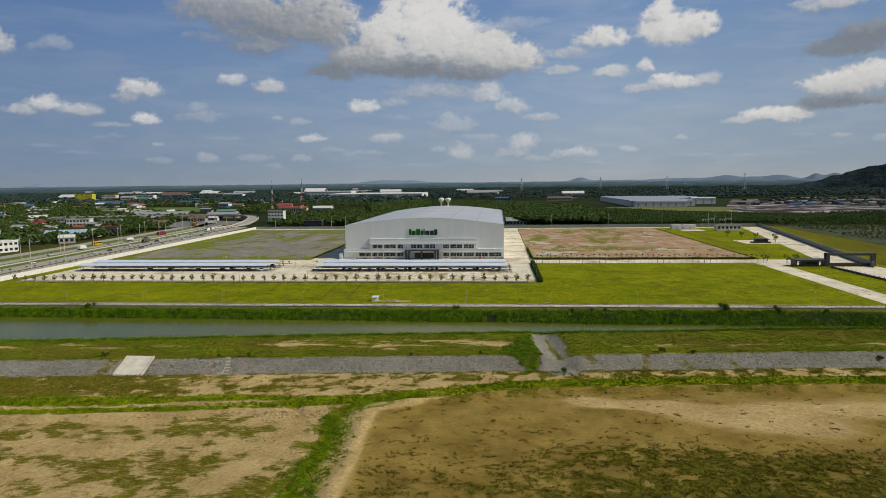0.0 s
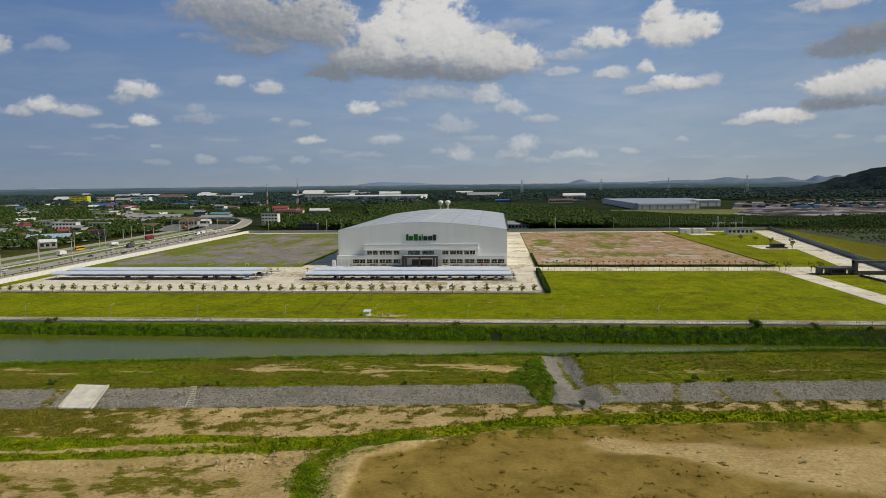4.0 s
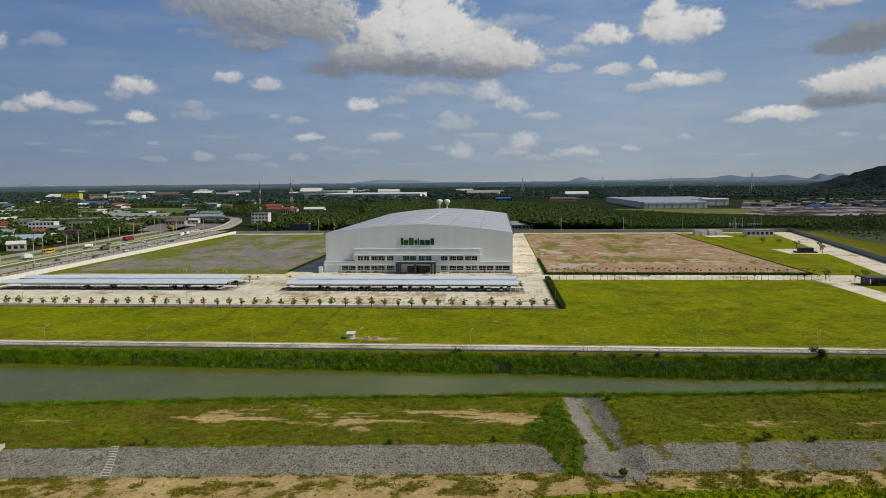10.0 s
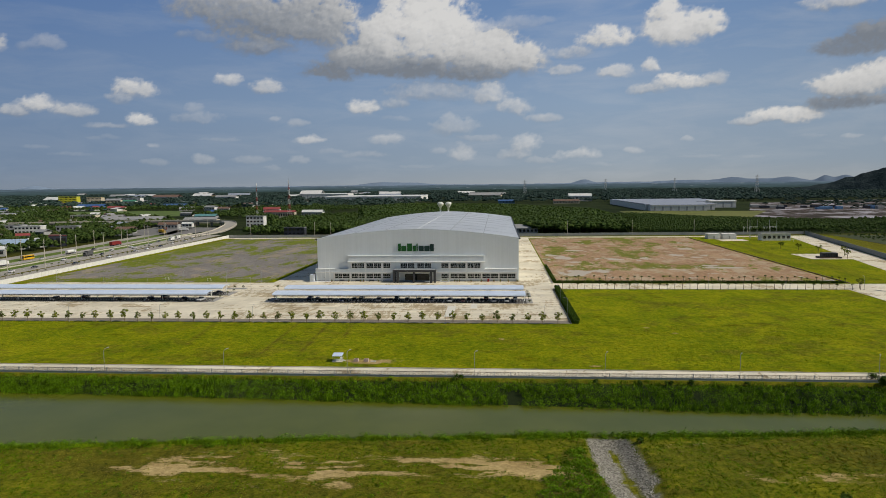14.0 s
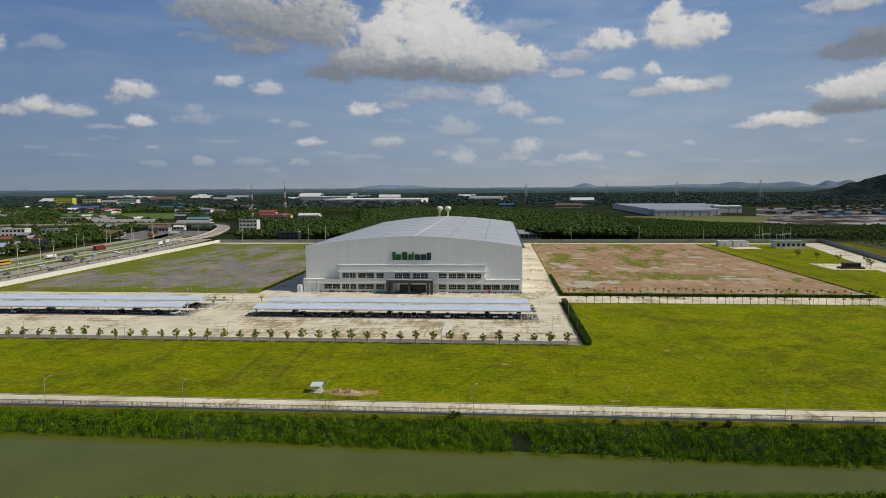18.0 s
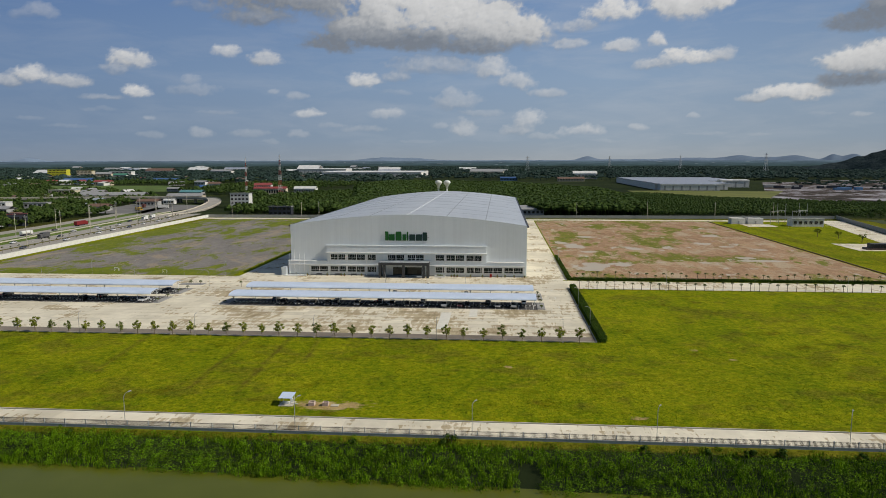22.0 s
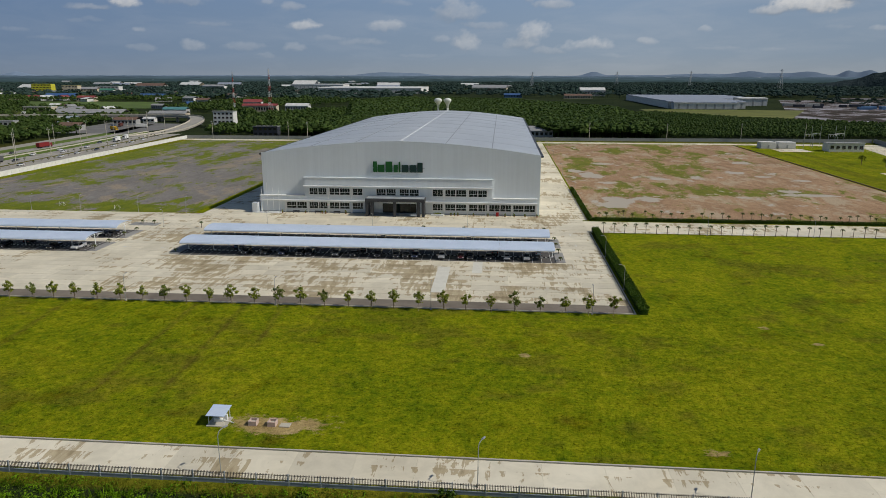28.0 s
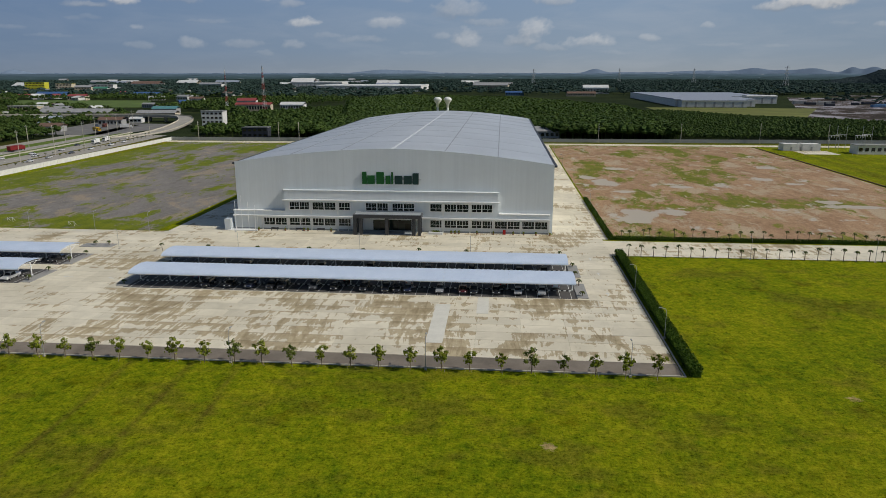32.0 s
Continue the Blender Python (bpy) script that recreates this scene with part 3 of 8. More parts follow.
def m_grass(x, y):
    """How green the open ground is."""
    f, n, r = far_edge(x), near_edge(x), rip_top(x)
    q = fbm(x * 0.11, y * 0.11, 21)
    q2 = fbm(x * 0.35, y * 0.35, 22)
    q3 = fbm(x * 0.07, y * 0.16, 23, 5)
    m = np.ones_like(x)
    lev = (y < n) & (y > r)
    ruts = np.zeros_like(x)
    for off in (0.0, 2.2):
        ruts = ruts + rut(x, y, -30, -227.8 + off, -8, -225.2 + off, 0.6) + rut(x, y, -8, -225.2 + off, 30, -221.8 + off, 0.7) + rut(x, y, 30, -221.8 + off, 50, -223.5 + off, 0.7)
    worn = np.exp(-((y + 224.5 - 0.05 * x) / 4.5) ** 2) * step(-45, -15, x) * (1 - step(45, 60, x)) + 0.7 * np.exp(-((y + 229 - 0.1 * (x + 60)) / 3.5) ** 2) * (1 - step(-70, -40, x)) + 0.45 * np.exp(-((y + 224 - 0.05 * (x - 80)) / 3) ** 2) * step(75, 82, x)
    patch = fbm(x * 0.10, y * 0.42, 25, 6)
    bare = np.clip(0.5 * np.clip(ruts, 0, 1) * step(0.3, 0.6, q2) + 1.15 * np.clip(worn, 0, 1) * step(0.42, 0.66, patch), 0, 1)
    bare = np.maximum(bare, 1.0 * np.exp(-((x - 12.7) / 3.4) ** 2 - ((y + 230.8) / 1.4) ** 2) * (0.2 + 1.2 * q2))
    m = np.where(lev, np.clip(0.92 + 1.1 * (q - 0.45) + 0.5 * (1 - step(4, 8, n - y)) - bare, 0, 1), m)
    # low ground in front of the levee
    b0, b1 = band_top(x) + 3.0 * (q - 0.5), band_low(x) + 2.5 * (q2 - 0.5)
    band = step(-0.4, 0.8, b0 - y) * step(-0.4, 0.8, y - b1) * np.clip(0.62 + 1.5 * (q3 - 0.28), 0, 1)
    sandy = step(-46, -26, x + 14 * (q3 - 0.5)) * (1 - 0.35 * step(40, 70, x)) * (1 - step(150, 190, x))
    margin = np.clip(0.75 - 0.52 * sandy + 2.0 * (q2 - 0.45) + 0.8 * (q3 - 0.5), 0, 0.9)
    margin = np.maximum(margin, (1 - step(7.0, 8.2, r - y)) * np.clip(0.3 + 2 * (q2 - 0.4), 0, 0.8))
    pinkpath = rut(x, y, -7.0, -318, -0.9, -303.4, 3.2) + rut(x, y, -0.9, -303.4, 0.8, -276, 2.6)
    flat_w = np.clip(0.44 + 1.8 * (fbm(x * 0.05, y * 0.13, 31, 5) - 0.5) + 1.7 * (q2 - 0.5), 0, 0.66) * (1 - 0.9 * np.clip(pinkpath, 0, 1))
    scarp = np.exp(-((y - b1 + 1.2) / 1.6) ** 2) * (x < 5)
    flat_w = flat_w * (1 - 0.85 * scarp)
    thick = step(-284, -300, y + 0.10 * (x - 75) * step(75, 76, x) + 8 * (q - 0.5)) * step(35, 75, x + 25 * (q3 - 0.5)) + 0.5 * step(-290, -315, y)
    flat_e = np.clip(thick * (0.48 + 1.7 * (q2 - 0.42)) + 0.5 * (fbm(x * 0.6, y * 0.9, 34) - 0.66), 0, 0.8)
    band = band * (1 - 0.85 * np.exp(-((y - b1 - 5 + 3 * (q3 - 0.5)) / 1.3) ** 2) * (1 - step(-14, -4, x)))
    fringe = np.clip(1.05 - (b1 - y) / 7.5, 0, 1) * np.clip(0.35 + 2.4 * (q2 - 0.42) + 1.2 * (q3 - 0.5), 0, 0.9)
    flat_e = np.maximum(flat_e, fringe)
    strip = np.exp(-((x - ridge_x(y) + 6.6 + 3.5 * (q - 0.5)) / (2.6 + 5 * (q2 - 0.5))) ** 2) * (y < b1 + 2) * np.clip(0.2 + 1.8 * q2, 0, 1)
    low = np.where(y > b0, margin, np.where(y > b1, band, np.where(x < ridge_x(y), np.maximum(flat_w, strip), flat_e)))
    m = np.where(y < r - 6.5, np.clip(low - 0.9 * ridge_mask(x, y), 0, 1), m)
    m = np.where((y <= r) & (y >= r - 6.5), 0.58 + 0.5 * lush_spill(x, y), m)
    for cx, cy, rx, ry in BARE_SPOTS:
        m = m - 1.1 * np.exp(-((x - cx) / rx) ** 2 - ((y - cy) / ry) ** 2) * (0.2 + 1.3 * q2)
    return np.clip(m, 0, 1)


def lush_spill(x, y):
    """The creeper that grows down beside the spillway."""
    e = (fbm(x * 0.2, y * 0.2, 24, 5) - 0.5) * 4.5
    x0 = np.interp(y, [-246, -244, -240, -236, -232, -222, -212], [54.5, 53.3, 51.0, 48.0, 45.0, 48.5, 53.0])
    x1 = np.interp(y, [-246, -240, -230, -212], [54.0, 57.0, 56.5, 54.5])
    return step(-0.8, 1.2, x - x0 + e) * (1 - step(-0.6, 0.8, x - x1 + e * 0.3)) * step(-246, -244.5, y) * (1 - step(-214, -211, y))


def m_lush(x, y):
    """Bright fresh green against dull, dry green; beyond the east wall dull also for cloud shadow."""
    f, n, r = far_edge(x), near_edge(x), rip_top(x)
    q = fbm(x * 0.05, y * 0.09, 41)
    q2 = fbm(x * 0.22, y * 0.3, 42, 5)
    tracks = np.zeros_like(x)
    for x0, y0, x1, y1 in WHEEL_TRACKS:
        tracks = np.maximum(tracks, rut(x, y, x0, y0, x1, y1, 0.6) * (0.55 + 0.6 * q2))
    m = 1.0 - 0.55 * step(0.50, 0.66, 0.45 * q + 0.55 * q2) - 0.9 * tracks
    m = np.where(y < -173, 0.25, m)
    m = np.where((y < n) & (y > r), 0.27 + 0.6 * (1 - step(3, 7, n - y)) + 0.20 * step(62, 75, x) * (1 - step(72, 110, x)) + 0.9 * (q - 0.45) + 0.5 * (q2 - 0.5) - 0.25 * lush_spill(x, y), m)
    inband = step(-0.5, 1, band_top(x) - y) * step(-0.5, 1, y - band_low(x))
    low = 0.05 + 0.95 * inband * np.clip(0.75 + 2.2 * (q2 - 0.42), 0, 1)
    strip = np.exp(-((x - ridge_x(y) + 6.6) / 4) ** 2) * (y < band_low(x) + 2)
    low = np.where(y < band_low(x), np.maximum(0.04 + 0.25 * (q - 0.4), strip * 0.6), low)
    m = np.where(y < r - 6.5, low, m)
    m = np.where((y <= r) & (y >= r - 6.5), 0.15 + 0.1 * lush_spill(x, y), m)
    m = np.where((y > 305) | (x < -215), 0.0, m)
    # kept dull past the east wall in place of a cloud's shadow
    m = np.where(x > 262 + 0.15 * y, 0.30 * step(0.4, 0.6, fbm(x * 0.02, y * 0.03, 43)), m)
    return np.clip(m, 0, 1)


def m_wild(x, y):
    """Dark scrub and woodland floor outside the site."""
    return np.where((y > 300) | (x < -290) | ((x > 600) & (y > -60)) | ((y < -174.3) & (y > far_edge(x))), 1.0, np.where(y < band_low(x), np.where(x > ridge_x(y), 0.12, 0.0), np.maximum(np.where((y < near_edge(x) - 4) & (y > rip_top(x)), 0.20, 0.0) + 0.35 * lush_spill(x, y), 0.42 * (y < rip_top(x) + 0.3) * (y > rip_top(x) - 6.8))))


def m_stone(x, y):
    r = rip_top(x)
    e = (fbm(x * 0.5, y * 0.5, 51) - 0.5) * 1.6
    s = step(-0.3, 0.5, r - y + e) * step(-0.3, 0.5, y - r + 6.5 + e)
    worn = rut(x, y, 88.2, -232, 86.2, -240, 1.1) + rut(x, y, 97, -236.5, 99, -238.6, 1.0) + rut(x, y, 68.5, -233, 72, -237.5, 1.7) + rut(x, y, -64.5, -244, -66, -251, 1.6) + rut(x, y, 111, -235.5, 112, -237.5, 0.9)
    s = s * (1 - np.clip(worn * (0.3 + 1.7 * fbm(x * 0.7, y * 0.7, 54)), 0, 1))
    g = gully(x, y)
    weedy = rut(x, y, 60.4, -210, 61.2, -224, 1.0) + rut(x, y, 61.2, -224, 63.8, -241, 1.3) + rut(x, y, 65.5, -228, 67.5, -238, 1.8)
    g = g * (1 - np.clip(weedy * (0.2 + 1.5 * fbm(x * 0.5, y * 0.5, 53)), 0, 1))
    return np.clip(np.maximum(s, step(0.15, 0.35, g + 0.2 * e)) - lush_spill(x, y), 0, 1)


def m_wet(x, y):
    q = fbm(x * 0.03, y * 0.08, 61)
    east = (x > ridge_x(y) + 1.5)
    e = 6 * (fbm(x * 0.06, y * 0.2, 63) - 0.5)
    sand = rut(x, y + e, 65, -265, 90, -272, 3.2) + rut(x, y + e, 90, -272, 114, -281, 6.5) + 0.7 * rut(x, y + e, 105, -271, 160, -270, 6.0)
    pond = np.where(east, np.clip(1.0 - 1.5 * sand + 0.5 * (fbm(x * 0.2, y * 0.4, 62) - 0.6), 0, 1), step(0.54, 0.66, q) * 0.35)
    return np.where(y < band_low(x), pond, 0.0) * (1 - ridge_mask(x, y))


def ground_material():
    k = Mat("ground", 0.9, 0, 0.02)
    n1, n2, n3 = k.noise(0.045, 4), k.noise(0.6, 5, 0.7), k.noise(5.0, 4, 0.7)
    g_lush = k.ramp(k.mix(0.5, k.mix(0.5, n1, k.noise(0.2, 5, 0.65, (1.0, 0.5, 1), 0.6)), n2), (0.38, (0.072, 0.124, 0.003)), (0.5, (0.176, 0.206, 0.004)), (0.62, (0.278, 0.276, 0.008)))
    g_dry = k.ramp(n2, (0.3, (0.062, 0.068, 0.006)), (0.7, (0.165, 0.140, 0.018)))
    grass = k.mix(k.attr("lush"), g_dry, g_lush)
    fine = k.ramp(k.mix(0.5, k.noise(2.4, 5, 0.75), k.noise(0.9, 6, 0.78)), (0.38, 0.38), (0.47, 0.85), (0.62, 1.32))
    grass = k.mix(1.0, grass, fine, "MULTIPLY")
    blot = k.ramp(k.noise(0.10, 6, 0.68), (0.32, (0.62, 0.54, 0.42)), (0.43, (0.94, 0.94, 1)), (0.6, (1.06, 1.03, 1)))
    grass = k.mix(0.8, grass, blot, "MULTIPLY")
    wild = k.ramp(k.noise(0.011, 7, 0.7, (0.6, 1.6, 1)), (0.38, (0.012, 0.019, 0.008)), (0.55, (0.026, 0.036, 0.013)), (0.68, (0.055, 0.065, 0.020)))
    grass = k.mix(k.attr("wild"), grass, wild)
    soil = k.ramp(k.mix(0.6, n2, k.noise(0.09, 4)), (0.35, (0.30, 0.212, 0.082)), (0.65, (0.50, 0.382, 0.180)))
    mud = k.ramp(k.noise(0.12, 4), (0.35, (0.165, 0.114, 0.022)), (0.65, (0.285, 0.205, 0.050)))
    wm = k.ramp(k.math("ADD", k.attr("wet"), k.math("ADD", k.math("MULTIPLY", k.math("SUBTRACT", n2, 0.5), 0.9), k.math("MULTIPLY", k.math("SUBTRACT", n3, 0.5), 0.5))), (0.25, 0.0), (0.85, 1.0))
    soil = k.mix(wm, soil, mud)
    soil = k.mix(1.0, soil, k.ramp(k.mix(0.5, k.noise(1.2, 5, 0.75), n3), (0.38, 0.62), (0.60, 1.18)), "MULTIPLY")
    stone = k.ramp(k.voronoi(2.6, out="Color"), (0.2, (0.11, 0.104, 0.085)), (0.8, (0.28, 0.265, 0.222)))
    gm = k.math("ADD", k.attr("grass"), k.math("ADD", k.math("MULTIPLY", k.math("SUBTRACT", n3, 0.5), 1.1), k.math("MULTIPLY", k.math("SUBTRACT", k.noise(0.8, 6, 0.75, (0.6, 1.4, 1), 0.4), 0.5), 1.7)))
    gm = k.ramp(gm, (0.40, 0.0), (0.58, 1.0))
    col = k.mix(gm, soil, grass)
    col = k.mix(k.attr("stone"), col, stone)
    k.color(col)
    dry = k.ramp(wm, (0.3, 0.92), (1.0, 0.5))
    k.rough(k.mix(gm, dry, 0.95))
    k.bump(k.math("ADD", n3, k.math("MULTIPLY", k.voronoi(2.6), k.attr("stone"))), 0.2, 0.8)
    return k.m


M_GROUND = ground_material()


def lines(dense0, dense1, d, *rest):
    return np.unique(np.concatenate([np.arange(dense0, dense1 + 0.01, d), np.array(rest, float)]))


gxs = lines(-190, 270, 0.9, -4900, -3000, -2000, -1400, -1000, -700, -500, -400, -330, -280, -250, -230, -210, 280, 300, 330, 400, 500, 700, 1000, 1500, 2200, 3200, 4900)
gys = lines(-345, -106, 0.6, *np.arange(-105, -28, 1.3), *np.arange(-480, -345, 2.5), -1500, -900, -600, -480, -420, -380, -360, -172.6, -173.2, -174.6, -60, -8, 60, 130, 200, 270, 310, 350, 400, 500, 600, 800, 1000, 1300, 1700, 2200, 3000, 4000, 4900)
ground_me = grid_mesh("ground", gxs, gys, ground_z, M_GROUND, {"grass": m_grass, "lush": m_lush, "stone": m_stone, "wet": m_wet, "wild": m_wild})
ground = single("ground", ground_me, None, "mown lawn, weedy levee and brown mud flats", "ground", kind="structure")


def water_material():
    k = Mat("canal water", 0.16, 0, 0.22)
    k.color(k.ramp(k.noise(0.05, 3), (0.3, (0.072, 0.085, 0.006)), (0.7, (0.096, 0.107, 0.011))))
    k.b.inputs["IOR"].default_value = 1.33
    k.bump(k.noise(1.1, 3, 0.5, (1, 2.2, 1)), 0.02, 0.25)
    return k.m


M_WATER = water_material()
wx = np.arange(-390, 260, 6.0)
_v = np.concatenate([np.stack([wx, near_edge(wx) - 2.0, np.full_like(wx, -3.0)], -1), np.stack([wx, np.maximum(far_edge(wx) + 2.0, near_edge(wx) - 1.9), np.full_like(wx, -3.0)], -1)])
_n = len(wx)
_f = [(i, i + 1, _n + i + 1, _n + i) for i in range(_n - 1)]
single("water", fast_mesh("water", _v, _f, M_WATER), None, "still olive green water filling a drainage canal", "canal", kind="structure")


# ---- paved yards, fields and boundary walls ----
def slab_material(name, pieces):
    """Concrete with tyre and water stains that run on across the joints."""
    k = Mat(name, 0.85, 0, 0.25)
    if pieces:
        add = k.t.nodes.new("ShaderNodeVectorMath")
        k.link(k.co, add.inputs[0])
        k.link(k.t.nodes.new("ShaderNodeObjectInfo").outputs["Location"], add.inputs[1])
        k.co = add.outputs[0]
    n = k.noise(0.22, 6, 0.7, None, 0.6)
    base = k.ramp(k.noise(0.05, 4), (0.3, (0.60, 0.545, 0.415)), (0.7, (0.74, 0.685, 0.545)))
    tone = k.ramp(k.random() if pieces else k.island(), (0, 0.88), (1, 1.05))
    base = k.mix(1.0, base, tone, "MULTIPLY")
    sep = k.t.nodes.new("ShaderNodeSeparateXYZ")
    k.link(k.co, sep.inputs[0])
    row = k.math("FRACT", k.math("DIVIDE", k.math("ADD", sep.outputs[1], 101.0), 4.159))
    run = k.noise(0.30, 6, 0.66, (2.2, 0.36, 1), 0.9)
    damp = k.math("ADD", k.math("MULTIPLY", k.noise(0.055, 5, 0.65, (1, 1, 1), 0.5), 0.9), k.math("MULTIPLY", run, 0.55))
    damp = k.math("ADD", damp, k.math("MULTIPLY", k.math("SUBTRACT", row, 0.5), 0.085))
    damp = k.math("ADD", damp, k.math("MULTIPLY", k.noise(1.6, 4, 0.7), 0.08))
    e = 0.772 if pieces else 0.83
    stain = k.ramp(damp, (e, (1, 1, 1)), (e + 0.012, (0.62, 0.56, 0.46)), (e + 0.05, (0.66, 0.60, 0.49)), (e + 0.13, (0.47, 0.41, 0.31)), (1.0, (0.40, 0.34, 0.25)))
    base = k.mix(1.0, base, stain, "MULTIPLY")
    k.color(k.mix(1.0, base, k.ramp(n, (0.25, 0.82), (0.6, 1.0)), "MULTIPLY"))
    k.bump(k.noise(9, 3), 0.004)
    return k.m


M_SLAB = slab_material("yard concrete", False)
M_SLAB_PIECE = slab_material("yard concrete slab", True)
SLABS = []


def pave(name, x0, x1, y0, y1, label, sx=6.0, sy=5.0, z=0.06, near=None):
    """A paved yard: its slabs are built at the end of the file."""
    ob = thing(name, label, "pavement", kind="structure")
    SLABS.append((ob, x0, x1, y0, y1, sx, sy, z, near))
    return ob


pave("pavement_yard", -199, 63.6, -101, -9.5, "concrete parking yard with damp brown stains", 8.75, 4.159, near=(-60, 63.6, -101, -68))
single("pavement_lane", Geo().box(-199, 63.6, -106.05, -101.02, -0.1, 0.065), plain("brown grey lane", (0.20, 0.17, 0.135), 0.85, var=0.3, s1=0.15, s2=5), "brown grey paved lane beside the lawn", "lane", kind="structure")
pave("pavement_forecourt", -72, 50.4, -9.4, -4.6, "concrete strip along the office front", 6, 4.8)
pave("pavement_front_road", -199, 65, -173 + 1.2, -165.2, "concrete perimeter road inside the fence", 8, 6.4)
pave("pavement_front_road_east", 65, 192, -173 + 1.2, -165.2, "concrete perimeter road inside the fence", 8, 6.4)
pave("pavement_east_road", 49.25, 65.4, -9.5, 268, "wide concrete service road beside the hall", 7.45, 9)
pave("pavement_cross_road", 63.6, 226, -28.5, -11.4, "concrete road towards the gate", 8, 7)
pave("pavement_west_road", -72, -52.3, -9.5, 268, "concrete road in the shade of the hall", 9.9, 9)
pave("pavement_back_road", -210, 312, 268, 279, "concrete road along the back wall", 10, 11)
pave("pavement_gate_road", 192, 204, -171, -28.5, "concrete road beside the lawn", 6, 8)


def kerb(name, pts, label, w=0.25, h=0.2):
    g = Geo()
    for (x0, y0), (x1, y1) in zip(pts, pts[1:]):
        g.box(min(x0, x1) - w / 2, max(x0, x1) + w / 2, min(y0, y1) - w / 2, max(y0, y1) + w / 2, -0.02, h)
    return single(name, g, M_CONC, label, "kerb", kind="structure")


M_REPAIR = plain("pale new concrete", (0.66, 0.64, 0.56), 0.85, var=0.08, s1=0.4)
single("pavement_repair", Geo().box(19.4, 22.6, -95, -73, 0.0, 0.08), M_REPAIR, "pale strip of new concrete across the yard", "pavement", kind="structure")
single("pavement_repair_small", Geo().box(28.3, 30.8, -78.3, -67.8, 0.0, 0.08), M_REPAIR, "pale patch of new concrete near the bays", "pavement", kind="structure")
kerb("kerb_yard_front", [(-199, -106.2), (63.9, -106.2)], "pale concrete kerb along the lawn")
kerb("kerb_yard_east", [(63.9, -106), (63.9, -30)], "pale concrete kerb along the lawn")
kerb("kerb_front_road", [(-199, -165.0), (192, -165.0)], "concrete kerb along the perimeter road")


def field_material(name, soil_a, soil_b, grass_a, grass_b, wet, tan):
    k = Mat(name, 0.9, 0, 0.15)
    n2, n3 = k.noise(0.4, 6, 0.75, (1, 0.5, 1)), k.noise(2.0, 5, 0.75, (1, 0.6, 1))
    soil = k.ramp(k.mix(0.5, n2, k.noise(0.08, 5, 0.7, (1, 0.5, 1))), (0.38, soil_a), (0.62, soil_b))
    soil = k.mix(k.ramp(k.noise(0.075, 9, 0.75, (1, 0.5, 1), 0.4), (0.52, 0.0), (0.58, 0.8)), soil, tan)
    soil = k.mix(1.0, soil, k.ramp(n3, (0.35, 0.72), (0.6, 1.1)), "MULTIPLY")
    grass = k.ramp(k.mix(0.5, n3, k.noise(0.2, 6, 0.75, (1, 0.5, 1))), (0.4, grass_a), (0.6, grass_b))
    big = k.math("MULTIPLY", k.math("SUBTRACT", k.noise(0.06, 10, 0.78, (1.1, 0.5, 1), 0.3), 0.5), 3.8)
    gm = k.ramp(k.math("ADD", k.math("ADD", k.math("MULTIPLY", k.attr("grass"), 0.8), big), k.math("MULTIPLY", k.math("SUBTRACT", n2, 0.5), 1.2)), (0.42, 0.0), (0.62, 1.0))
    wm = k.ramp(k.math("ADD", k.attr("wet"), k.math("ADD", k.math("MULTIPLY", big, 0.12), k.math("MULTIPLY", k.math("SUBTRACT", n2, 0.5), 1.0))), (0.58, 0.0), (0.70, 1.0))
    k.color(k.mix(wm, k.mix(gm, soil, grass), wet))
    k.rough(k.mix(wm, 0.92, 0.6))
    k.bump(k.mix(wm, n3, 0.5), 0.06, 0.5)
    return k.m


def red_grass(x, y):
    q = fbm(x * 0.05, y * 0.035, 81, 5)
    far = step(80, 150, y) * (1 - step(150, 185, x)) * 0.28 + 0.3 * np.exp(-((y + 4) / 5) ** 2) + 0.16 * np.exp(-((x - 70) / 8) ** 2)
    return np.clip(0.20 + 2.2 * (q - 0.50) + far, 0, 1)


PUDDLES = [(80, 27, 12, 15), (94, 34, 10, 6), (132, 98, 6, 11), (141, 100, 5, 5), (165, 50, 15, 4.5), (160, 60, 6, 5), (81, 100, 7, 14), (74, 118, 4, 8), (135, 42, 4, 3), (86, 78, 9, 4), (158, 118, 6, 5), (178, 92, 6, 4), (165, 105, 5, 4), (112, 92, 7, 4), (172, 160, 7, 8), (92, 150, 8, 6)]


def red_wet(x, y):
    wob = fbm(x * 0.2, y * 0.12, 91, 5) - 0.5
    pond = np.zeros_like(x)
    for cx, cy, rx, ry in PUDDLES:
        pond = np.maximum(pond, 1.0 - ((x - cx) / rx) ** 2 - ((y - cy) / ry) ** 2)
    return np.clip(0.34 + 0.7 * np.clip(pond, -0.4, 0.7) + 1.25 * wob, 0, 1)


def west_grass(x, y):
    q = 0.6 * fbm(x * 0.045, y * 0.03, 83, 5) + 0.4 * fbm(x * 0.2, y * 0.10, 85, 4)
    return np.clip(0.56 + 2.4 * (q - 0.5) + 0.9 * np.exp(-((y + 5) / 9) ** 2) + 0.35 * np.exp(-((x + 192) / 16) ** 2) + 0.22 * step(120, 230, y) - 0.35 * np.exp(-((y - 40) / 24) ** 2), 0, 1)


def west_wet(x, y):
    wob = fbm(x * 0.10, y * 0.045, 93, 5)
    return np.clip(0.36 + 1.0 * (wob - 0.47) - 0.25 * west_grass(x, y) + 0.10 * step(60, 180, y), 0, 1)


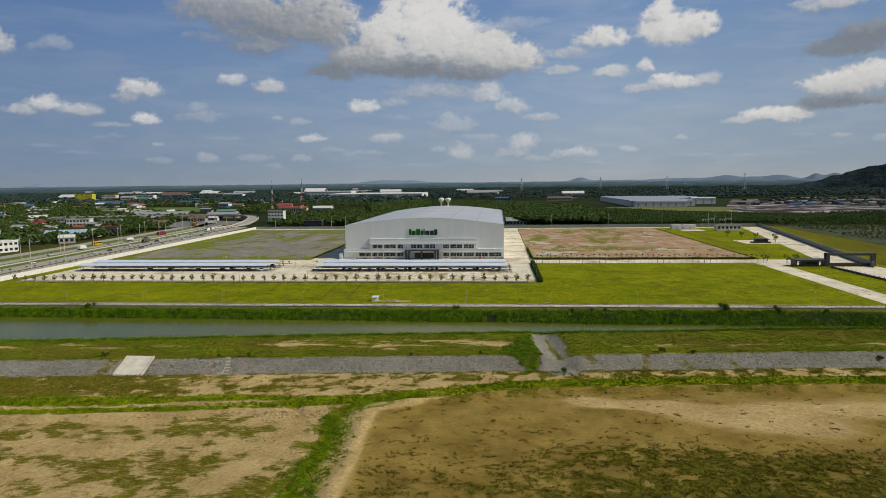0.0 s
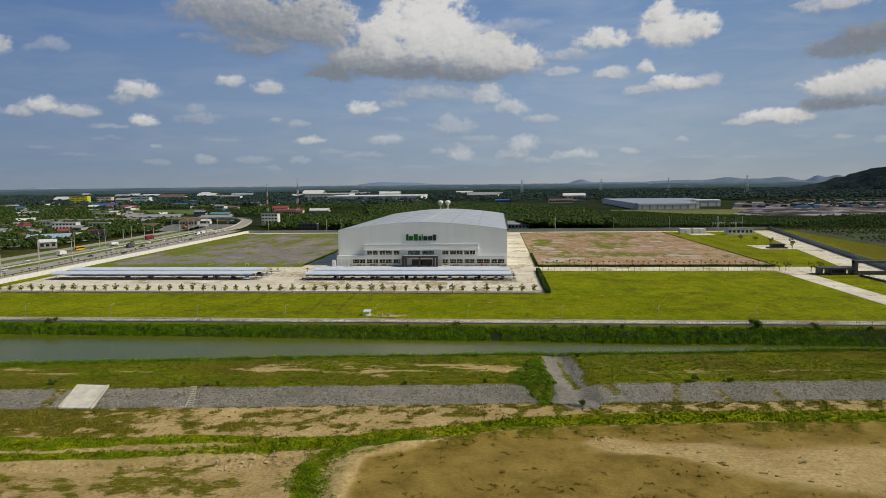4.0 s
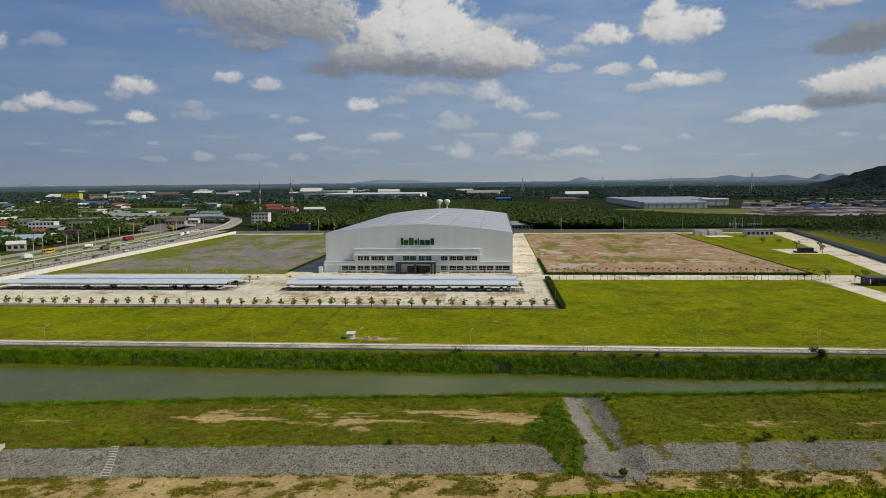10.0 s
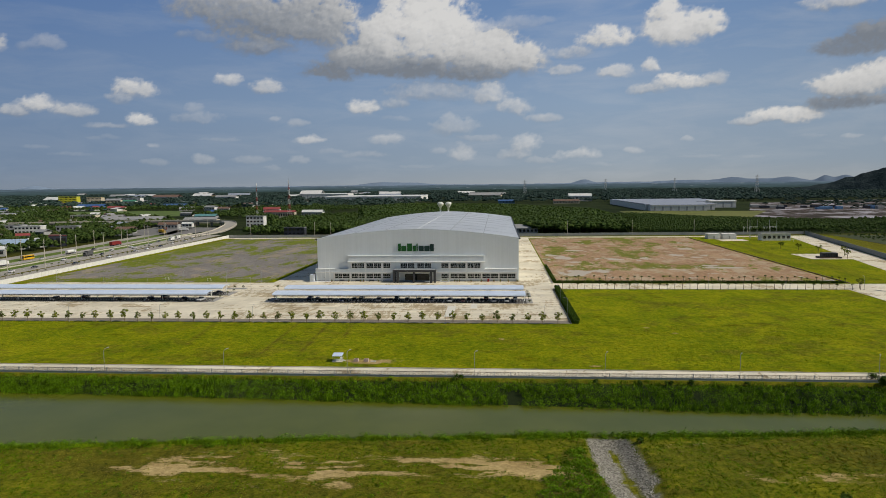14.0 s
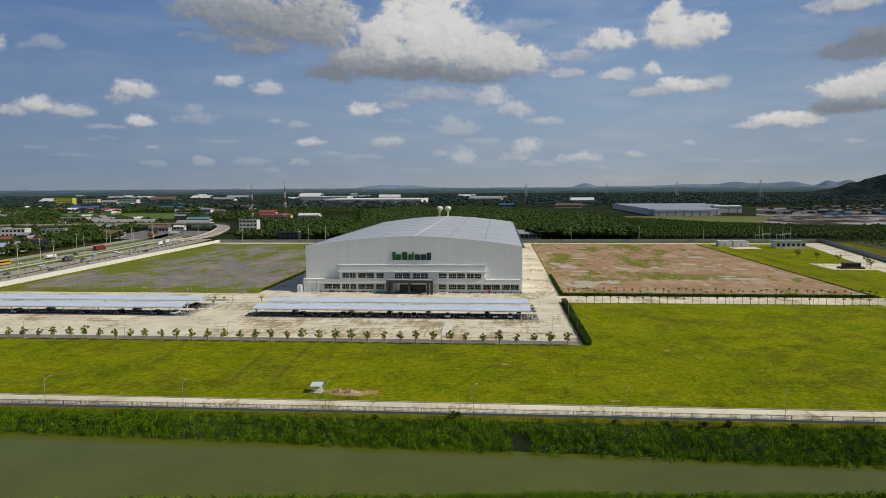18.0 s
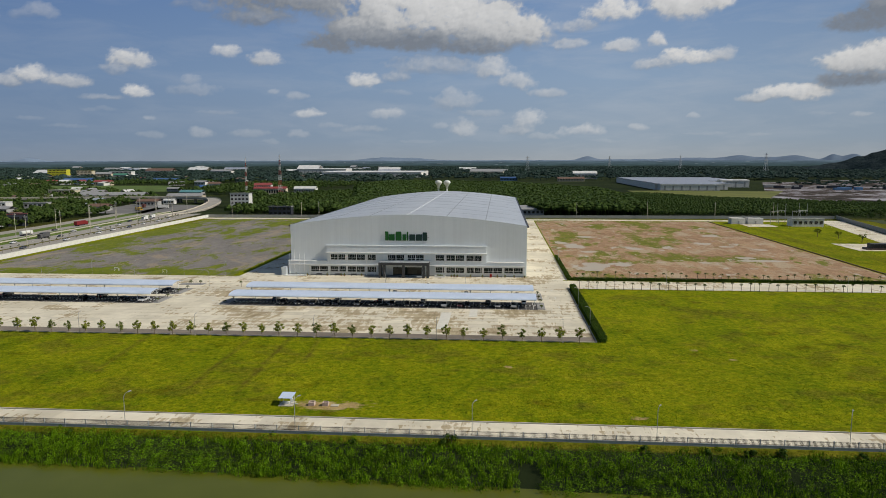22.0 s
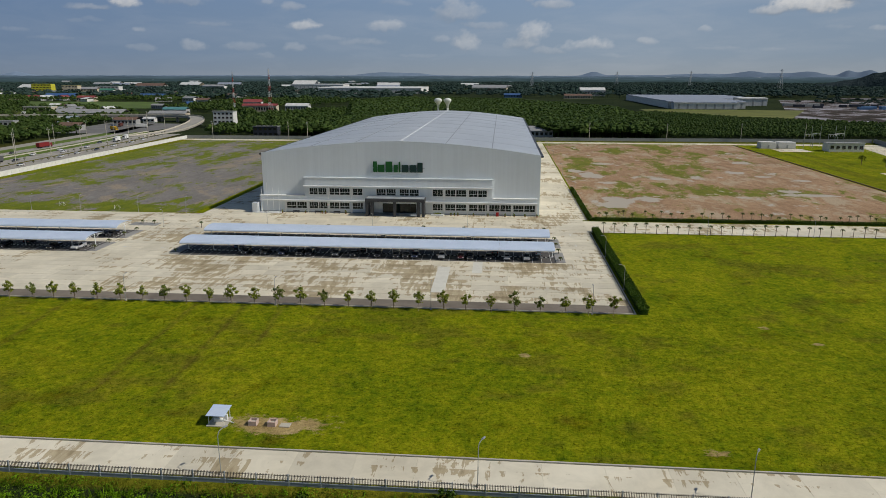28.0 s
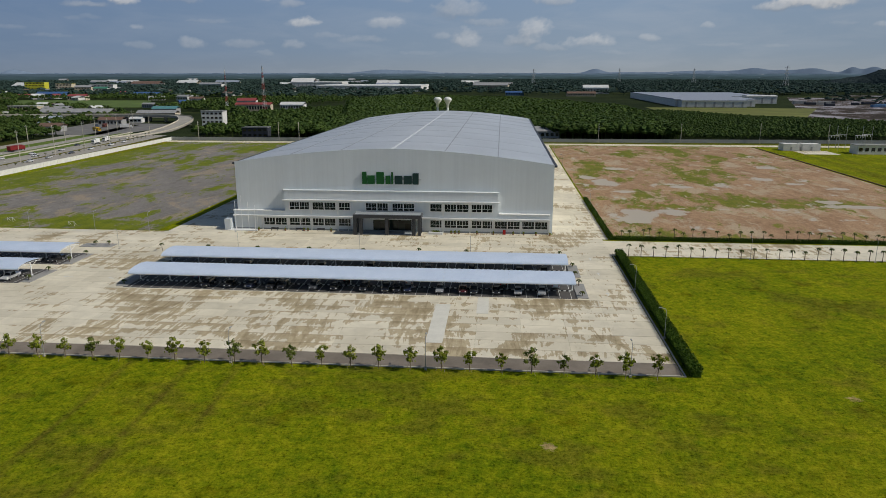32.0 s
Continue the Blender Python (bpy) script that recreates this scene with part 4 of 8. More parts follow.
M_RED = field_material("red bare soil", (0.235, 0.140, 0.078), (0.42, 0.28, 0.165), (0.085, 0.105, 0.008), (0.19, 0.185, 0.02), (0.39, 0.345, 0.28), (0.42, 0.34, 0.23))
M_WEST = field_material("grey gravel soil", (0.15, 0.138, 0.125), (0.25, 0.232, 0.212), (0.075, 0.105, 0.005), (0.18, 0.20, 0.012), (0.20, 0.195, 0.18), (0.30, 0.245, 0.175))
flat = lambda h: (lambda x, y: np.full_like(x, h) + 0.03 * (fbm(x * 0.1, y * 0.1, 5) - 0.5))
single("ground_red_field", grid_mesh("red", np.arange(66.2, 201.4, 1.3), np.arange(-8, 266.1, 1.3), flat(0.05), M_RED, {"grass": red_grass, "wet": red_wet}), None, "bare reddish soil with puddles and weeds", "bare field", kind="structure")
single("ground_west_field", grid_mesh("west", np.arange(-203, -74.9, 1.3), np.arange(-8.5, 266.1, 1.3), flat(0.05), M_WEST, {"grass": west_grass, "wet": west_wet}), None, "grey gravelly ground with weeds and rain water", "bare field", kind="structure")


single("trim_red_edge", Geo().box(201.3, 201.9, -10, 266, -0.05, 0.35), plain("red brown soil edge", (0.16, 0.085, 0.05), 0.9, var=0.3, s1=0.4), "low reddish soil edge beside the lawn", "edging", kind="structure")


def wall_run(name, x0, y0, x1, y1, h, mat, label, posts=4.0, cap=None, thick=0.16):
    """A boundary wall of panels between posts, along one straight line."""
    L = math.hypot(x1 - x0, y1 - y0)
    ob = thing(name, label, "boundary wall", Matrix.Translation((x0, y0, 0)) @ Matrix.Rotation(math.atan2(y1 - y0, x1 - x0), 4, "Z"), kind="structure")
    n = max(1, round(L / posts))
    d = L / n
    panel = Geo().box(0.1, d - 0.1, -thick / 2, thick / 2, -0.6, h).box(0.0, d, -thick / 2 - 0.04, thick / 2 + 0.04, h, h + 0.12).mesh("panel", mat)
    post = Geo().chamfer(-0.14, 0.14, -0.16, 0.16, -0.6, h + 0.2, 0.04).mesh("post", mat)
    for i in range(n):
        part("panel", panel, None, ob, at=pose(i * d, 0, 0))
        part("post", post, None, ob, at=pose(i * d, 0, 0))
    return ob


M_WHITEWALL = plain("white painted wall", (0.72, 0.71, 0.67), 0.8, var=0.12, s1=0.2)
M_GREYWALL = plain("grey concrete wall", (0.40, 0.40, 0.38), 0.85, var=0.15, s1=0.2)
M_DARKWALL = plain("weathered concrete wall", (0.30, 0.295, 0.28), 0.85, var=0.2, s1=0.3)
wall_run("wall_west", -206.5, -173, -211.5, 281, 2.4, M_WHITEWALL, "white painted perimeter wall beside the highway", 6.0)
wall_run("wall_back", -211.5, 281, 312, 297, 2.4, M_GREYWALL, "grey precast wall along the back of the site", 5.0)
wall_run("wall_east", 246, -50, 313, 297, 3.0, M_DARKWALL, "weathered grey perimeter wall on the east side", 6.0)


# ---- factory hall ----
HX0, HX1, HY0, HY1, EAVE, CROWN = -51.3, 49.1, -3.0, 221.0, 21.2, 25.7
HC, HW = (HX0 + HX1) / 2, (HX1 - HX0) / 2


def roof_z(x):
    return CROWN - (CROWN - EAVE) * (abs(x - HC) / HW) ** 1.7


M_PALECAP = plain("pale ridge sheet", (0.62, 0.64, 0.66), 0.5, var=0.1)


hall = thing("factory_hall", "large white clad factory hall with a shallow curved grey roof", "factory", pose(HC, HY0, 0))


def hx(x):
    return x - HC


def hy(y):
    return y - HY0


_xs = [HX0 + (HX1 - HX0) * i / 40 for i in range(41)]
_top = [(hx(x), roof_z(x) + 0.25) for x in reversed(_xs)]
g = Geo().prism([(hx(HX0), 0), (hx(HX1), 0)] + _top, 0, 0.3)
part("front_wall", g, M_WALL, hall, "white ribbed metal front wall")
part("side_wall", Geo().box(hx(HX0), hx(HX0) + 0.3, 0.3, hy(HY1), 0, EAVE), M_WALL, hall)
part("side_wall", Geo().box(hx(HX1) - 0.3, hx(HX1), 0.3, hy(HY1), 0, EAVE), M_WALL, hall)
g = Geo().prism([(hx(HX0), 0), (hx(HX1), 0)] + [(x, z - 0.45) for x, z in _top], hy(HY1) - 0.3, hy(HY1))
part("back_wall", g, M_WALL, hall)
g = Geo().prism([(hx(x), roof_z(x) - 0.15) for x in _xs] + [(x, z - 0.25) for x, z in _top], 0.31, hy(HY1) + 0.4)
roof = part("roof", g, M_ROOF, hall, "pale grey standing seam roof")
for x, w, h in ((HC - 33, 0.35, 0.08), (HC - 16.5, 0.35, 0.08), (HC + 16.5, 0.35, 0.08), (HC + 33, 0.35, 0.08)):
    part("seam", Geo().box(hx(x) - w / 2, hx(x) + w / 2, 0.35, hy(HY1), roof_z(x) - 0.1, roof_z(x) + h), M_SEAM, roof)
part("ridge_cap", Geo().box(hx(HC) - 0.35, hx(HC) + 0.35, 0.35, hy(HY1) + 0.3, CROWN - 0.1, CROWN + 0.12), M_PALECAP, roof, "white ridge capping")
for k in range(1, 9):
    y = hy(HY1) * k / 9
    g = Geo().prism([(hx(x), roof_z(x) - 0.05) for x in _xs] + [(x, z - 0.20) for x, z in _top], y, y + 0.25)
    part("lap_joint", g, M_ROOF, roof)
for s in (-1, 1):
    part("gutter", Geo().box(s * HW - 0.45 + 0.45 * s, s * HW + 0.45 + 0.45 * s, 0.3, hy(HY1), EAVE - 0.55, EAVE - 0.05), M_GUTTER, roof, "dark box gutter")

# office block across the front
FY = -4.4
part("upper_block", Geo().box(hx(-35.4), hx(32.2), hy(FY), -0.02, 4.6, 12.7), M_WALL, hall, "white office block")
part("parapet_cap", Geo().box(hx(-35.7), hx(32.5), hy(FY) - 0.12, 0, 12.7, 12.9), M_WALL, hall)
part("lower_block", Geo().box(hx(-52.1), hx(47.9), hy(FY) - 0.02, -0.03, 0.0, 6.0), M_WALL, hall)

part("ledge", Geo().box(hx(-35.8), hx(32.6), hy(FY) - 0.75, hy(FY), 9.6, 9.95), M_TRIM, hall, "white projecting sun ledge")
part("ledge", Geo().box(hx(-52.2), hx(48.2), hy(FY) - 0.85, hy(FY) - 0.03, 4.35, 4.75), M_TRIM, hall, "white projecting sun ledge")
part("parapet_cap", Geo().box(hx(-52.3), hx(-35.7), hy(FY) - 0.2, -0.02, 6.0, 6.25), M_TRIM, hall)
part("parapet_cap", Geo().box(hx(32.5), hx(48.2), hy(FY) - 0.2, -0.02, 6.0, 6.25), M_TRIM, hall)
part("plinth", Geo().box(hx(-52.15), hx(47.95), hy(FY) - 0.12, hy(FY) - 0.03, 0, 0.5), M_PANEL, hall)
M_FRAME = plain("white window frame", (0.78, 0.78, 0.76), 0.45, var=0.05)
M_PANE = glass_dark("office glass", (0.012, 0.018, 0.015))
M_PANE.node_tree.nodes["Principled BSDF"].inputs["Specular IOR Level"].default_value = 0.3


def window(x0, x1, z0, z1, casements):
    """A ribbon window of paired casements, each with a transom light above."""
    w = part("window", Geo().box(0, x1 - x0, -0.02, 0.02, 0, z1 - z0), M_BLACK, hall, at=pose(hx(x0), hy(FY) - 0.05, z0))
    W, H = x1 - x0, z1 - z0
    f = Geo().box(-0.1, W + 0.1, -0.16, 0.0, -0.12, 0.06).box(-0.1, W + 0.1, -0.14, 0.0, H - 0.06, H + 0.1)
    low = H * 0.36
    for i in range(casements + 1):
        x = W * i / casements
        t = 0.17 if i % 4 == 0 else (0.05 if i % 2 == 0 else 0.03)
        f.box(x - t, x + t, -0.13, 0.0, 0.06 if i % 2 == 0 else low, H - 0.06)
    f.box(0, W, -0.11, 0.0, low - 0.05, low + 0.05)
    part("window_frame", f, M_FRAME, w)
    pw = W / casements
    for i in range(casements):
        part("pane", Geo().box(i * pw + 0.03, (i + 1) * pw - 0.03, -0.06, -0.03, low + 0.05, H - 0.06), M_PANE, w)
        if i % 2 == 0:
            part("pane", Geo().box(i * pw + 0.03, (i + 2) * pw - 0.03, -0.06, -0.03, 0.06, low - 0.05), M_PANE, w)


for x0, x1, n in ((-33.8, -27.3, 8), (-26.4, -18.8, 8), (-17.9, -14.2, 4), (-9.3, -2.1, 8), (-0.9, 6.2, 8), (11.0, 14.8, 4), (15.5, 23.2, 8), (23.9, 30.5, 8)):
    window(x0, x1, 6.7, 9.1, n)
for x0, x1, n in ((-42.4, -34.8, 8), (-34.0, -27.1, 8), (-26.5, -19.0, 8), (-18.1, -14.1, 4), (11.0, 14.8, 4), (15.5, 23.2, 8), (24.0, 30.6, 8), (31.2, 39.1, 8), (39.6, 47.6, 8)):
    window(x0, x1, 1.6, 3.95, n)
for x in (-26.85, -18.35, -34.4, 15.15, 23.55, 30.9, 39.35, 48.0, -42.9):
    part("pilaster", Geo().box(hx(x) - 0.22, hx(x) + 0.22, hy(FY) - 0.3, hy(FY) - 0.03, 0, 4.35), M_TRIM, hall)
for x in (-26.85, -18.35, -1.5, 15.15, 23.55):
    part("pilaster", Geo().box(hx(x) - 0.22, hx(x) + 0.22, hy(FY) - 0.25, hy(FY), 5.2, 9.6), M_TRIM, hall)
for x in (-44.5, -30, -15, 14, 30, 40):
    part("downpipe", Geo().tube((hx(x), hy(FY) - 0.2, 0), (hx(x), hy(FY) - 0.2, 4.3), 0.07), M_TRIM, hall)

# entrance
door = part("entrance", Geo().box(hx(-7), hx(5.2), hy(FY) - 0.06, hy(FY) - 0.02, 0.1, 3.8), M_BLACK, hall, "dark glazed entrance doors")
for i in range(6):
    a = -6.9 + i * 2.0
    part("door_leaf", Geo().box(hx(a), hx(a + 1.9), hy(FY) - 0.11, hy(FY) - 0.07, 0.12, 2.7), M_PANE, door)
    part("transom", Geo().box(hx(a), hx(a + 1.9), hy(FY) - 0.11, hy(FY) - 0.07, 2.8, 3.7), M_PANE, door)
canopy = part("entrance_canopy", Geo().chamfer(hx(-12.3), hx(8.8), hy(-10.0), hy(FY) - 0.9, 5.35, 6.45, 0.05), M_GREY, hall, "dark grey porch over the entrance")
part("canopy_deck", Geo().box(hx(-12.0), hx(8.5), hy(-9.7), hy(FY) - 1.0, 6.45, 6.52), M_PANEL, canopy, "light screed deck")
for x in (-11.8, -10.0, -1.9, 6.5, 8.2):
    part("column", Geo().chamfer(hx(x) - 0.5, hx(x) + 0.5, hy(-9.8), hy(-8.8), 0, 5.35, 0.02), M_GREY, canopy)
for x in (-11.8, 8.2):
    part("column", Geo().chamfer(hx(x) - 0.4, hx(x) + 0.4, hy(-6.3), hy(-5.4), 0, 5.35, 0.02), M_GREY, canopy)
part("step", Geo().box(hx(-10.5), hx(7), hy(-8.4), hy(FY) - 0.15, 0.05, 0.2), M_PANEL, canopy)

# sign on the front: plain blocks in its colours
M_SIGNG = plain("green sign", (0.012, 0.10, 0.018), 0.45, var=0.08)
M_SIGND = plain("dark sign", (0.012, 0.04, 0.034), 0.45, var=0.08)
sign = part("sign", Geo().box(hx(-10.4), hx(8.2), -0.06, -0.01, 16.3, 16.5), M_STEEL, hall)
_z0, _xh, _as = 14.95, 17.6, 18.75
for k, (a, b, top, m) in enumerate(((-10.4, -9.0, _as, 0), (-8.8, -6.4, _xh, 0), (-5.9, -3.5, _as, 0), (-3.0, -1.5, _xh, 0), (-1.2, -0.6, _as, 0), (-0.1, 2.3, _xh, 1), (2.7, 5.2, _xh, 1), (5.5, 7.4, _as - 0.3, 1))):
    part("sign_block", Geo().chamfer(hx(a), hx(b), -0.35, -0.07, _z0, top, 0.08), M_SIGND if m else M_SIGNG, sign)

# flagpoles
for i, x in enumerate((-50.9, -48.9, -46.7, -44.6)):
    f = thing("flagpole", "tall white flagpole on a low concrete plinth", "flagpole", pose(x, -6.4, 0.35), "flagpoles")
    h = (9.0, 11.0, 9.0, 9.0)[i]
    part("pole", Geo().tube((0, 0, 0), (0, 0, h), 0.09, 0.05, 8), M_TRIM, f)
    part("finial", Geo().lathe([(0.02, h), (0.09, h + 0.06), (0.09, h + 0.12), (0.02, h + 0.18)], k=8), M_STEEL, f)
    part("base_flange", Geo().tube((0, 0, 0), (0, 0, 0.12), 0.2, 0.2, 8), M_STEEL, f)
single("flag_plinth", Geo().chamfer(-53.4, -43.8, -7.4, -5.3, 0, 0.35, 0.04), M_TRIM, "low white concrete plinth for flagpoles", "plinth")
single("guard_cabin", Geo().chamfer(-54.6, -52.6, -6.6, -4.2, 0, 3.6, 0.05), M_WALL, "small white service cabin by the hall corner", "cabin")

# planters, benches and potted shrubs along the front
for x in (-38.5, -30.5, -23.5):
    b = thing("bench", "dark slatted bench against the office wall", "bench", pose(x, -6.1, 0.06), "benches")
    part("seat", Geo().box(-1.2, 1.2, -0.3, 0.3, 0.42, 0.5), M_GREY, b)
    part("backrest", Geo().box(-1.2, 1.2, 0.25, 0.32, 0.5, 0.95), M_GREY, b)
    for sx in (-1, 1):
        part("leg", Geo().box(sx * 1.0 - 0.05, sx * 1.0 + 0.05, -0.25, 0.25, 0, 0.42), M_GREY, b)


def leaf_cloud(rng, n, centre, size, leaf, hollow=0.5):
    """n small leaf quads inside an uneven ellipsoid; returns vertices and faces."""
    c, s = np.array(centre, float), np.array(size, float)
    d = rng.normal(size=(n, 3))
    d /= np.linalg.norm(d, axis=1)[:, None]
    lump = 0.75 + 0.45 * np.sin(d[:, 0] * 5 + rng.uniform(0, 6)) * np.sin(d[:, 1] * 4 + rng.uniform(0, 6)) * np.cos(d[:, 2] * 4)
    r = (hollow + (1 - hollow) * rng.uniform(0, 1, n)) * lump
    p = c + d * r[:, None] * s
    out = d + 0.45 * rng.normal(size=(n, 3)) + np.array([0, 0, 0.35])
    u = np.cross(out, rng.normal(size=(n, 3)))
    u /= np.linalg.norm(u, axis=1)[:, None] + 1e-9
    w = np.cross(u, out)
    w /= np.linalg.norm(w, axis=1)[:, None] + 1e-9
    q = (leaf * rng.uniform(0.6, 1.3, n))[:, None]
    v = np.stack([p - u * q - w * q * 0.5, p + u * q * 0.2 - w * q * 0.6, p + u * q, p - u * q * 0.1 + w * q * 0.6], 1).reshape(-1, 3)
    return v, np.arange(n * 4).reshape(n, 4)


def merge(chunks):
    v, f, n = [], [], 0
    for a, b in chunks:
        v.append(a)
        f.append(b + n)
        n += len(a)
    return np.concatenate(v), np.concatenate(f)


def geo_arrays(g):
    return np.array(g.v, float), g.f


_rng = np.random.default_rng(4)
SHRUB = [fast_mesh("shrub", *leaf_cloud(_rng, 70, (0, 0, 0.75), (0.45, 0.45, 0.6), 0.16), M_LEAF) for _ in range(3)]
POT = Geo().lathe([(0.16, 0), (0.25, 0.05), (0.30, 0.4), (0.27, 0.42), (0.05, 0.40)], k=10).mesh("pot", plain("terracotta", (0.28, 0.12, 0.07), 0.8), True)
for i, x in enumerate((-43.6, -35, -28.9, -27.6, -20.2, 17.8, 19.0, 20.2, 25.8, 30.9, 37, 40.2, 44, 48.2)):
    p = thing("potted_shrub", "green shrub in a terracotta pot by the wall", "potted plant", pose(x, -6.2, 0.06, 0, 0, i * 47), "potted shrubs along the front")
    part("pot", POT, None, p)
    part("foliage", SHRUB[i % 3], None, p)
single("planter", Geo().chamfer(10.8, 15.2, -7.6, -6.4, 0.05, 0.75, 0.05), M_TRIM, "low white planter box by the porch", "planter")
v, f = leaf_cloud(_rng, 240, (13, -7, 1.0), (2.1, 0.6, 0.45), 0.16)
single("planter_shrubs", fast_mesh("planter_shrubs", v, f, M_LEAFY), None, "yellow green shrubs growing in the planter", "shrub")
M_REDBOX = plain("red enamel", (0.45, 0.02, 0.015), 0.4)
single("hydrant_cabinet", Geo().chamfer(33.8, 34.7, -6.0, -5.4, 0.05, 1.5, 0.03), M_REDBOX, "red fire hose cabinet standing at the wall", "cabinet")

# tanks behind the hall
M_TANK = plain("white tank paint", (0.75, 0.75, 0.72), 0.5, var=0.08)
for x in (-13.2, -6.0):
    t = thing("water_tower", "white goblet shaped water tower behind the hall", "water tower", pose(x, 285, 0), "water towers")
    part("stem", Geo().lathe([(1.4, 0), (0.9, 4), (0.65, 14), (0.65, 22), (0.75, 24.5)], k=16), M_TANK, t, smooth=True)
    part("tank", Geo().lathe([(0.75, 24.5), (0.95, 26.6), (1.9, 28.2), (2.75, 29.4), (2.95, 30.2), (2.6, 31.0), (1.6, 31.6), (0.2, 31.9)], k=18), M_TANK, t, smooth=True)


# ---- car shelters and cars ----
def sheet_roof_material():
    k = Mat("corrugated white sheet", 0.5, 0.1, 0.35)
    k.color(k.mix(1.0, k.ramp(k.noise(0.2, 4), (0.3, (0.53, 0.62, 0.76)), (0.7, (0.62, 0.70, 0.83))), k.ramp(k.wave(1.6, "X"), (0.0, 0.90), (0.3, 1.0)), "MULTIPLY"))
    k.bump(k.wave(1.6, "X"), 0.02, 0.35)
    return k.m


M_SHEET = sheet_roof_material()
M_BAY = plain("dark block paving", (0.09, 0.085, 0.08), 0.85, var=0.2, s1=0.3, s2=10)
ARC = [(-5.0, 3.1), (-4.7, 3.42), (-4.0, 3.68), (-3.0, 3.86), (-1.5, 3.98), (0, 4.0), (1.5, 3.92), (3.0, 3.72), (4.2, 3.45)]


def shelter(x0, x1, yc, label, group):
    s = thing("car_shelter", label, "car shelter", pose((x0 + x1) / 2, yc, 0), group)
    a, b = x0 - (x0 + x1) / 2, x1 - (x0 + x1) / 2
    n = max(2, round((b - a) / 14.8))
    for i in range(n):
        p, q = a + (b - a) * i / n, a + (b - a) * (i + 1) / n
        g = Geo().prism([(y, z) for y, z in ARC] + [(y, z - 0.06) for y, z in reversed(ARC)], p + 0.01, q - 0.01, "x")
        part("roof_sheet", g, M_SHEET, s, "curved white corrugated sheet", smooth=False)
    for y, z in (ARC[0], ARC[3], ARC[5], ARC[8]):
        part("purlin", Geo().box(a + 0.2, b - 0.2, y - 0.05 + 0.1, y + 0.15, z - 0.24, z - 0.07), M_TRIM, s)
    m = max(2, round((b - a) / 7.35))
    arm = Geo()
    for (y0, z0), (y1, z1) in zip(ARC, ARC[1:]):
        arm.tube((0, y0, z0 - 0.16), (0, y1, z1 - 0.16), 0.06, k=5)
        arm.tube((0, y0 * 0.92, z0 - 0.55), (0, y1 * 0.92, z1 - 0.55), 0.05, k=5)
        arm.tube((0, y0, z0 - 0.16), (0, y1 * 0.92, z1 - 0.55), 0.03, k=4)
    arm = arm.mesh("arm", M_TRIM)
    post = Geo().tube((0, 0, 0), (0, 0, 3.4), 0.13, 0.11, 8).tube((0, 0, 2.2), (0, -2.6, 3.4), 0.06, k=5).tube((0, 0, 2.2), (0, 2.6, 3.3), 0.06, k=5).box(-0.22, 0.22, -0.22, 0.22, 0, 0.25).mesh("post", M_TRIM)
    for i in range(m + 1):
        x = a + 0.3 + (b - a - 0.6) * i / m
        o = part("post", post, None, s, at=pose(x, 0, 0.06))
        part("truss_arm", arm, None, o)
    return s


ROWS = [(-54.0, 50.0, -61.0, "long curved white car shelter over dark parked cars"), (-54.0, 49.8, -44.8, "long curved white car shelter near the office front"),
        (-191.0, -82.0, -60.0, "long curved white car shelter on the west yard"), (-191.0, -82.0, -43.8, "long curved white car shelter above rows of motorcycles")]
M_BWB = plain("black kerb paint", (0.03, 0.03, 0.03), 0.7)
WS_W, WS_B = Geo().box(-0.3, 0.3, -0.1, 0.1, 0.0, 0.2).mesh("block", M_WHITE), Geo().box(-0.3, 0.3, -0.1, 0.1, 0.0, 0.2).mesh("block", M_BWB)
for x0, x1, yc, label in ROWS:
    shelter(x0, x1, yc, label, "car shelters")
    bay = single("pavement_bays", Geo().box(x0 - 1, x1 + 0.5, yc - 6.2, yc + 5.6, 0.0, 0.075), M_BAY, "dark paved parking bays marked with white lines", "parking bays", kind="structure")
    g = Geo()
    n = int((x1 - x0) / 2.5)
    for i in range(n + 1):
        x = x0 + 0.6 + i * 2.5
        g.box(x - 0.05, x + 0.05, yc - 6.0, yc - 0.6, 0.07, 0.082).box(x - 0.05, x + 0.05, yc + 0.6, yc + 5.4, 0.07, 0.082)
    part("bay_lines", g, M_WHITE, bay, "white painted bay lines")
    g, h = Geo(), Geo()
    for i in range(int((x1 - x0) / 0.6) - 1):
        x = x0 + 0.6 + i * 0.6
        (g if i % 2 else h).box(x - 0.29, x + 0.29, yc - 0.75, yc - 0.45, 0.07, 0.26)
    part("kerb_blocks", g, M_WHITE, bay, "white kerb blocks")
    part("kerb_blocks", h, M_BWB, bay, "black kerb blocks")

# islands with small palms at the shelter ends
M_PAVER = plain("grey paver", (0.30, 0.295, 0.28), 0.85, var=0.15, s1=1.5)


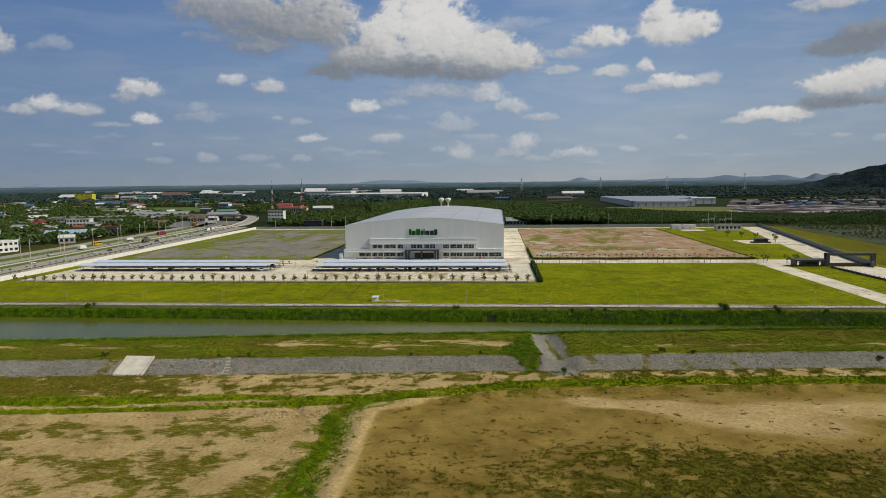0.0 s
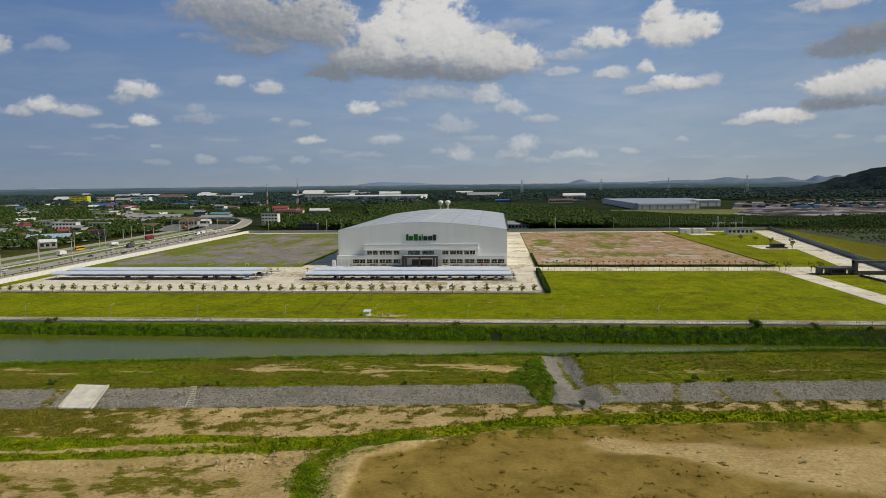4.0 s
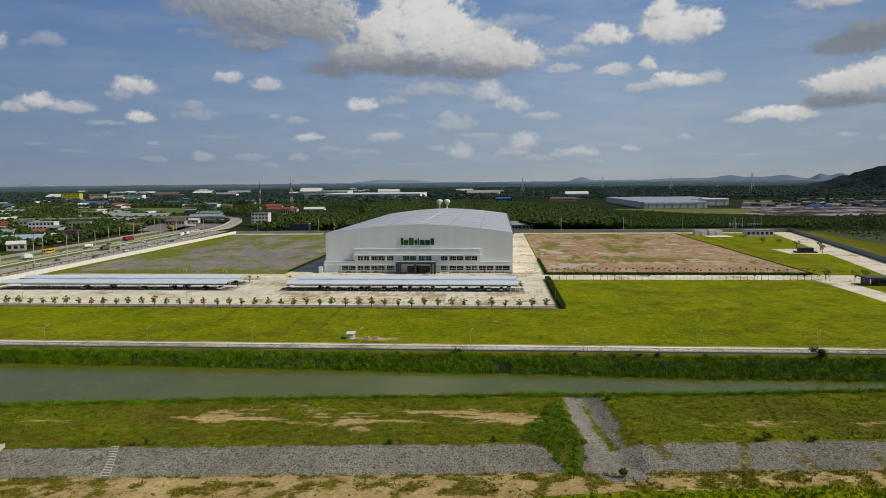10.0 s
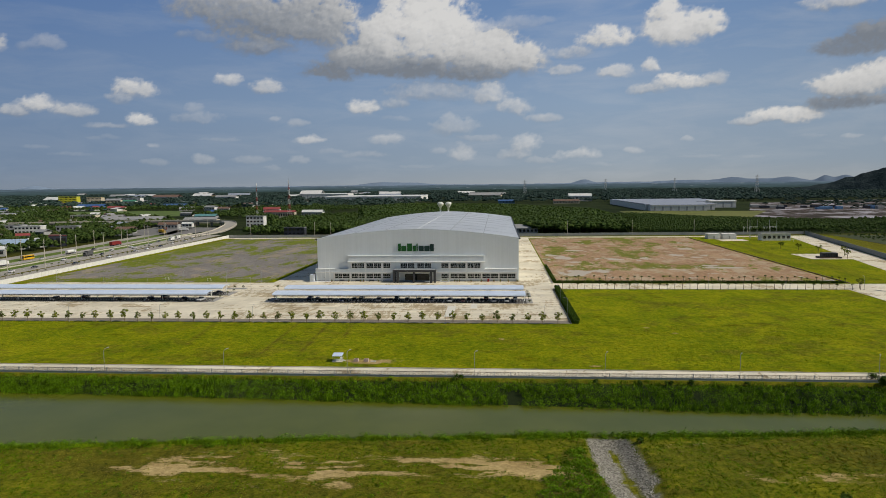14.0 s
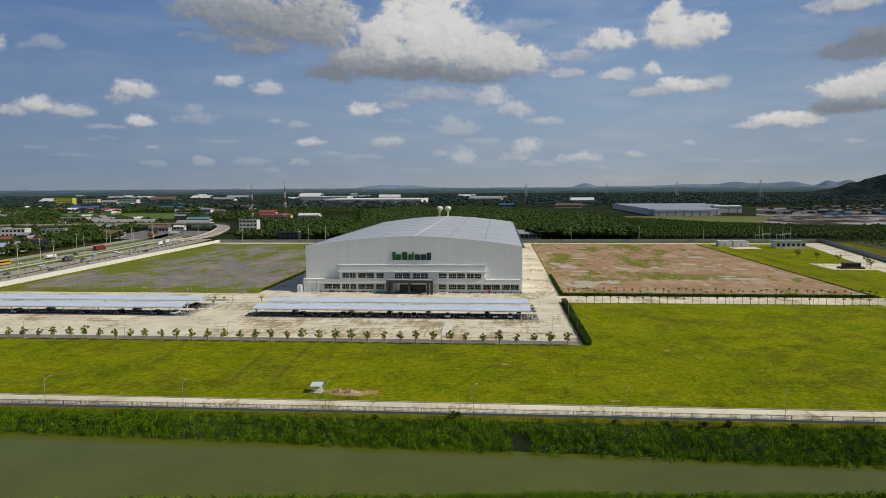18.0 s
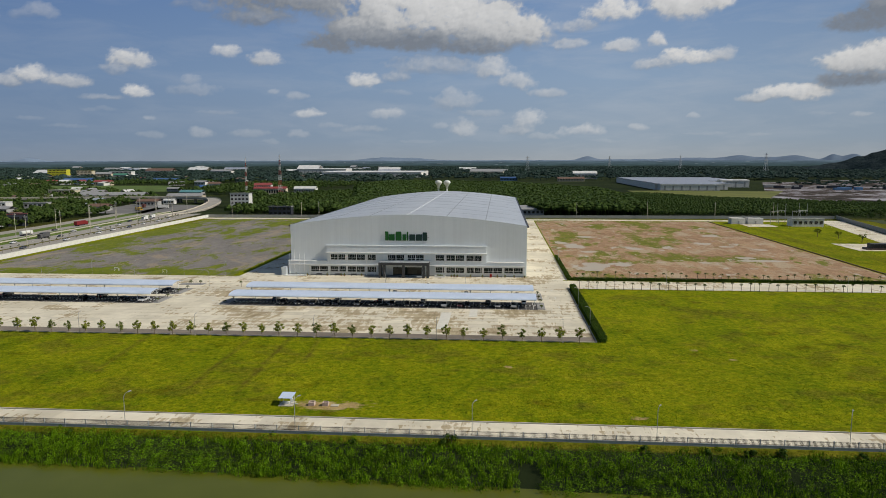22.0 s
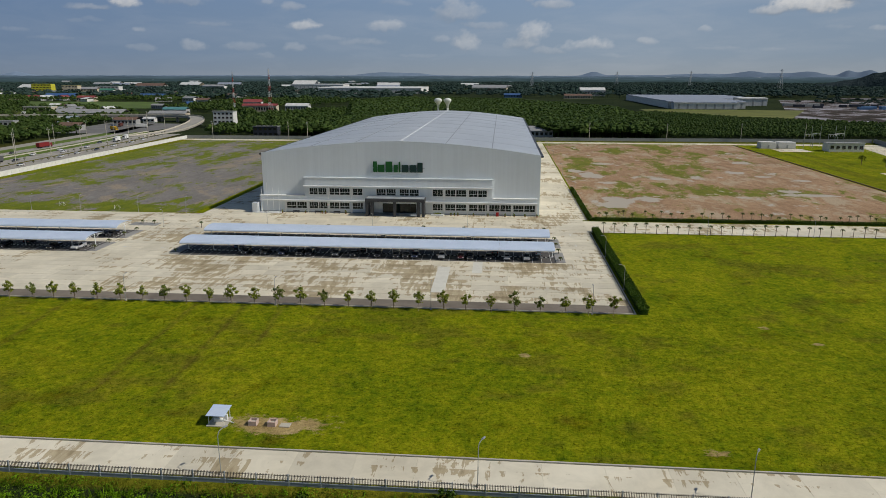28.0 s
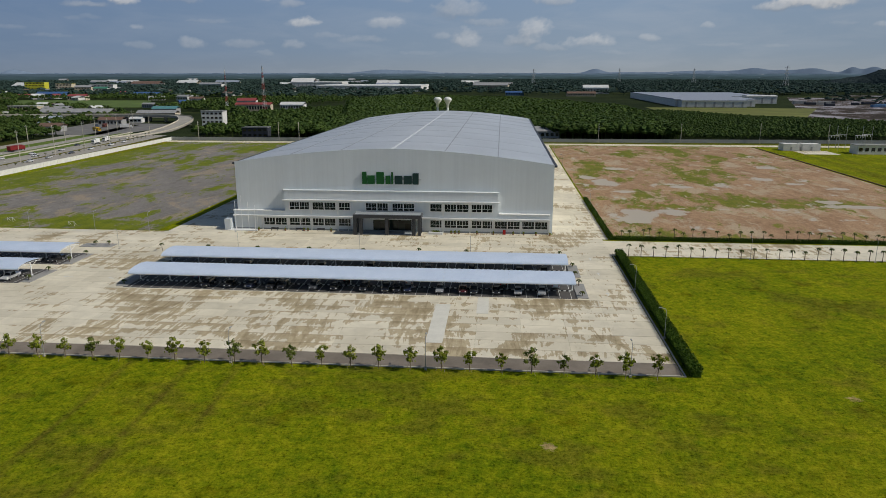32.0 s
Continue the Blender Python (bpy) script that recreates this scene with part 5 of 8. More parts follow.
def frond_mesh(rng, n, length, droop, rise, leaf_w, mat):
    """A head of arching fronds: each a spine with leaflets hanging to both sides."""
    ch = []
    for i in range(n):
        a = 2 * math.pi * i / n + rng.uniform(-0.25, 0.25)
        L, r0 = length * rng.uniform(0.8, 1.1), rise * rng.uniform(0.6, 1.3)
        k = 6
        t = np.linspace(0, 1, k + 1)
        px, pz = L * t * (1 - 0.15 * t), r0 * t - (r0 + droop * rng.uniform(0.7, 1.2)) * t ** 2
        w = leaf_w * np.array([0.25, 0.8, 1, 1, 0.85, 0.55, 0.1])
        ca, sa = math.cos(a), math.sin(a)
        v = []
        for s in (-1, 1):
            for j in range(k):
                o = [(px[j], 0, pz[j]), (px[j + 1], 0, pz[j + 1]), (px[j + 1] + 0.05, s * w[j + 1], pz[j + 1] - 0.45 * w[j + 1]), (px[j] + 0.08, s * w[j], pz[j] - 0.45 * w[j])]
                v += [(x * ca - y * sa, x * sa + y * ca, z) for x, y, z in o]
        v = np.array(v)
        ch.append((v, np.arange(len(v)).reshape(-1, 4)))
    return merge(ch)


PALM_HEAD = [fast_mesh("fronds", *frond_mesh(_rng, 9, 1.5, 0.7, 0.9, 0.28, M_PALM), M_PALM) for _ in range(3)]
PALM_TRUNK = Geo().tube((0, 0, 0), (0.03, 0, 2.9), 0.10, 0.07, 7).tube((0.03, 0, 2.9), (0.03, 0, 3.3), 0.09, 0.05, 6).mesh("trunk", M_BARK)
SMALL_TRUNK = Geo().tube((0, 0, 0), (0, 0, 1.3), 0.10, 0.08, 7).mesh("trunk", M_BARK)
rr = random.Random(7)


def palm(x, y, small=False, label="young palm with drooping fronds", group="palms along the road", z=0.0, big=1.0):
    p = thing("palm", label, "palm", pose(x, y, z, 0, 0, rr.uniform(0, 360)), group)
    s = rr.uniform(0.75, 1.2) * big
    part("trunk", SMALL_TRUNK if small else PALM_TRUNK, None, p, at=Matrix.Diagonal((1, 1, s, 1)))
    part("fronds", PALM_HEAD[rr.randrange(3)], None, p, at=pose(0.03 * (not small), 0, (1.25 if small else 3.15) * s) @ Matrix.Diagonal((0.6, 0.6, 0.8, 1)))


for cx, ys in ((51.6, (-66.6, -56.0)), (51.6, (-50.4, -40)), (-55.6, (-66.6, -56)), (-80.2, (-65.6, -55)), (-80.2, (-49.4, -39))):
    for_w = 1.3
    single("traffic_island", Geo().chamfer(cx - for_w, cx + for_w, ys[0], ys[1], 0, 0.22, 0.05), M_PAVER, "paved kerbed island at the shelter end", "traffic island", "islands")
    for y in (ys[0] + 1.5, ys[1] - 1.5):
        palm(cx, y, True, "small bushy palm on a paved island", "small palms", 0.2)
for x in (-62, -48.5, -34.3, -19.7, -4.6, 11, 23.9, 35.5, 49):
    palm(x, -33.5, True, "small bushy palm by the front road", "small palms", 0.05, 1.5)
single("traffic_island", Geo().chamfer(-88, -78.5, -31.5, -27.5, 0, 0.22, 0.05), M_PAVER, "paved kerbed island beside the west yard", "traffic island", "islands")
palm(-80, -29.5, True, "small bushy palm on a paved island", "small palms", 0.2)
palm(-84, -29.5, True, "small bushy palm on a paved island", "small palms", 0.2)


def paint(name, c):
    k = Mat(name, 0.25, 0.15, 0.6)
    k.color(k.mix(1.0, c, k.ramp(k.noise(1.5, 3), (0.3, 0.85), (0.7, 1.0)), "MULTIPLY"))
    k.b.inputs["Coat Weight"].default_value = 0.6
    return k.m


CAR_PAINT = {"black": paint("black car paint", (0.012, 0.012, 0.014)), "silver": paint("silver car paint", (0.42, 0.43, 0.44)), "maroon": paint("maroon car paint", (0.10, 0.012, 0.016)),
             "white": paint("white car paint", (0.72, 0.72, 0.71)), "grey": paint("grey car paint", (0.10, 0.105, 0.11)), "blue": paint("dark blue car paint", (0.02, 0.03, 0.07))}
M_LAMPW, M_LAMPR = plain("headlamp", (0.75, 0.76, 0.76), 0.15), plain("tail lamp", (0.35, 0.01, 0.01), 0.25)
M_CARGLASS = glass_dark("car glass", (0.012, 0.014, 0.016))
TYRE = Geo().tube((-0.11, 0, 0), (0.11, 0, 0), 0.34, 0.34, 14).mesh("tyre", M_BLACK)
RIM = Geo().tube((-0.125, 0, 0), (0.125, 0, 0), 0.2, 0.2, 10).mesh("rim", M_STEEL)
PROFILE = {"sedan": ([(-2.2, 0.35), (2.2, 0.35), (2.25, 0.6), (2.15, 0.82), (0.95, 0.98), (-1.55, 1.0), (-2.2, 0.95), (-2.28, 0.6)], [(0.95, 0.95), (0.25, 1.42), (-0.95, 1.45), (-1.75, 0.98)]),
           "pickup": ([(-2.6, 0.45), (2.5, 0.45), (2.55, 0.75), (2.45, 1.0), (1.25, 1.12), (-2.6, 1.12)], [(1.25, 1.1), (0.6, 1.72), (-0.85, 1.74), (-1.0, 1.1)]),
           "suv": ([(-2.25, 0.42), (2.25, 0.42), (2.32, 0.7), (2.2, 1.0), (1.1, 1.12), (-2.25, 1.12), (-2.32, 0.7)], [(1.1, 1.1), (0.5, 1.70), (-1.75, 1.74), (-2.2, 1.1)])}


def car_template(style, colour, label):
    """A car nose towards -y, built about its base."""
    body, cabin = PROFILE[style]
    c = thing("car", label, "car", pose(0, 0, -50), "parked cars")
    paintm = CAR_PAINT[colour]
    rows = []
    for x, k in ((-0.88, 0.0), (-0.80, 0.03), (0.80, 0.03), (0.88, 0.0)):
        rows.append([(x, -a * (1 - (0.02 if abs(x) > 0.85 else 0)), z - (0.05 if abs(x) > 0.85 else 0) * (z > 0.7) + k) for a, z in body])
    b = part("body", Geo().ring(rows), paintm, c)
    part("cabin", Geo().ring([[(s * (0.82 if z < 1.2 else 0.66), -a, z) for a, z in cabin] for s in (-1, 1)]), paintm, b)
    f, r = cabin[0], cabin[1]
    mid = lambda p, q, t: (p[0] + (q[0] - p[0]) * t, p[1] + (q[1] - p[1]) * t)
    a, e = mid(f, r, 0.12), mid(f, r, 0.88)
    part("windscreen", Geo().ring([[(-0.7, -a[0] - 0.02, a[1] + 0.02), (0.7, -a[0] - 0.02, a[1] + 0.02), (0.6, -e[0] - 0.02, e[1] + 0.02), (-0.6, -e[0] - 0.02, e[1] + 0.02)], [(-0.7, -a[0], a[1]), (0.7, -a[0], a[1]), (0.6, -e[0], e[1]), (-0.6, -e[0], e[1])]]), M_CARGLASS, b)
    f, r = cabin[3], cabin[2]
    a, e = mid(f, r, 0.15), mid(f, r, 0.85)
    part("rear_window", Geo().ring([[(-0.68, -a[0], a[1]), (0.68, -a[0], a[1]), (0.6, -e[0], e[1]), (-0.6, -e[0], e[1])], [(-0.68, -a[0] + 0.02, a[1] + 0.02), (0.68, -a[0] + 0.02, a[1] + 0.02), (0.6, -e[0] + 0.02, e[1] + 0.02), (-0.6, -e[0] + 0.02, e[1] + 0.02)]]), M_CARGLASS, b)
    for s in (-1, 1):
        part("side_window", Geo().ring([[(s * (0.80 if z < 1.2 else 0.69), -(a * 0.86), 0.1 + z * 0.93) for a, z in cabin], [(s * (0.83 if z < 1.2 else 0.72), -(a * 0.86), 0.1 + z * 0.93) for a, z in cabin]]), M_CARGLASS, b)
        part("headlight", Geo().box(s * 0.62 - 0.16, s * 0.62 + 0.16, -body[2][0] - 0.02, -body[2][0] + 0.25, 0.64, 0.80), M_LAMPW, b)
        part("tail_light", Geo().box(s * 0.68 - 0.12, s * 0.68 + 0.12, 2.1 if style != "pickup" else 2.45, 2.33 if style != "pickup" else 2.63, 0.75, 0.98), M_LAMPR, b)
        for y in (-1.35, 1.35):
            w = part("wheel", TYRE, None, c, at=pose(s * 0.78, y, 0.34))
            part("rim", RIM, None, w)
    part("bumper", Geo().box(-0.8, 0.8, -body[1][0] - 0.08, -body[1][0] + 0.1, 0.32, 0.55), M_GREY, b)
    if style == "pickup":
        part("load_bed", Geo().box(-0.7, 0.7, 1.1, 2.5, 1.12, 1.14), M_BLACK, b)
    return c


T = {(s, c): car_template(s, c, l) for s, c, l in (
    ("sedan", "black", "black saloon car parked under the shelter"), ("suv", "black", "black off-road car parked under the shelter"), ("sedan", "silver", "silver saloon car parked under the shelter"),
    ("sedan", "maroon", "maroon saloon car parked under the shelter"), ("pickup", "silver", "silver pickup truck parked under the shelter"), ("pickup", "black", "black pickup truck parked under the shelter"),
    ("sedan", "white", "white saloon car parked under the shelter"), ("suv", "grey", "grey off-road car parked under the shelter"), ("pickup", "white", "white pickup truck parked in the open bay"), ("sedan", "blue", "dark blue saloon car parked under the shelter"))}
front = [(-35.5, "suv", "black"), (-30.1, "sedan", "black"), (-25.0, "sedan", "blue"), (-20.0, "pickup", "black"), (-17.4, "suv", "black"), (-9.9, "suv", "grey"), (-5.0, "sedan", "black"), (1.9, "suv", "black"), (7.0, "pickup", "black"),
         (9.6, "sedan", "black"), (12.1, "sedan", "blue"), (19.5, "pickup", "silver"), (24.7, "sedan", "maroon"), (27.2, "pickup", "black"), (32.3, "sedan", "black"), (37.2, "sedan", "silver"), (42.6, "pickup", "silver")]
for x, s, c in front:
    copy_thing(T[s, c], pose(x, -64.0, 0.07, 0, 0, rr.uniform(-2, 2)))
for x, y, s, c, a in ((-3, -58.2, "suv", "black", 180), (-18, -58.2, "sedan", "black", 180), (11.8, -58.2, "sedan", "white", 180), (34, -58.2, "suv", "grey", 180), (46, -58.3, "sedan", "white", 180), (-40, -58.2, "sedan", "blue", 180),
                     (0.2, -47.6, "suv", "black", 0), (-12.5, -47.6, "sedan", "black", 0), (15, -47.6, "sedan", "blue", 0), (26, -47.6, "suv", "grey", 0), (38, -47.6, "sedan", "black", 0), (-32, -47.6, "sedan", "black", 0), (44, -47.6, "pickup", "black", 0),
                     (-85.6, -63, "pickup", "white", 0), (-93, -63, "pickup", "black", 0), (-104, -57.4, "suv", "black", 180), (-108, -63, "suv", "black", 0), (-122, -63, "sedan", "black", 0), (-84.9, -46.4, "pickup", "black", 0), (-150, -63, "suv", "grey", 0), (-140, -57.4, "sedan", "black", 180)):
    copy_thing(T[s, c], pose(x, y, 0.07, 0, 0, a))
for o in T.values():
    for q in (*o.children_recursive, o):
        bpy.data.objects.remove(q)

# motorcycles under the rear west shelter
bike = thing("motorcycle", "dark step-through motorcycle parked in a row", "motorcycle", pose(-87, -47.0, 0.08, 0, 0, 4), "motorcycles")
part("frame", Geo().tube((0, -0.35, 0.55), (0, 0.45, 0.6), 0.12, 0.16, 6).tube((0, -0.5, 0.95), (0, -0.35, 0.5), 0.07, k=5), CAR_PAINT["black"], bike)
part("seat", Geo().chamfer(-0.13, 0.13, -0.05, 0.7, 0.72, 0.84, 0.04), M_BLACK, bike)
part("handlebar", Geo().tube((-0.33, -0.45, 1.02), (0.33, -0.45, 1.02), 0.025, k=5).tube((0, -0.62, 0.3), (0, -0.45, 1.02), 0.04, k=5), M_STEEL, bike)
for y in (-0.62, 0.6):
    part("wheel", Geo().tube((-0.05, y, 0.29), (0.05, y, 0.29), 0.29, 0.29, 12), M_BLACK, bike)
for i in range(1, 62):
    copy_thing(bike, pose(-87 - i * 1.65, -47.0 + rr.uniform(-0.1, 0.1), 0.08, 0, 0, rr.uniform(-8, 12)))


# ---- planting round the yard ----
def young_tree(seed):
    r = np.random.default_rng(seed)
    t = Geo().tube((0, 0, 0), (0.03, 0.02, 1.5), 0.07, 0.05, 7)
    tips = []
    for k in range(5):
        a = k * 1.26 + r.uniform(-0.4, 0.4)
        q = (0.85 * math.cos(a) * r.uniform(0.6, 1.2), 0.85 * math.sin(a) * r.uniform(0.6, 1.2), r.uniform(1.8, 3.0))
        t.tube((0.03, 0.02, r.uniform(1.1, 1.5)), q, 0.035, 0.015, 5)
        tips.append(q)
    tips += [(0, 0, 3.2), (0.45, 0.1, 1.5), (-0.4, 0.35, 1.7)]
    ch = [leaf_cloud(r, 44, q, (0.62, 0.62, 0.5), 0.17, 0.1) for q in tips]
    ch.append(leaf_cloud(r, 50, (0, 0, 2.3), (0.9, 0.9, 1.0), 0.20, 0.2))
    stakes = Geo()
    for k in range(3):
        a = k * 2.09 + 0.4
        stakes.tube((0.75 * math.cos(a), 0.75 * math.sin(a), 0), (0.05 * math.cos(a), 0.05 * math.sin(a), 1.25), 0.025, k=4)
    return t.mesh("trunk", M_BARK), merge(ch), stakes.mesh("stake", plain("bamboo stake", (0.36, 0.30, 0.2), 0.8) if seed == 0 else None)


def tree_kinds():
    kinds = []
    for s in range(6):
        t, (v, f), st = young_tree(s)
        if s:
            st.materials.append(kinds[0][2].materials[0])
        kinds.append((t, fast_mesh("crown", v, f, M_LEAFY if s in (2, 5) else M_LEAF), st))
    return kinds


KINDS = tree_kinds()
x, i = 59.2, 0
while x > -198:
    if i >= 0:
        k = rr.randrange(6)
        t = thing("street_tree", ("staked young tree with thin yellow green crown" if k in (2, 5) else "staked young tree with an open green crown"), "tree", pose(x + rr.uniform(-0.3, 0.3), -107.0, 0, 0, 0, rr.uniform(0, 360)), "trees along the yard")
        s = rr.uniform(1.0, 1.34)
        t.scale = (s, s, s)
        part("trunk", KINDS[k][0], None, t)
        part("crown", KINDS[k][1], None, t)
        part("stake", KINDS[k][2], None, t)
    x -= 5.13
    i += 1


def hedge(name, x0, x1, y0, y1, h, label, dens=34):
    r = np.random.default_rng(int(abs(x0 * 7 + y0)))
    L, W = x1 - x0, y1 - y0
    n = int(dens * (L * W + 2 * h * (L + W)))
    p = np.stack([r.uniform(x0, x1, n), r.uniform(y0, y1, n), h * r.uniform(0.05, 1, n) ** 0.6 * (0.85 + 0.3 * fbm(r.uniform(0, 1, n) * 0 + 0.5, np.arange(n) * 0.01, 3))], -1)
    u, w = r.normal(size=(n, 3)), r.normal(size=(n, 3))
    u /= np.linalg.norm(u, axis=1)[:, None]
    w /= np.linalg.norm(w, axis=1)[:, None]
    q = 0.2
    v = np.stack([p - u * q, p - w * q * 0.6, p + u * q, p + w * q * 0.6], 1).reshape(-1, 3)
    ob = thing(name, label, "hedge")
    part("foliage", fast_mesh("foliage", v, np.arange(4 * n).reshape(n, 4), M_HEDGE), None, ob)
    part("core", Geo().box(x0 + 0.3, x1 - 0.3, y0 + 0.3, y1 - 0.3, 0, h * 0.65), M_HEDGE, ob)


hedge("hedge", 64.5, 66.7, -106.5, -27, 1.7, "dense dark green clipped hedge along the yard")
hedge("hedge", 65.6, 67.0, -8.6, 58, 1.2, "dense dark green hedge beside the service road")
hedge("hedge", 65.6, 199, -10.4, -9.0, 1.2, "low dark green hedge in front of bare soil")
for i in range(42):
    palm(68.5 + i * 3.2 + rr.uniform(-0.8, 0.8), -9.7 + rr.uniform(-0.4, 0.8), z=0.0)
for i in range(40):
    palm(68.0 + i * 3.3, -29.4, z=0.0)


# ---- lamps ----
def lamp(x, y, face, h=6.0, label="slim grey street lamp with a curved arm"):
    l = thing("street_lamp", label, "street lamp", pose(x, y, 0, 0, 0, face), "street lamps")
    part("pole", LAMP_POLE, None, l)
    part("arm", LAMP_ARM, None, l)
    part("lamp_head", LAMP_HEAD, None, l)
    part("base", LAMP_BASE, None, l)


M_POLE = plain("grey lamp pole", (0.33, 0.34, 0.33), 0.5)
LAMP_POLE = Geo().tube((0, 0, 0), (0, 0, 5.4), 0.06, 0.045, 7).mesh("pole", M_POLE)
LAMP_ARM = Geo().tube((0, 0, 5.35), (0.25, 0, 5.9), 0.05, k=6).tube((0.25, 0, 5.9), (0.95, 0, 6.1), 0.045, k=6).mesh("arm", M_POLE)
LAMP_HEAD = Geo().chamfer(0.9, 1.5, -0.12, 0.12, 6.05, 6.2, 0.05).mesh("lamp_head", M_POLE)
LAMP_BASE = Geo().chamfer(-0.18, 0.18, -0.18, 0.18, 0, 0.3, 0.04).mesh("base", M_CONC)
for i in range(-6, 6):
    lamp(0.8 + 32.2 * i, -171.2, 60)
for i in range(8):
    lamp(54.8 - 34 * i, -106.9, 90)
for y in (-59, -89):
    lamp(64.3, y, 180)
for x in (-40, -5.5, 25, -75):
    lamp(x, -33.0, -90)
for x in (-185, -160, -137, -118, -96, -78):
    lamp(x, -10, 90)
for y in (30, 90, 150, 210):
    lamp(-75.5, y, 0)
    lamp(66.0, y + 10, 180)
for x in (100, 132, 165, 198):
    lamp(x, -29.8, 90)


# ---- front fence ----
fence = thing("fence", "grey precast fence with a picket railing along the canal", "fence", pose(-262, -172.9, 0))
F_PANEL = Geo().box(0.12, 3.88, -0.06, 0.06, -1.2, 0.45).box(0.12, 3.88, -0.09, 0.09, 0.45, 0.55).box(0.12, 3.88, -0.08, 0.08, -0.15, -0.1).mesh("panel", M_PANEL)
F_POST = Geo().chamfer(-0.11, 0.11, -0.12, 0.12, -1.2, 0.6, 0.03).chamfer(-0.07, 0.07, -0.07, 0.07, 0.6, 1.6, 0.02).mesh("post", M_PANEL)
F_RAIL = Geo().box(0.1, 3.9, -0.02, 0.02, 0.7, 0.75).box(0.1, 3.9, -0.02, 0.02, 1.35, 1.4).mesh("rail", M_RAIL)
F_PICKET = Geo().box(-0.03, 0.03, -0.018, 0.018, 0.56, 1.55).mesh("picket", M_RAIL)
rest = Geo()
for i in range(116):
    part("panel", F_PANEL, None, fence, at=pose(i * 4, 0, 0))
    part("post", F_POST, None, fence, at=pose(i * 4, 0, 0))
    part("rail", F_RAIL, None, fence, at=pose(i * 4, 0, 0))
    for k in range(20):
        x = i * 4 + 0.23 + k * 0.19
        if 62 <= i < 77:
            part("picket", F_PICKET, None, fence, at=pose(x, 0, 0))
        else:
            rest.box(x - 0.03, x + 0.03, -0.018, 0.018, 0.56, 1.55)
tagged(part("pickets", rest, M_RAIL, fence), kind="stuff")

# ---- pump shelter on the lawn ----
shed = thing("pump_shelter", "small open shelter with a white corrugated roof over pumps", "shelter", pose(-4.7, -158.2, 0))
shed.scale = (0.86, 0.86, 0.76)
part("roof", Geo().prism([(-1.7, 2.15), (1.7, 2.55), (1.7, 2.62), (-1.7, 2.22)], -1.6, 1.6, "x"), M_SHEET, shed, "white corrugated sheet roof")
for sx in (-1.3, 1.3):
    for sy in (-1.3, 1.3):
        part("post", Geo().tube((sx, sy, 0), (sx, sy, 2.2 + (sy > 0) * 0.3), 0.05, k=6), M_TRIM, shed)
part("slab", Geo().box(-1.7, 1.7, -1.7, 1.7, 0, 0.12), M_CONC, shed)
part("pump", Geo().tube((-0.9, 0, 0.5), (0.5, 0, 0.5), 0.28, 0.28, 12).box(-0.9, 0.6, -0.25, 0.25, 0.12, 0.3).tube((0.5, 0, 0.5), (0.9, 0, 0.5), 0.14, 0.14, 8), M_TRIM, shed)
part("control_box", Geo().chamfer(0.6, 1.2, 0.4, 0.8, 0.12, 1.3, 0.03), M_TRIM, shed)
part("pipe", Geo().tube((0.9, 0, 0.4), (2.6, -0.4, 0.25), 0.1, k=8), M_TRIM, shed)
for x in (0.4, 3.2):
    c = thing("manhole_chamber", "square pinkish concrete valve chamber standing on bare earth", "chamber", pose(x, -158.4, 0), "valve chambers")
    g = Geo().box(-0.6, 0.6, -0.6, -0.45, 0, 0.7).box(-0.6, 0.6, 0.45, 0.6, 0, 0.7).box(-0.6, -0.45, -0.45, 0.45, 0, 0.7).box(0.45, 0.6, -0.45, 0.45, 0, 0.7)
    part("wall", g, plain("pink plaster", (0.55, 0.42, 0.36), 0.8), c)
    part("lid", Geo().box(-0.44, 0.44, -0.44, 0.44, 0.3, 0.4), M_CONC, c)
single("concrete_slab", Geo().chamfer(4.3, 5.8, -159, -157.9, 0.0, 0.14, 0.02), M_CONC, "loose concrete cover slab on bare earth", "slab")


# ---- painted arrows and small frames ----
ARROWS = [(57.6, -63, 0), (57.6, -47, 0), (57.3, -33, 0), (-73, -60, 90), (-61.5, -60.5, 60), (-72.8, -44.5, 90), (-74.6, -31.8, 90)]
GOALS = [(-131.7, -0.4), (-107.2, -4.8)]
M_ARROW = plain("worn white arrow paint", (0.68, 0.67, 0.62), 0.8)
for x, y, a in ARROWS:
    g = Geo()
    g.v = [(-0.1, -1.2, 0), (0.1, -1.2, 0), (0.1, 0.3, 0), (0.45, 0.3, 0), (0, 1.3, 0), (-0.45, 0.3, 0), (-0.1, 0.3, 0)]
    g.v += [(p, q, -0.02) for p, q, _ in g.v]
    g.f = [tuple(range(7)), tuple(range(13, 6, -1))] + [(i, i + 7, (i + 1) % 7 + 7, (i + 1) % 7) for i in range(7)]
    single("trim_arrow", g, M_ARROW, "worn white direction arrow on the concrete", "road marking", kind="structure", m=pose(x, y, 0.085, 0, 0, a))
for x, y in GOALS:
    f = thing("goal_frame", "small white tubular frame standing on the grass", "frame", pose(x, y, 0.05), "tubular frames")
    for s in (-0.9, 0.9):
        part("upright", Geo().tube((s, 0, 0), (s, 0, 1.5), 0.05, k=6), M_TRIM, f)
        part("stay", Geo().tube((s, 0, 1.5), (s, 1.2, 0), 0.04, k=6), M_TRIM, f)
    part("crossbar", Geo().tube((-0.9, 0, 1.5), (0.9, 0, 1.5), 0.05, k=6), M_TRIM, f)


# ---- canal banks and mud flats ----
M_STONE = foliage("rubble stone", (0.17, 0.162, 0.138), (0.39, 0.370, 0.318), 0.9)


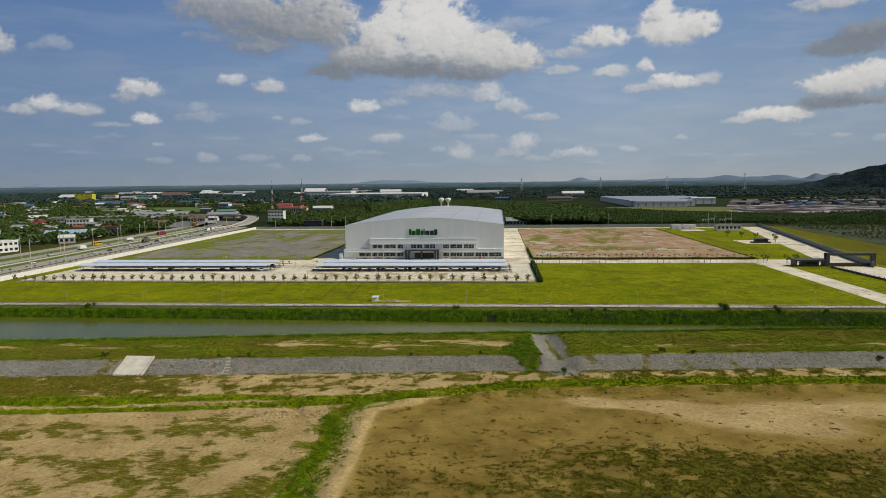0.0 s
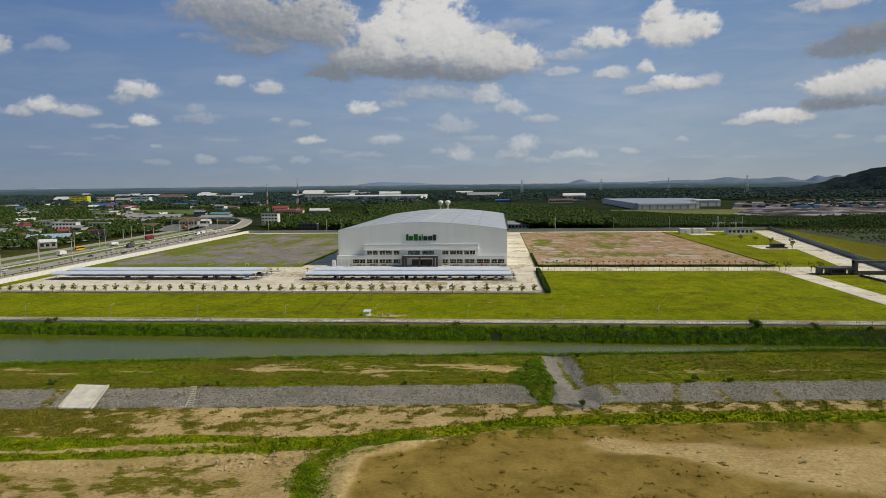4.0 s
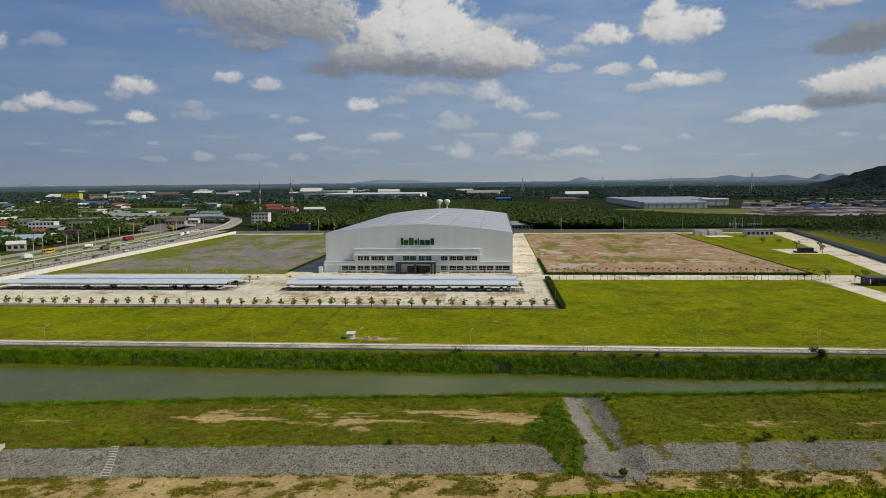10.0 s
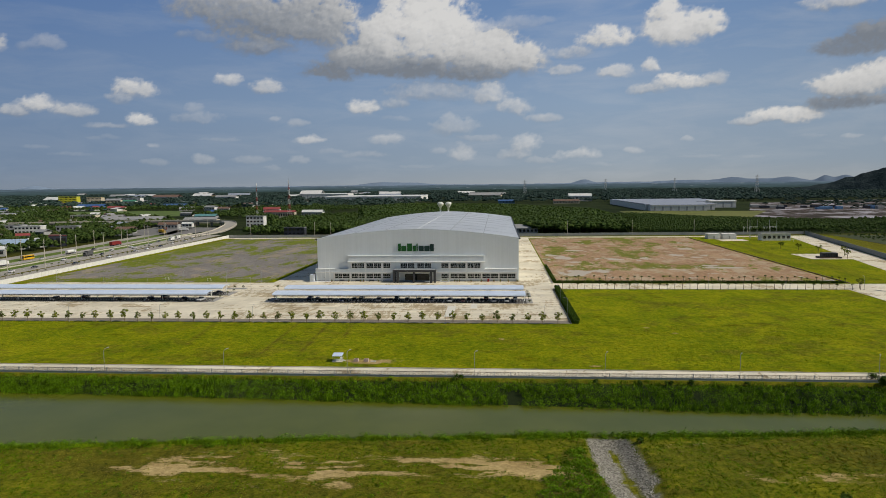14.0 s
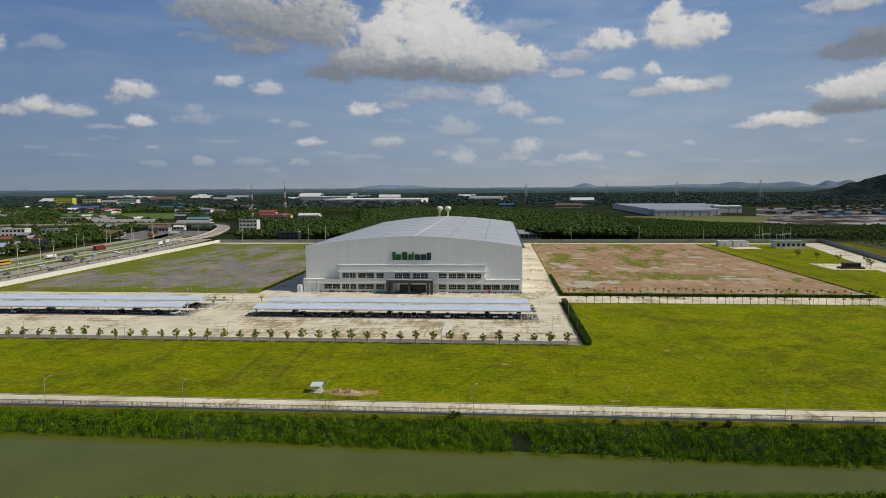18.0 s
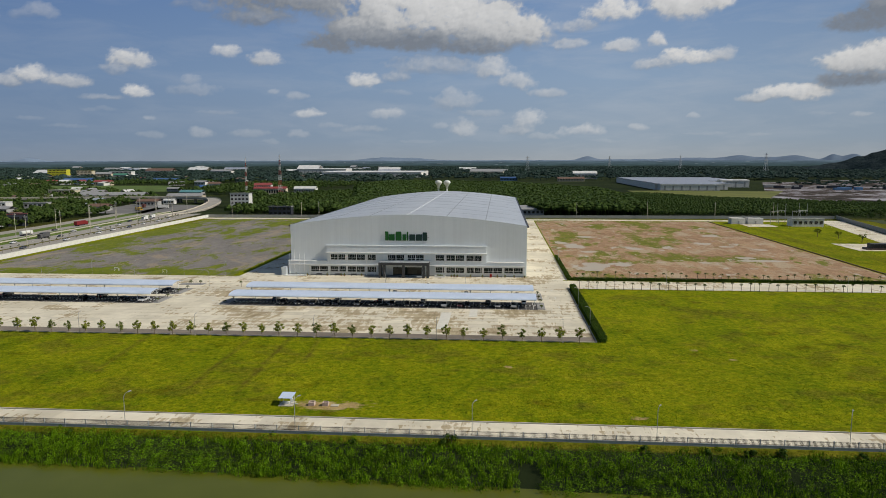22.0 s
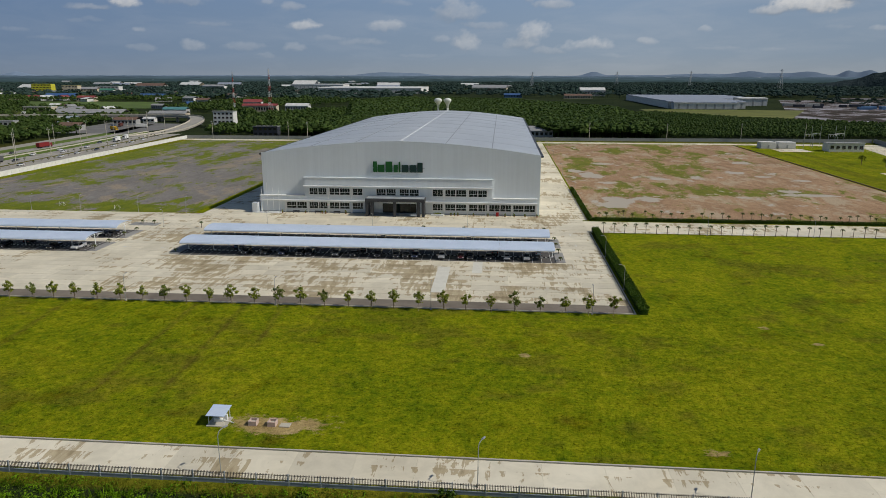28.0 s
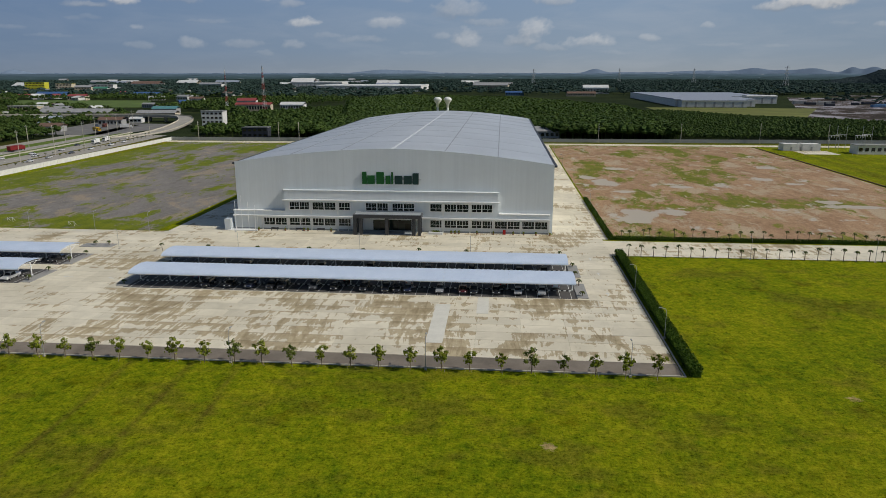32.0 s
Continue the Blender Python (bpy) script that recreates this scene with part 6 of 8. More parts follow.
def stones():
    r = np.random.default_rng(11)
    n = 60000
    x = r.uniform(-130, 190, n)
    d = r.uniform(0.0, 6.6, n)
    y = rip_top(x) - d
    gx, gy = 60 + r.normal(0, 5.5, 5000), r.uniform(-246, -209, 5000)
    x, y = np.concatenate([x, gx]), np.concatenate([y, gy])
    keep = (m_stone(x, y) > 0.45) & ~((x > -62.6) & (x < -53.2) & (y > -253)) & (np.abs(x + 32.6 + (y + 242.5) * 0.24) > 0.8) & (fbm(x * 0.12, y * 0.4, 52) < 0.70)
    keep &= (m_stone(x, y) > 0.45) & ((np.abs((x * 0.5 + 0.5) % 1 - 0.5) > 0.045) & (np.abs(((rip_top(x) - y) / 1.1) % 1 - 0.5) > 0.07) | (np.abs(x - 61) < 9))
    x, y = x[keep], y[keep]
    n = len(x)
    z = ground_z(x, y) + 0.02
    base = np.array([(1, 0, 0), (0.2, 0.95, 0), (-0.9, 0.4, 0), (-0.7, -0.7, 0), (0.4, -0.9, 0), (0.1, 0.05, 0.55)])
    s = r.uniform(0.10, 0.19, n) * np.where(gully(x, y) > 0.1, 1.25, 1.0)
    a = r.uniform(0, 6.28, n)
    v = base[None] * s[:, None, None] * (1 + 0.25 * r.normal(size=(n, 6, 3)))
    ca, sa = np.cos(a)[:, None], np.sin(a)[:, None]
    v = np.stack([v[..., 0] * ca - v[..., 1] * sa, v[..., 0] * sa + v[..., 1] * ca, v[..., 2]], -1) + np.stack([x, y, z], -1)[:, None]
    f = np.array([(0, 1, 5), (1, 2, 5), (2, 3, 5), (3, 4, 5), (4, 0, 5)])
    f = (f[None] + 6 * np.arange(n)[:, None, None]).reshape(-1, 3)
    single("riprap_stones", fast_mesh("riprap_stones", v.reshape(-1, 3), f, M_STONE), None, "grey rubble stones covering the levee slope", "stones", kind="stuff")


stones()


def blades(name, x, y, h, w, mat, label, per=5, lean=0.35, seed=1, category="reeds"):
    """Tufts of narrow bent blades standing on the ground."""
    r = np.random.default_rng(seed)
    n = len(x)
    z = ground_z(x, y)
    X, Y, Z, H = np.repeat(x, per), np.repeat(y, per), np.repeat(z, per), np.repeat(h, per) * r.uniform(0.55, 1.1, n * per)
    a, t = r.uniform(0, 6.28, n * per), r.uniform(0, lean, n * per) * H
    X, Y = X + r.normal(0, 0.22, n * per), Y + r.normal(0, 0.22, n * per)
    b = r.uniform(0, 6.28, n * per)
    dx, dy, wx, wy = np.cos(a) * t, np.sin(a) * t, np.cos(b) * w, np.sin(b) * w
    v = np.stack([np.stack([X - wx, Y - wy, Z - 0.1], -1), np.stack([X + wx, Y + wy, Z - 0.1], -1), np.stack([X + dx * 0.5 + wx * 0.9, Y + dy * 0.5 + wy * 0.9, Z + H * 0.65], -1), np.stack([X + dx, Y + dy, Z + H], -1)], 1)
    f = np.arange(len(X) * 4).reshape(-1, 4)
    return single(name, fast_mesh(name, v.reshape(-1, 3), f, mat), None, label, category, kind="stuff")


def mounds(name, x, y, rad, h, leaves, leaf, mat, label, seed):
    """Leafy domes standing on the bank: leaves over the upper half of each."""
    r = np.random.default_rng(seed)
    n = len(x) * leaves
    i = np.repeat(np.arange(len(x)), leaves)
    a, c = r.uniform(0, 6.283, n), r.uniform(0.0, 1.0, n)
    q = np.sqrt(1 - c * c) * r.uniform(0.75, 1.12, n)
    shoot = np.where(r.uniform(0, 1, n) < 0.06, r.uniform(1.1, 1.45, n), r.uniform(0.75, 1.05, n))
    p = np.stack([x[i] + rad[i] * q * np.cos(a), y[i] + rad[i] * q * np.sin(a), ground_z(x, y)[i] - 0.1 + h[i] * c * shoot], -1)
    out = np.stack([np.cos(a) * q, np.sin(a) * q, c + 0.3], -1) + 0.55 * r.normal(size=(n, 3))
    u = np.cross(out, r.normal(size=(n, 3)))
    u /= np.linalg.norm(u, axis=1)[:, None]
    w = np.cross(u, out)
    w /= np.linalg.norm(w, axis=1)[:, None]
    g = (leaf * r.uniform(0.55, 1.4, n))[:, None]
    v = np.stack([p - u * g, p - w * g * 0.55, p + u * g, p + w * g * 0.55], 1).reshape(-1, 3)
    return single(name, fast_mesh(name, v, np.arange(4 * n).reshape(n, 4), mat), None, label, "undergrowth", kind="stuff")


def plant_banks():
    r = np.random.default_rng(21)
    n = 4300
    x = r.uniform(-175, 215, n)
    u = r.uniform(0, 1, n)
    y = -173.4 + (far_edge(x) + 0.5 + 173.4) * u
    keep = ~((np.abs(x - 42.6) < 1.8) & (u > 0.45)) & (fbm(x * 0.2, y * 0.3, 77) + 0.4 * u > 0.20 + 0.5 * step(135, 165, x))
    x, y, u = x[keep], y[keep], u[keep]
    lump = fbm(x * 0.12, y * 0.25, 78)
    h = (0.5 + 0.7 * step(0.05, 0.5, u)) * (0.55 + 0.9 * lump) * r.uniform(0.55, 1.7, len(x))
    mounds("bank_leaves", x, y, r.uniform(0.4, 1.6, len(x)), h, 62, 0.115, M_BANK, "leafy green undergrowth over the canal bank", 22)
    n = 7000
    x = r.uniform(-175, 215, n)
    u = r.uniform(0, 1, n) ** 0.7
    y = -173.9 + (far_edge(x) + 0.4 + 173.9) * u
    k = ~((np.abs(x - 42.6) < 1.8) & (u > 0.45)) & (fbm(x * 0.08, y * 0.2, 76) > 0.45)
    blades("reeds", x[k], y[k], 0.7 + 1.0 * fbm(x[k] * 0.15, y[k] * 0.3, 78), 0.05, M_BANK, "green reeds among the bank undergrowth", 5, 0.5, 22)
    n = 2300
    x = r.uniform(-135, 200, n)
    u = r.uniform(0, 1, n) ** 1.4
    y = near_edge(x) - 0.3 - 6.0 * u
    keep = (gully(x, y) < 0.2) & (fbm(x * 0.2, y * 0.3, 79) > 0.12 + 0.38 * u)
    x, y = x[keep], y[keep]
    mounds("edge_leaves", x, y, r.uniform(0.5, 1.3, len(x)), r.uniform(0.5, 1.7, len(x)), 46, 0.14, M_BANK, "leafy green growth edging the canal water", 23)
    n = 5000
    x = r.uniform(-135, 200, n)
    y = near_edge(x) - 0.2 - 5.0 * r.uniform(0, 1, n) ** 1.3
    k = gully(x, y) < 0.2
    blades("reeds", x[k], y[k], 0.35 + 0.8 * fbm(x[k] * 0.2, y[k] * 0.3, 80), 0.05, M_REED, "green reeds edging the canal water", 6, 0.5, 23)
    # shrubs dotted over the levee top and the foot of the slope
    n = 1500
    x = r.uniform(-120, 185, n)
    y = near_edge(x) - 5 + (rip_top(x) - near_edge(x) + 5) * r.uniform(0, 1, n)
    k = (gully(x, y) < 0.15) & (m_grass(x, y) > 0.6) & (fbm(x * 0.12, y * 0.2, 74) > 0.45)
    x, y = x[k], y[k]
    mounds("levee_shrubs", x, y, r.uniform(0.25, 0.8, len(x)), r.uniform(0.25, 0.75, len(x)), 30, 0.12, M_BANK, "low dark green shrubs dotted over the levee", 29)
    n = 1500
    x, y = r.uniform(40, 60, n), r.uniform(-247, -208, n)
    k = lush_spill(x, y) > r.uniform(0.2, 0.9, n)
    mounds("creeper", x[k], y[k], r.uniform(0.5, 1.1, k.sum()), r.uniform(0.2, 0.6, k.sum()), 40, 0.15, M_BANK, "deep green creeper spilling over the rubble", 28)
    # tall weeds on the strip beside the track
    n = 1500
    y = r.uniform(-345, -262, n)
    x = ridge_x(y) - 6.2 + r.normal(0, 2.3, n)
    k = (fbm(x * 0.2, y * 0.15, 75) > 0.40) & (y < band_low(x) + 3)
    x, y = x[k], y[k]
    mounds("strip_weeds", x, y, r.uniform(0.4, 1.1, len(x)), r.uniform(0.25, 0.75, len(x)), 34, 0.13, M_REED, "tall fresh weeds on the strip beside a track", 31)
    # dull low weeds in drifts over the west flat
    n = 3000
    x, y = r.uniform(-85, 8, n), r.uniform(-345, -274, n)
    k = (x < ridge_x(y) - 8) & (y < band_low(x) - 2) & (m_grass(x, y) > r.uniform(0.30, 0.75, n))
    x, y = x[k], y[k]
    mounds("flat_weeds", x, y, r.uniform(0.3, 0.9, len(x)), r.uniform(0.08, 0.25, len(x)), 16, 0.12, M_DRY, "dull low weeds in drifts over the flat", 32)
    # fresh growth along the low ground
    n = 2600
    x, y = r.uniform(-105, 170, n), r.uniform(-292, -236, n)
    k = (rip_top(x) - y > 7.0) & (y > band_low(x)) & (m_grass(x, y) * m_lush(x, y) > r.uniform(0.15, 0.7, n))
    x, y = x[k], y[k]
    mounds("low_shrubs", x, y, r.uniform(0.35, 1.0, len(x)), r.uniform(0.25, 0.8, len(x)), 34, 0.13, M_REED, "fresh green shrubs on the low ground", 30)
    # levee weeds
    n = 20000
    x = r.uniform(-130, 190, n)
    y = near_edge(x) - 5 + (rip_top(x) + 0.8 - near_edge(x) + 5) * r.uniform(0, 1, n)
    g = m_grass(x, y)
    edge = np.exp(-((y - rip_top(x)) / 1.5) ** 2)
    keep = (g + 0.4 * edge > r.uniform(0.15, 0.95, n)) & (gully(x, y) < 0.25)
    x, y, edge = x[keep], y[keep], edge[keep]
    lush = m_lush(x, y) + 0.25 * edge > 0.30
    h = 0.07 + 0.20 * fbm(x * 0.25, y * 0.25, 81) + 0.35 * edge
    blades("grass_tufts", x[lush], y[lush], h[lush], 0.09, M_REED, "green weeds on the levee", 4, 0.8, 24, "grass")
    blades("dry_weeds", x[~lush], y[~lush], h[~lush], 0.09, M_DRY, "dry brown weeds on the levee", 4, 0.8, 25, "grass")
    # lower ground
    n = 70000
    x, y = r.uniform(-105, 170, n), r.uniform(-335, -236, n)
    g = m_grass(x, y)
    keep = (rip_top(x) - y > 6.3) & (g * (0.5 + fbm(x * 0.5, y * 0.5, 82)) > r.uniform(0.15, 1.0, n))
    x, y = x[keep], y[keep]
    lush = m_lush(x, y) > 0.33
    h = np.where(y > band_low(x), 0.15 + 0.42 * fbm(x * 0.2, y * 0.2, 83), 0.08 + 0.15 * fbm(x * 0.4, y * 0.4, 84))
    blades("grass_tufts", x[lush], y[lush], h[lush], 0.09, M_REED, "fresh green weeds on the low ground", 5, 0.7, 26, "grass")
    blades("dry_weeds", x[~lush], y[~lush], h[~lush], 0.09, M_DRY, "sparse dull weeds on the mud flats", 5, 0.9, 27, "grass")


plant_banks()


def mud_weeds():
    r = np.random.default_rng(88)
    n = 30000
    x, y = r.uniform(14, 150, n), r.uniform(-335, -258, n)
    clump = fbm(x * 0.5, y * 0.9, 95)
    keep = (x > ridge_x(y) + 2) & (y < band_low(x) - 1) & (clump + 0.45 * m_grass(x, y) + 0.10 * (1 - step(-300, -268, y)) > 0.74)
    x, y = x[keep], y[keep]
    blades("mud_weeds", x, y, 0.10 + 0.2 * r.uniform(0, 1, len(x)), 0.10, M_WEED, "dark low weed clumps dotted over wet mud", 6, 1.4, 96, "weeds")


mud_weeds()


def earth_clods():
    """Crumbled earth along the low scarp and the track edge."""
    r = np.random.default_rng(51)
    n = 150
    x = np.concatenate([r.normal(-3, 5, n), r.uniform(-60, 10, n // 2)])
    y = band_low(x) - 2.2 + 1.6 * r.normal(0, 1, len(x))
    ty = r.uniform(-345, -266, 700)
    x, y = np.concatenate([x, ridge_x(ty) - 2.6 + r.normal(0, 0.9, 700)]), np.concatenate([y, ty])
    n = len(x)
    base = np.array([(1, 0, 0), (0.2, 0.95, 0), (-0.9, 0.4, 0), (-0.7, -0.7, 0), (0.4, -0.9, 0), (0.1, 0.05, 0.5)])
    s = np.concatenate([r.uniform(0.15, 0.6, n - 700), r.uniform(0.08, 0.24, 700)])
    v = base[None] * s[:, None, None] * (1 + 0.3 * r.normal(size=(n, 6, 3))) + np.stack([x, y, ground_z(x, y) - 0.03], -1)[:, None]
    f = np.array([(0, 1, 5), (1, 2, 5), (2, 3, 5), (3, 4, 5), (4, 0, 5)])
    f = (f[None] + 6 * np.arange(n)[:, None, None]).reshape(-1, 3)
    single("earth_clods", fast_mesh("earth_clods", v.reshape(-1, 3), f, foliage("dry earth", (0.22, 0.15, 0.075), (0.48, 0.37, 0.21), 0.9)), None, "crumbled dry earth clods along the scarp", "earth", kind="stuff")


earth_clods()


def lawn_tufts():
    r = np.random.default_rng(77)
    n = 26000
    x, y = r.uniform(-95, 150, n), r.uniform(-164.6, -107.2, n)
    n = len(x)
    dirt = ((x - 2.5) / 7) ** 2 + ((y + 158.5) / 2.6) ** 2
    track = np.min([np.abs(x - x0 - (x1 - x0) * (y - y0) / (y1 - y0)) + 9 * (y < y1) for x0, y0, x1, y1 in WHEEL_TRACKS], axis=0)
    keep = (fbm(x * 0.16, y * 0.16, 90) + r.uniform(-0.2, 0.2, n) > 0.38) & (dirt > 1) & (track > 0.45)
    x, y = x[keep], y[keep]
    blades("lawn_tufts", x, y, 0.06 + 0.12 * fbm(x * 0.3, y * 0.3, 91), 0.06, M_LAWN, "short yellow green blades of the lawn", 3, 1.2, 92, "grass")


lawn_tufts()


def bush(x, y, s, label="round dark green bush on the bank", mat=None, z=None):
    r = np.random.default_rng(int(abs(x * 13 + y * 7)))
    b = thing("bush", label, "bush", pose(x, y, float(ground_z(np.array([x]), np.array([y]))[0]) if z is None else z), "bushes")
    ch = [leaf_cloud(r, int(80 * max(1, 0.55 * s * s)), (r.normal(0, 0.35) * s, r.normal(0, 0.35) * s, s * r.uniform(0.4, 1.0)), (0.6 * s, 0.6 * s, 0.5 * s), 0.17, 0.3) for _ in range(4)]
    v, f = merge(ch)
    part("foliage", fast_mesh("foliage", v, f, mat or M_HEDGE), None, b)
    st = Geo()
    for k in range(4):
        st.tube((0, 0, -0.1), (r.normal(0, 0.3) * s, r.normal(0, 0.3) * s, s * 0.8), 0.05, 0.02, 5)
    part("stem", st, M_BARK, b)


for x, y, s in ((29.5, -174.2, 1.5), (62.4, -174.6, 1.0), (80.2, -174.6, 1.1), (85.2, -174.6, 1.3), (128.5, -174.6, 3.0), (146.5, -175, 2.3), (-115.8, -174.4, 2.2), (73, -174.4, 0.8), (98, -174.8, 0.9), (112, -174.5, 0.8), (12, -174.4, 0.8),
                (-40, -174.4, 0.7), (165, -175, 1.2), (92.5, -233.2, 1.3), (101, -232.6, 1.1), (63.0, -244.5, 1.4), (66, -209.5, 1.0), (153, -232, 1.0), (-36, -241.6, 0.7), (-27, -241, 0.8), (40, -236, 0.8), (-70, -243, 1.2), (20, -239, 0.7)):
    bush(x, y, s)

# concrete chute and steps in the rubble slope
M_APRON = plain("pale worn concrete", (0.62, 0.59, 0.50), 0.85, var=0.2, s1=0.5, s2=8)
apron = thing("drainage_apron", "pale weathered concrete apron laid on the rubble slope", "apron")
part("slab", Geo().ring([[(-62.0, -244.0, -1.25), (-54.2, -244.4, -1.2), (-53.9, -252.4, -4.4), (-61.8, -252.2, -4.5)], [(-62.0, -244.4, -2.2), (-54.2, -244.8, -2.2), (-53.9, -252.5, -5.8), (-61.8, -252.3, -5.8)]][::-1]), M_APRON, apron)
for x in (-62.1, -54.05):
    part("edge_beam", Geo().ring([[(x - 0.15, -244.2, -1.1), (x + 0.15, -244.2, -1.1), (x + 0.15, -252.4, -4.25), (x - 0.15, -252.4, -4.25)], [(x - 0.15, -244.3, -2.2), (x + 0.15, -244.3, -2.2), (x + 0.15, -252.3, -5.5), (x - 0.15, -252.3, -5.5)]][::-1]), M_CONC, apron)
M_STEPS = plain("grey green worn steps", (0.42, 0.40, 0.31), 0.85, var=0.25, s1=0.6)
steps = thing("levee_steps", "worn concrete steps climbing the rubble slope", "steps")
STEP = Geo().chamfer(-0.75, 0.75, -0.2, 0.2, -0.6, 0.2, 0.03).mesh("step", M_STEPS)
for i in range(12):
    t = i / 11
    part("step", STEP, None, steps, at=pose(-32.5 + 1.6 * t, -243.2 - 6.3 * t, -1.85 - 2.95 * t))
part("cheek_wall", Geo().ring([[(-32.3, -243, -1.7), (-32.05, -243, -1.7), (-31.7, -249.8, -4.7), (-31.95, -249.8, -4.7)], [(-32.3, -243, -2.3), (-32.05, -243, -2.3), (-31.7, -249.8, -5.4), (-31.95, -249.8, -5.4)]][::-1]), M_CONC, steps)
single("rubble_heap", fast_mesh("rubble_heap", *leaf_cloud(np.random.default_rng(5), 60, (-29.3, -242.0, -1.6), (1.2, 0.8, 0.6), 0.3), plain("red brown rubble", (0.14, 0.06, 0.035), 0.9)), None, "small heap of red brown debris beside the steps", "debris")


# ---- outside the site: highway, town, plantation ----
def road_x(y):
    return np.interp(y, [-400, 0, 200, 330, 450, 560, 640, 700], [-236, -252, -262, -272, -298, -345, -410, -500])


def strip(name, off0, off1, y0, y1, z, mat, label, category="road", step_=12.0, zf=None):
    ys = np.arange(y0, y1 + 0.1, step_)
    a, b = road_x(ys) + off0, road_x(ys) + off1
    zz = np.full_like(ys, z) if zf is None else zf(ys)
    n = len(ys)
    v = np.concatenate([np.stack([a, ys, zz], -1), np.stack([b, ys, zz], -1), np.stack([a, ys, zz - 0.3], -1), np.stack([b, ys, zz - 0.3], -1)])
    f = []
    for i in range(n - 1):
        f += [(i, n + i, n + i + 1, i + 1), (2 * n + i, i, i + 1, 2 * n + i + 1), (n + i, 3 * n + i, 3 * n + i + 1, n + i + 1)]
    return single(name, fast_mesh(name, v, f, mat), None, label, category, kind="structure")


M_HWY = plain("worn highway concrete", (0.33, 0.31, 0.27), 0.85, var=0.15, s1=0.1, s2=4)
strip("road_near", 6, 20, -400, 335, 0.10, M_HWY, "worn pale near carriageway of the highway")
strip("road_frontage", 23, 37, -400, 325, 0.08, M_HWY, "pale frontage road beside the wall")
strip("road_far", -20, -9, -400, 420, 0.10, M_HWY, "worn pale far carriageway of the highway")
strip("road_slip", -44, -31, -400, 430, 0.08, M_HWY, "pale side road in front of the shops")
M_VERGE = plain("verge grass", (0.10, 0.15, 0.012), 0.9, var=0.35, s1=0.15, s2=2)
strip("ground_median", -9, 6, -400, 340, 0.2, M_VERGE, "overgrown grass median of the highway", "verge")
strip("ground_verge", -31, -20, -400, 430, 0.15, M_VERGE, "grass verge beside the highway", "verge")
for off in (0.0, 13.0, -14.5):
    g = Geo()
    for y in range(-260, 330, 12):
        xx = float(road_x(y)) + off
        if off:
            g.box(xx - 0.08, xx + 0.08, y, y + 4, 0.10, 0.12)
        else:
            g.box(xx - 2.2, xx - 1.8, y, y + 12, 0.1, 0.9)
    single("trim_lane_marks" if off else "trim_barrier", g, M_WHITE if off else M_CONC, "white lane marks" if off else "concrete median barrier", "road marking" if off else "barrier", kind="structure")
bridge = thing("flyover", "concrete flyover curving away from the highway", "bridge")
FLY = [(-266, 290), (-262, 335), (-264, 378), (-272, 422), (-290, 455), (-312, 473), (-345, 480), (-400, 474), (-470, 460), (-560, 440)]
_t = np.linspace(0, len(FLY) - 1, 60)
c, ys = np.interp(_t, range(len(FLY)), [p[0] for p in FLY]) + 8, np.interp(_t, range(len(FLY)), [p[1] for p in FLY])
for _ in range(6):
    c[1:-1], ys[1:-1] = (c[:-2] + 2 * c[1:-1] + c[2:]) / 4, (ys[:-2] + 2 * ys[1:-1] + ys[2:]) / 4
bz = 0.2 + 6.0 * step(0.6, 4.0, _t)
tx_, ty_ = np.gradient(c), np.gradient(ys)
L = np.sqrt(tx_ ** 2 + ty_ ** 2)
px, py = ty_ / L, -tx_ / L
rows = []
for i in range(len(ys)):
    rows.append([(c[i] + px[i] * s * 6.5, ys[i] + py[i] * s * 6.5, bz[i] + h) for s, h in ((-1, 0), (1, 0), (1, -1.3), (-1, -1.3))])
part("deck", Geo().ring(rows), M_HWY, bridge)
for s in (-1, 1):
    rows = [[(c[i] + px[i] * (s * 6.5 + w), ys[i] + py[i] * (s * 6.5 + w), bz[i] + h) for w, h in ((-0.15, 0), (0.15, 0), (0.15, 1.0), (-0.15, 1.0))] for i in range(len(ys))]
    part("parapet", Geo().ring(rows), M_CONC, bridge)
for i in range(22, len(ys), 4):
    part("pier", Geo().box(c[i] - 1.2, c[i] + 1.2, ys[i] - 1.2, ys[i] + 1.2, 0, bz[i] - 1.3), M_CONC, bridge)

part("retaining_wall", Geo().ring([[(c[i] + px[i] * w, ys[i] + py[i] * w, h) for w, h in ((5.2, -0.2), (5.2, bz[i] - 1.3), (-5.2, bz[i] - 1.3), (-5.2, -0.2))] for i in range(38, 60)]), plain("dark precast wall", (0.10, 0.10, 0.105), 0.85, var=0.2, s1=0.2), bridge, "dark grey precast retaining wall")
# poles beside the highway
UPOLE = Geo().tube((0, 0, 0), (0, 0, 12), 0.22, 0.15, 7).mesh("pole", M_CONC)
UARM = Geo().box(-1.1, 1.1, -0.06, 0.06, 11.2, 11.35).box(-0.9, 0.9, -0.06, 0.06, 10.2, 10.33).mesh("crossarm", M_STEEL)
UINS = Geo().tube((-1.0, 0, 11.35), (-1.0, 0, 11.6), 0.06, k=6).tube((0, 0, 12), (0, 0, 12.25), 0.06, k=6).tube((1.0, 0, 11.35), (1.0, 0, 11.6), 0.06, k=6).mesh("insulators", M_WHITE)


def utility_pole(x, y, a=0, s=1.0, label="tall concrete power pole with crossarms"):
    p = thing("power_pole", label, "power pole", pose(x, y, 0, 0, 0, a), "power poles")
    p.scale = (1, 1, s)
    part("pole", UPOLE, None, p)
    part("crossarm", UARM, None, p)
    part("insulators", UINS, None, p)


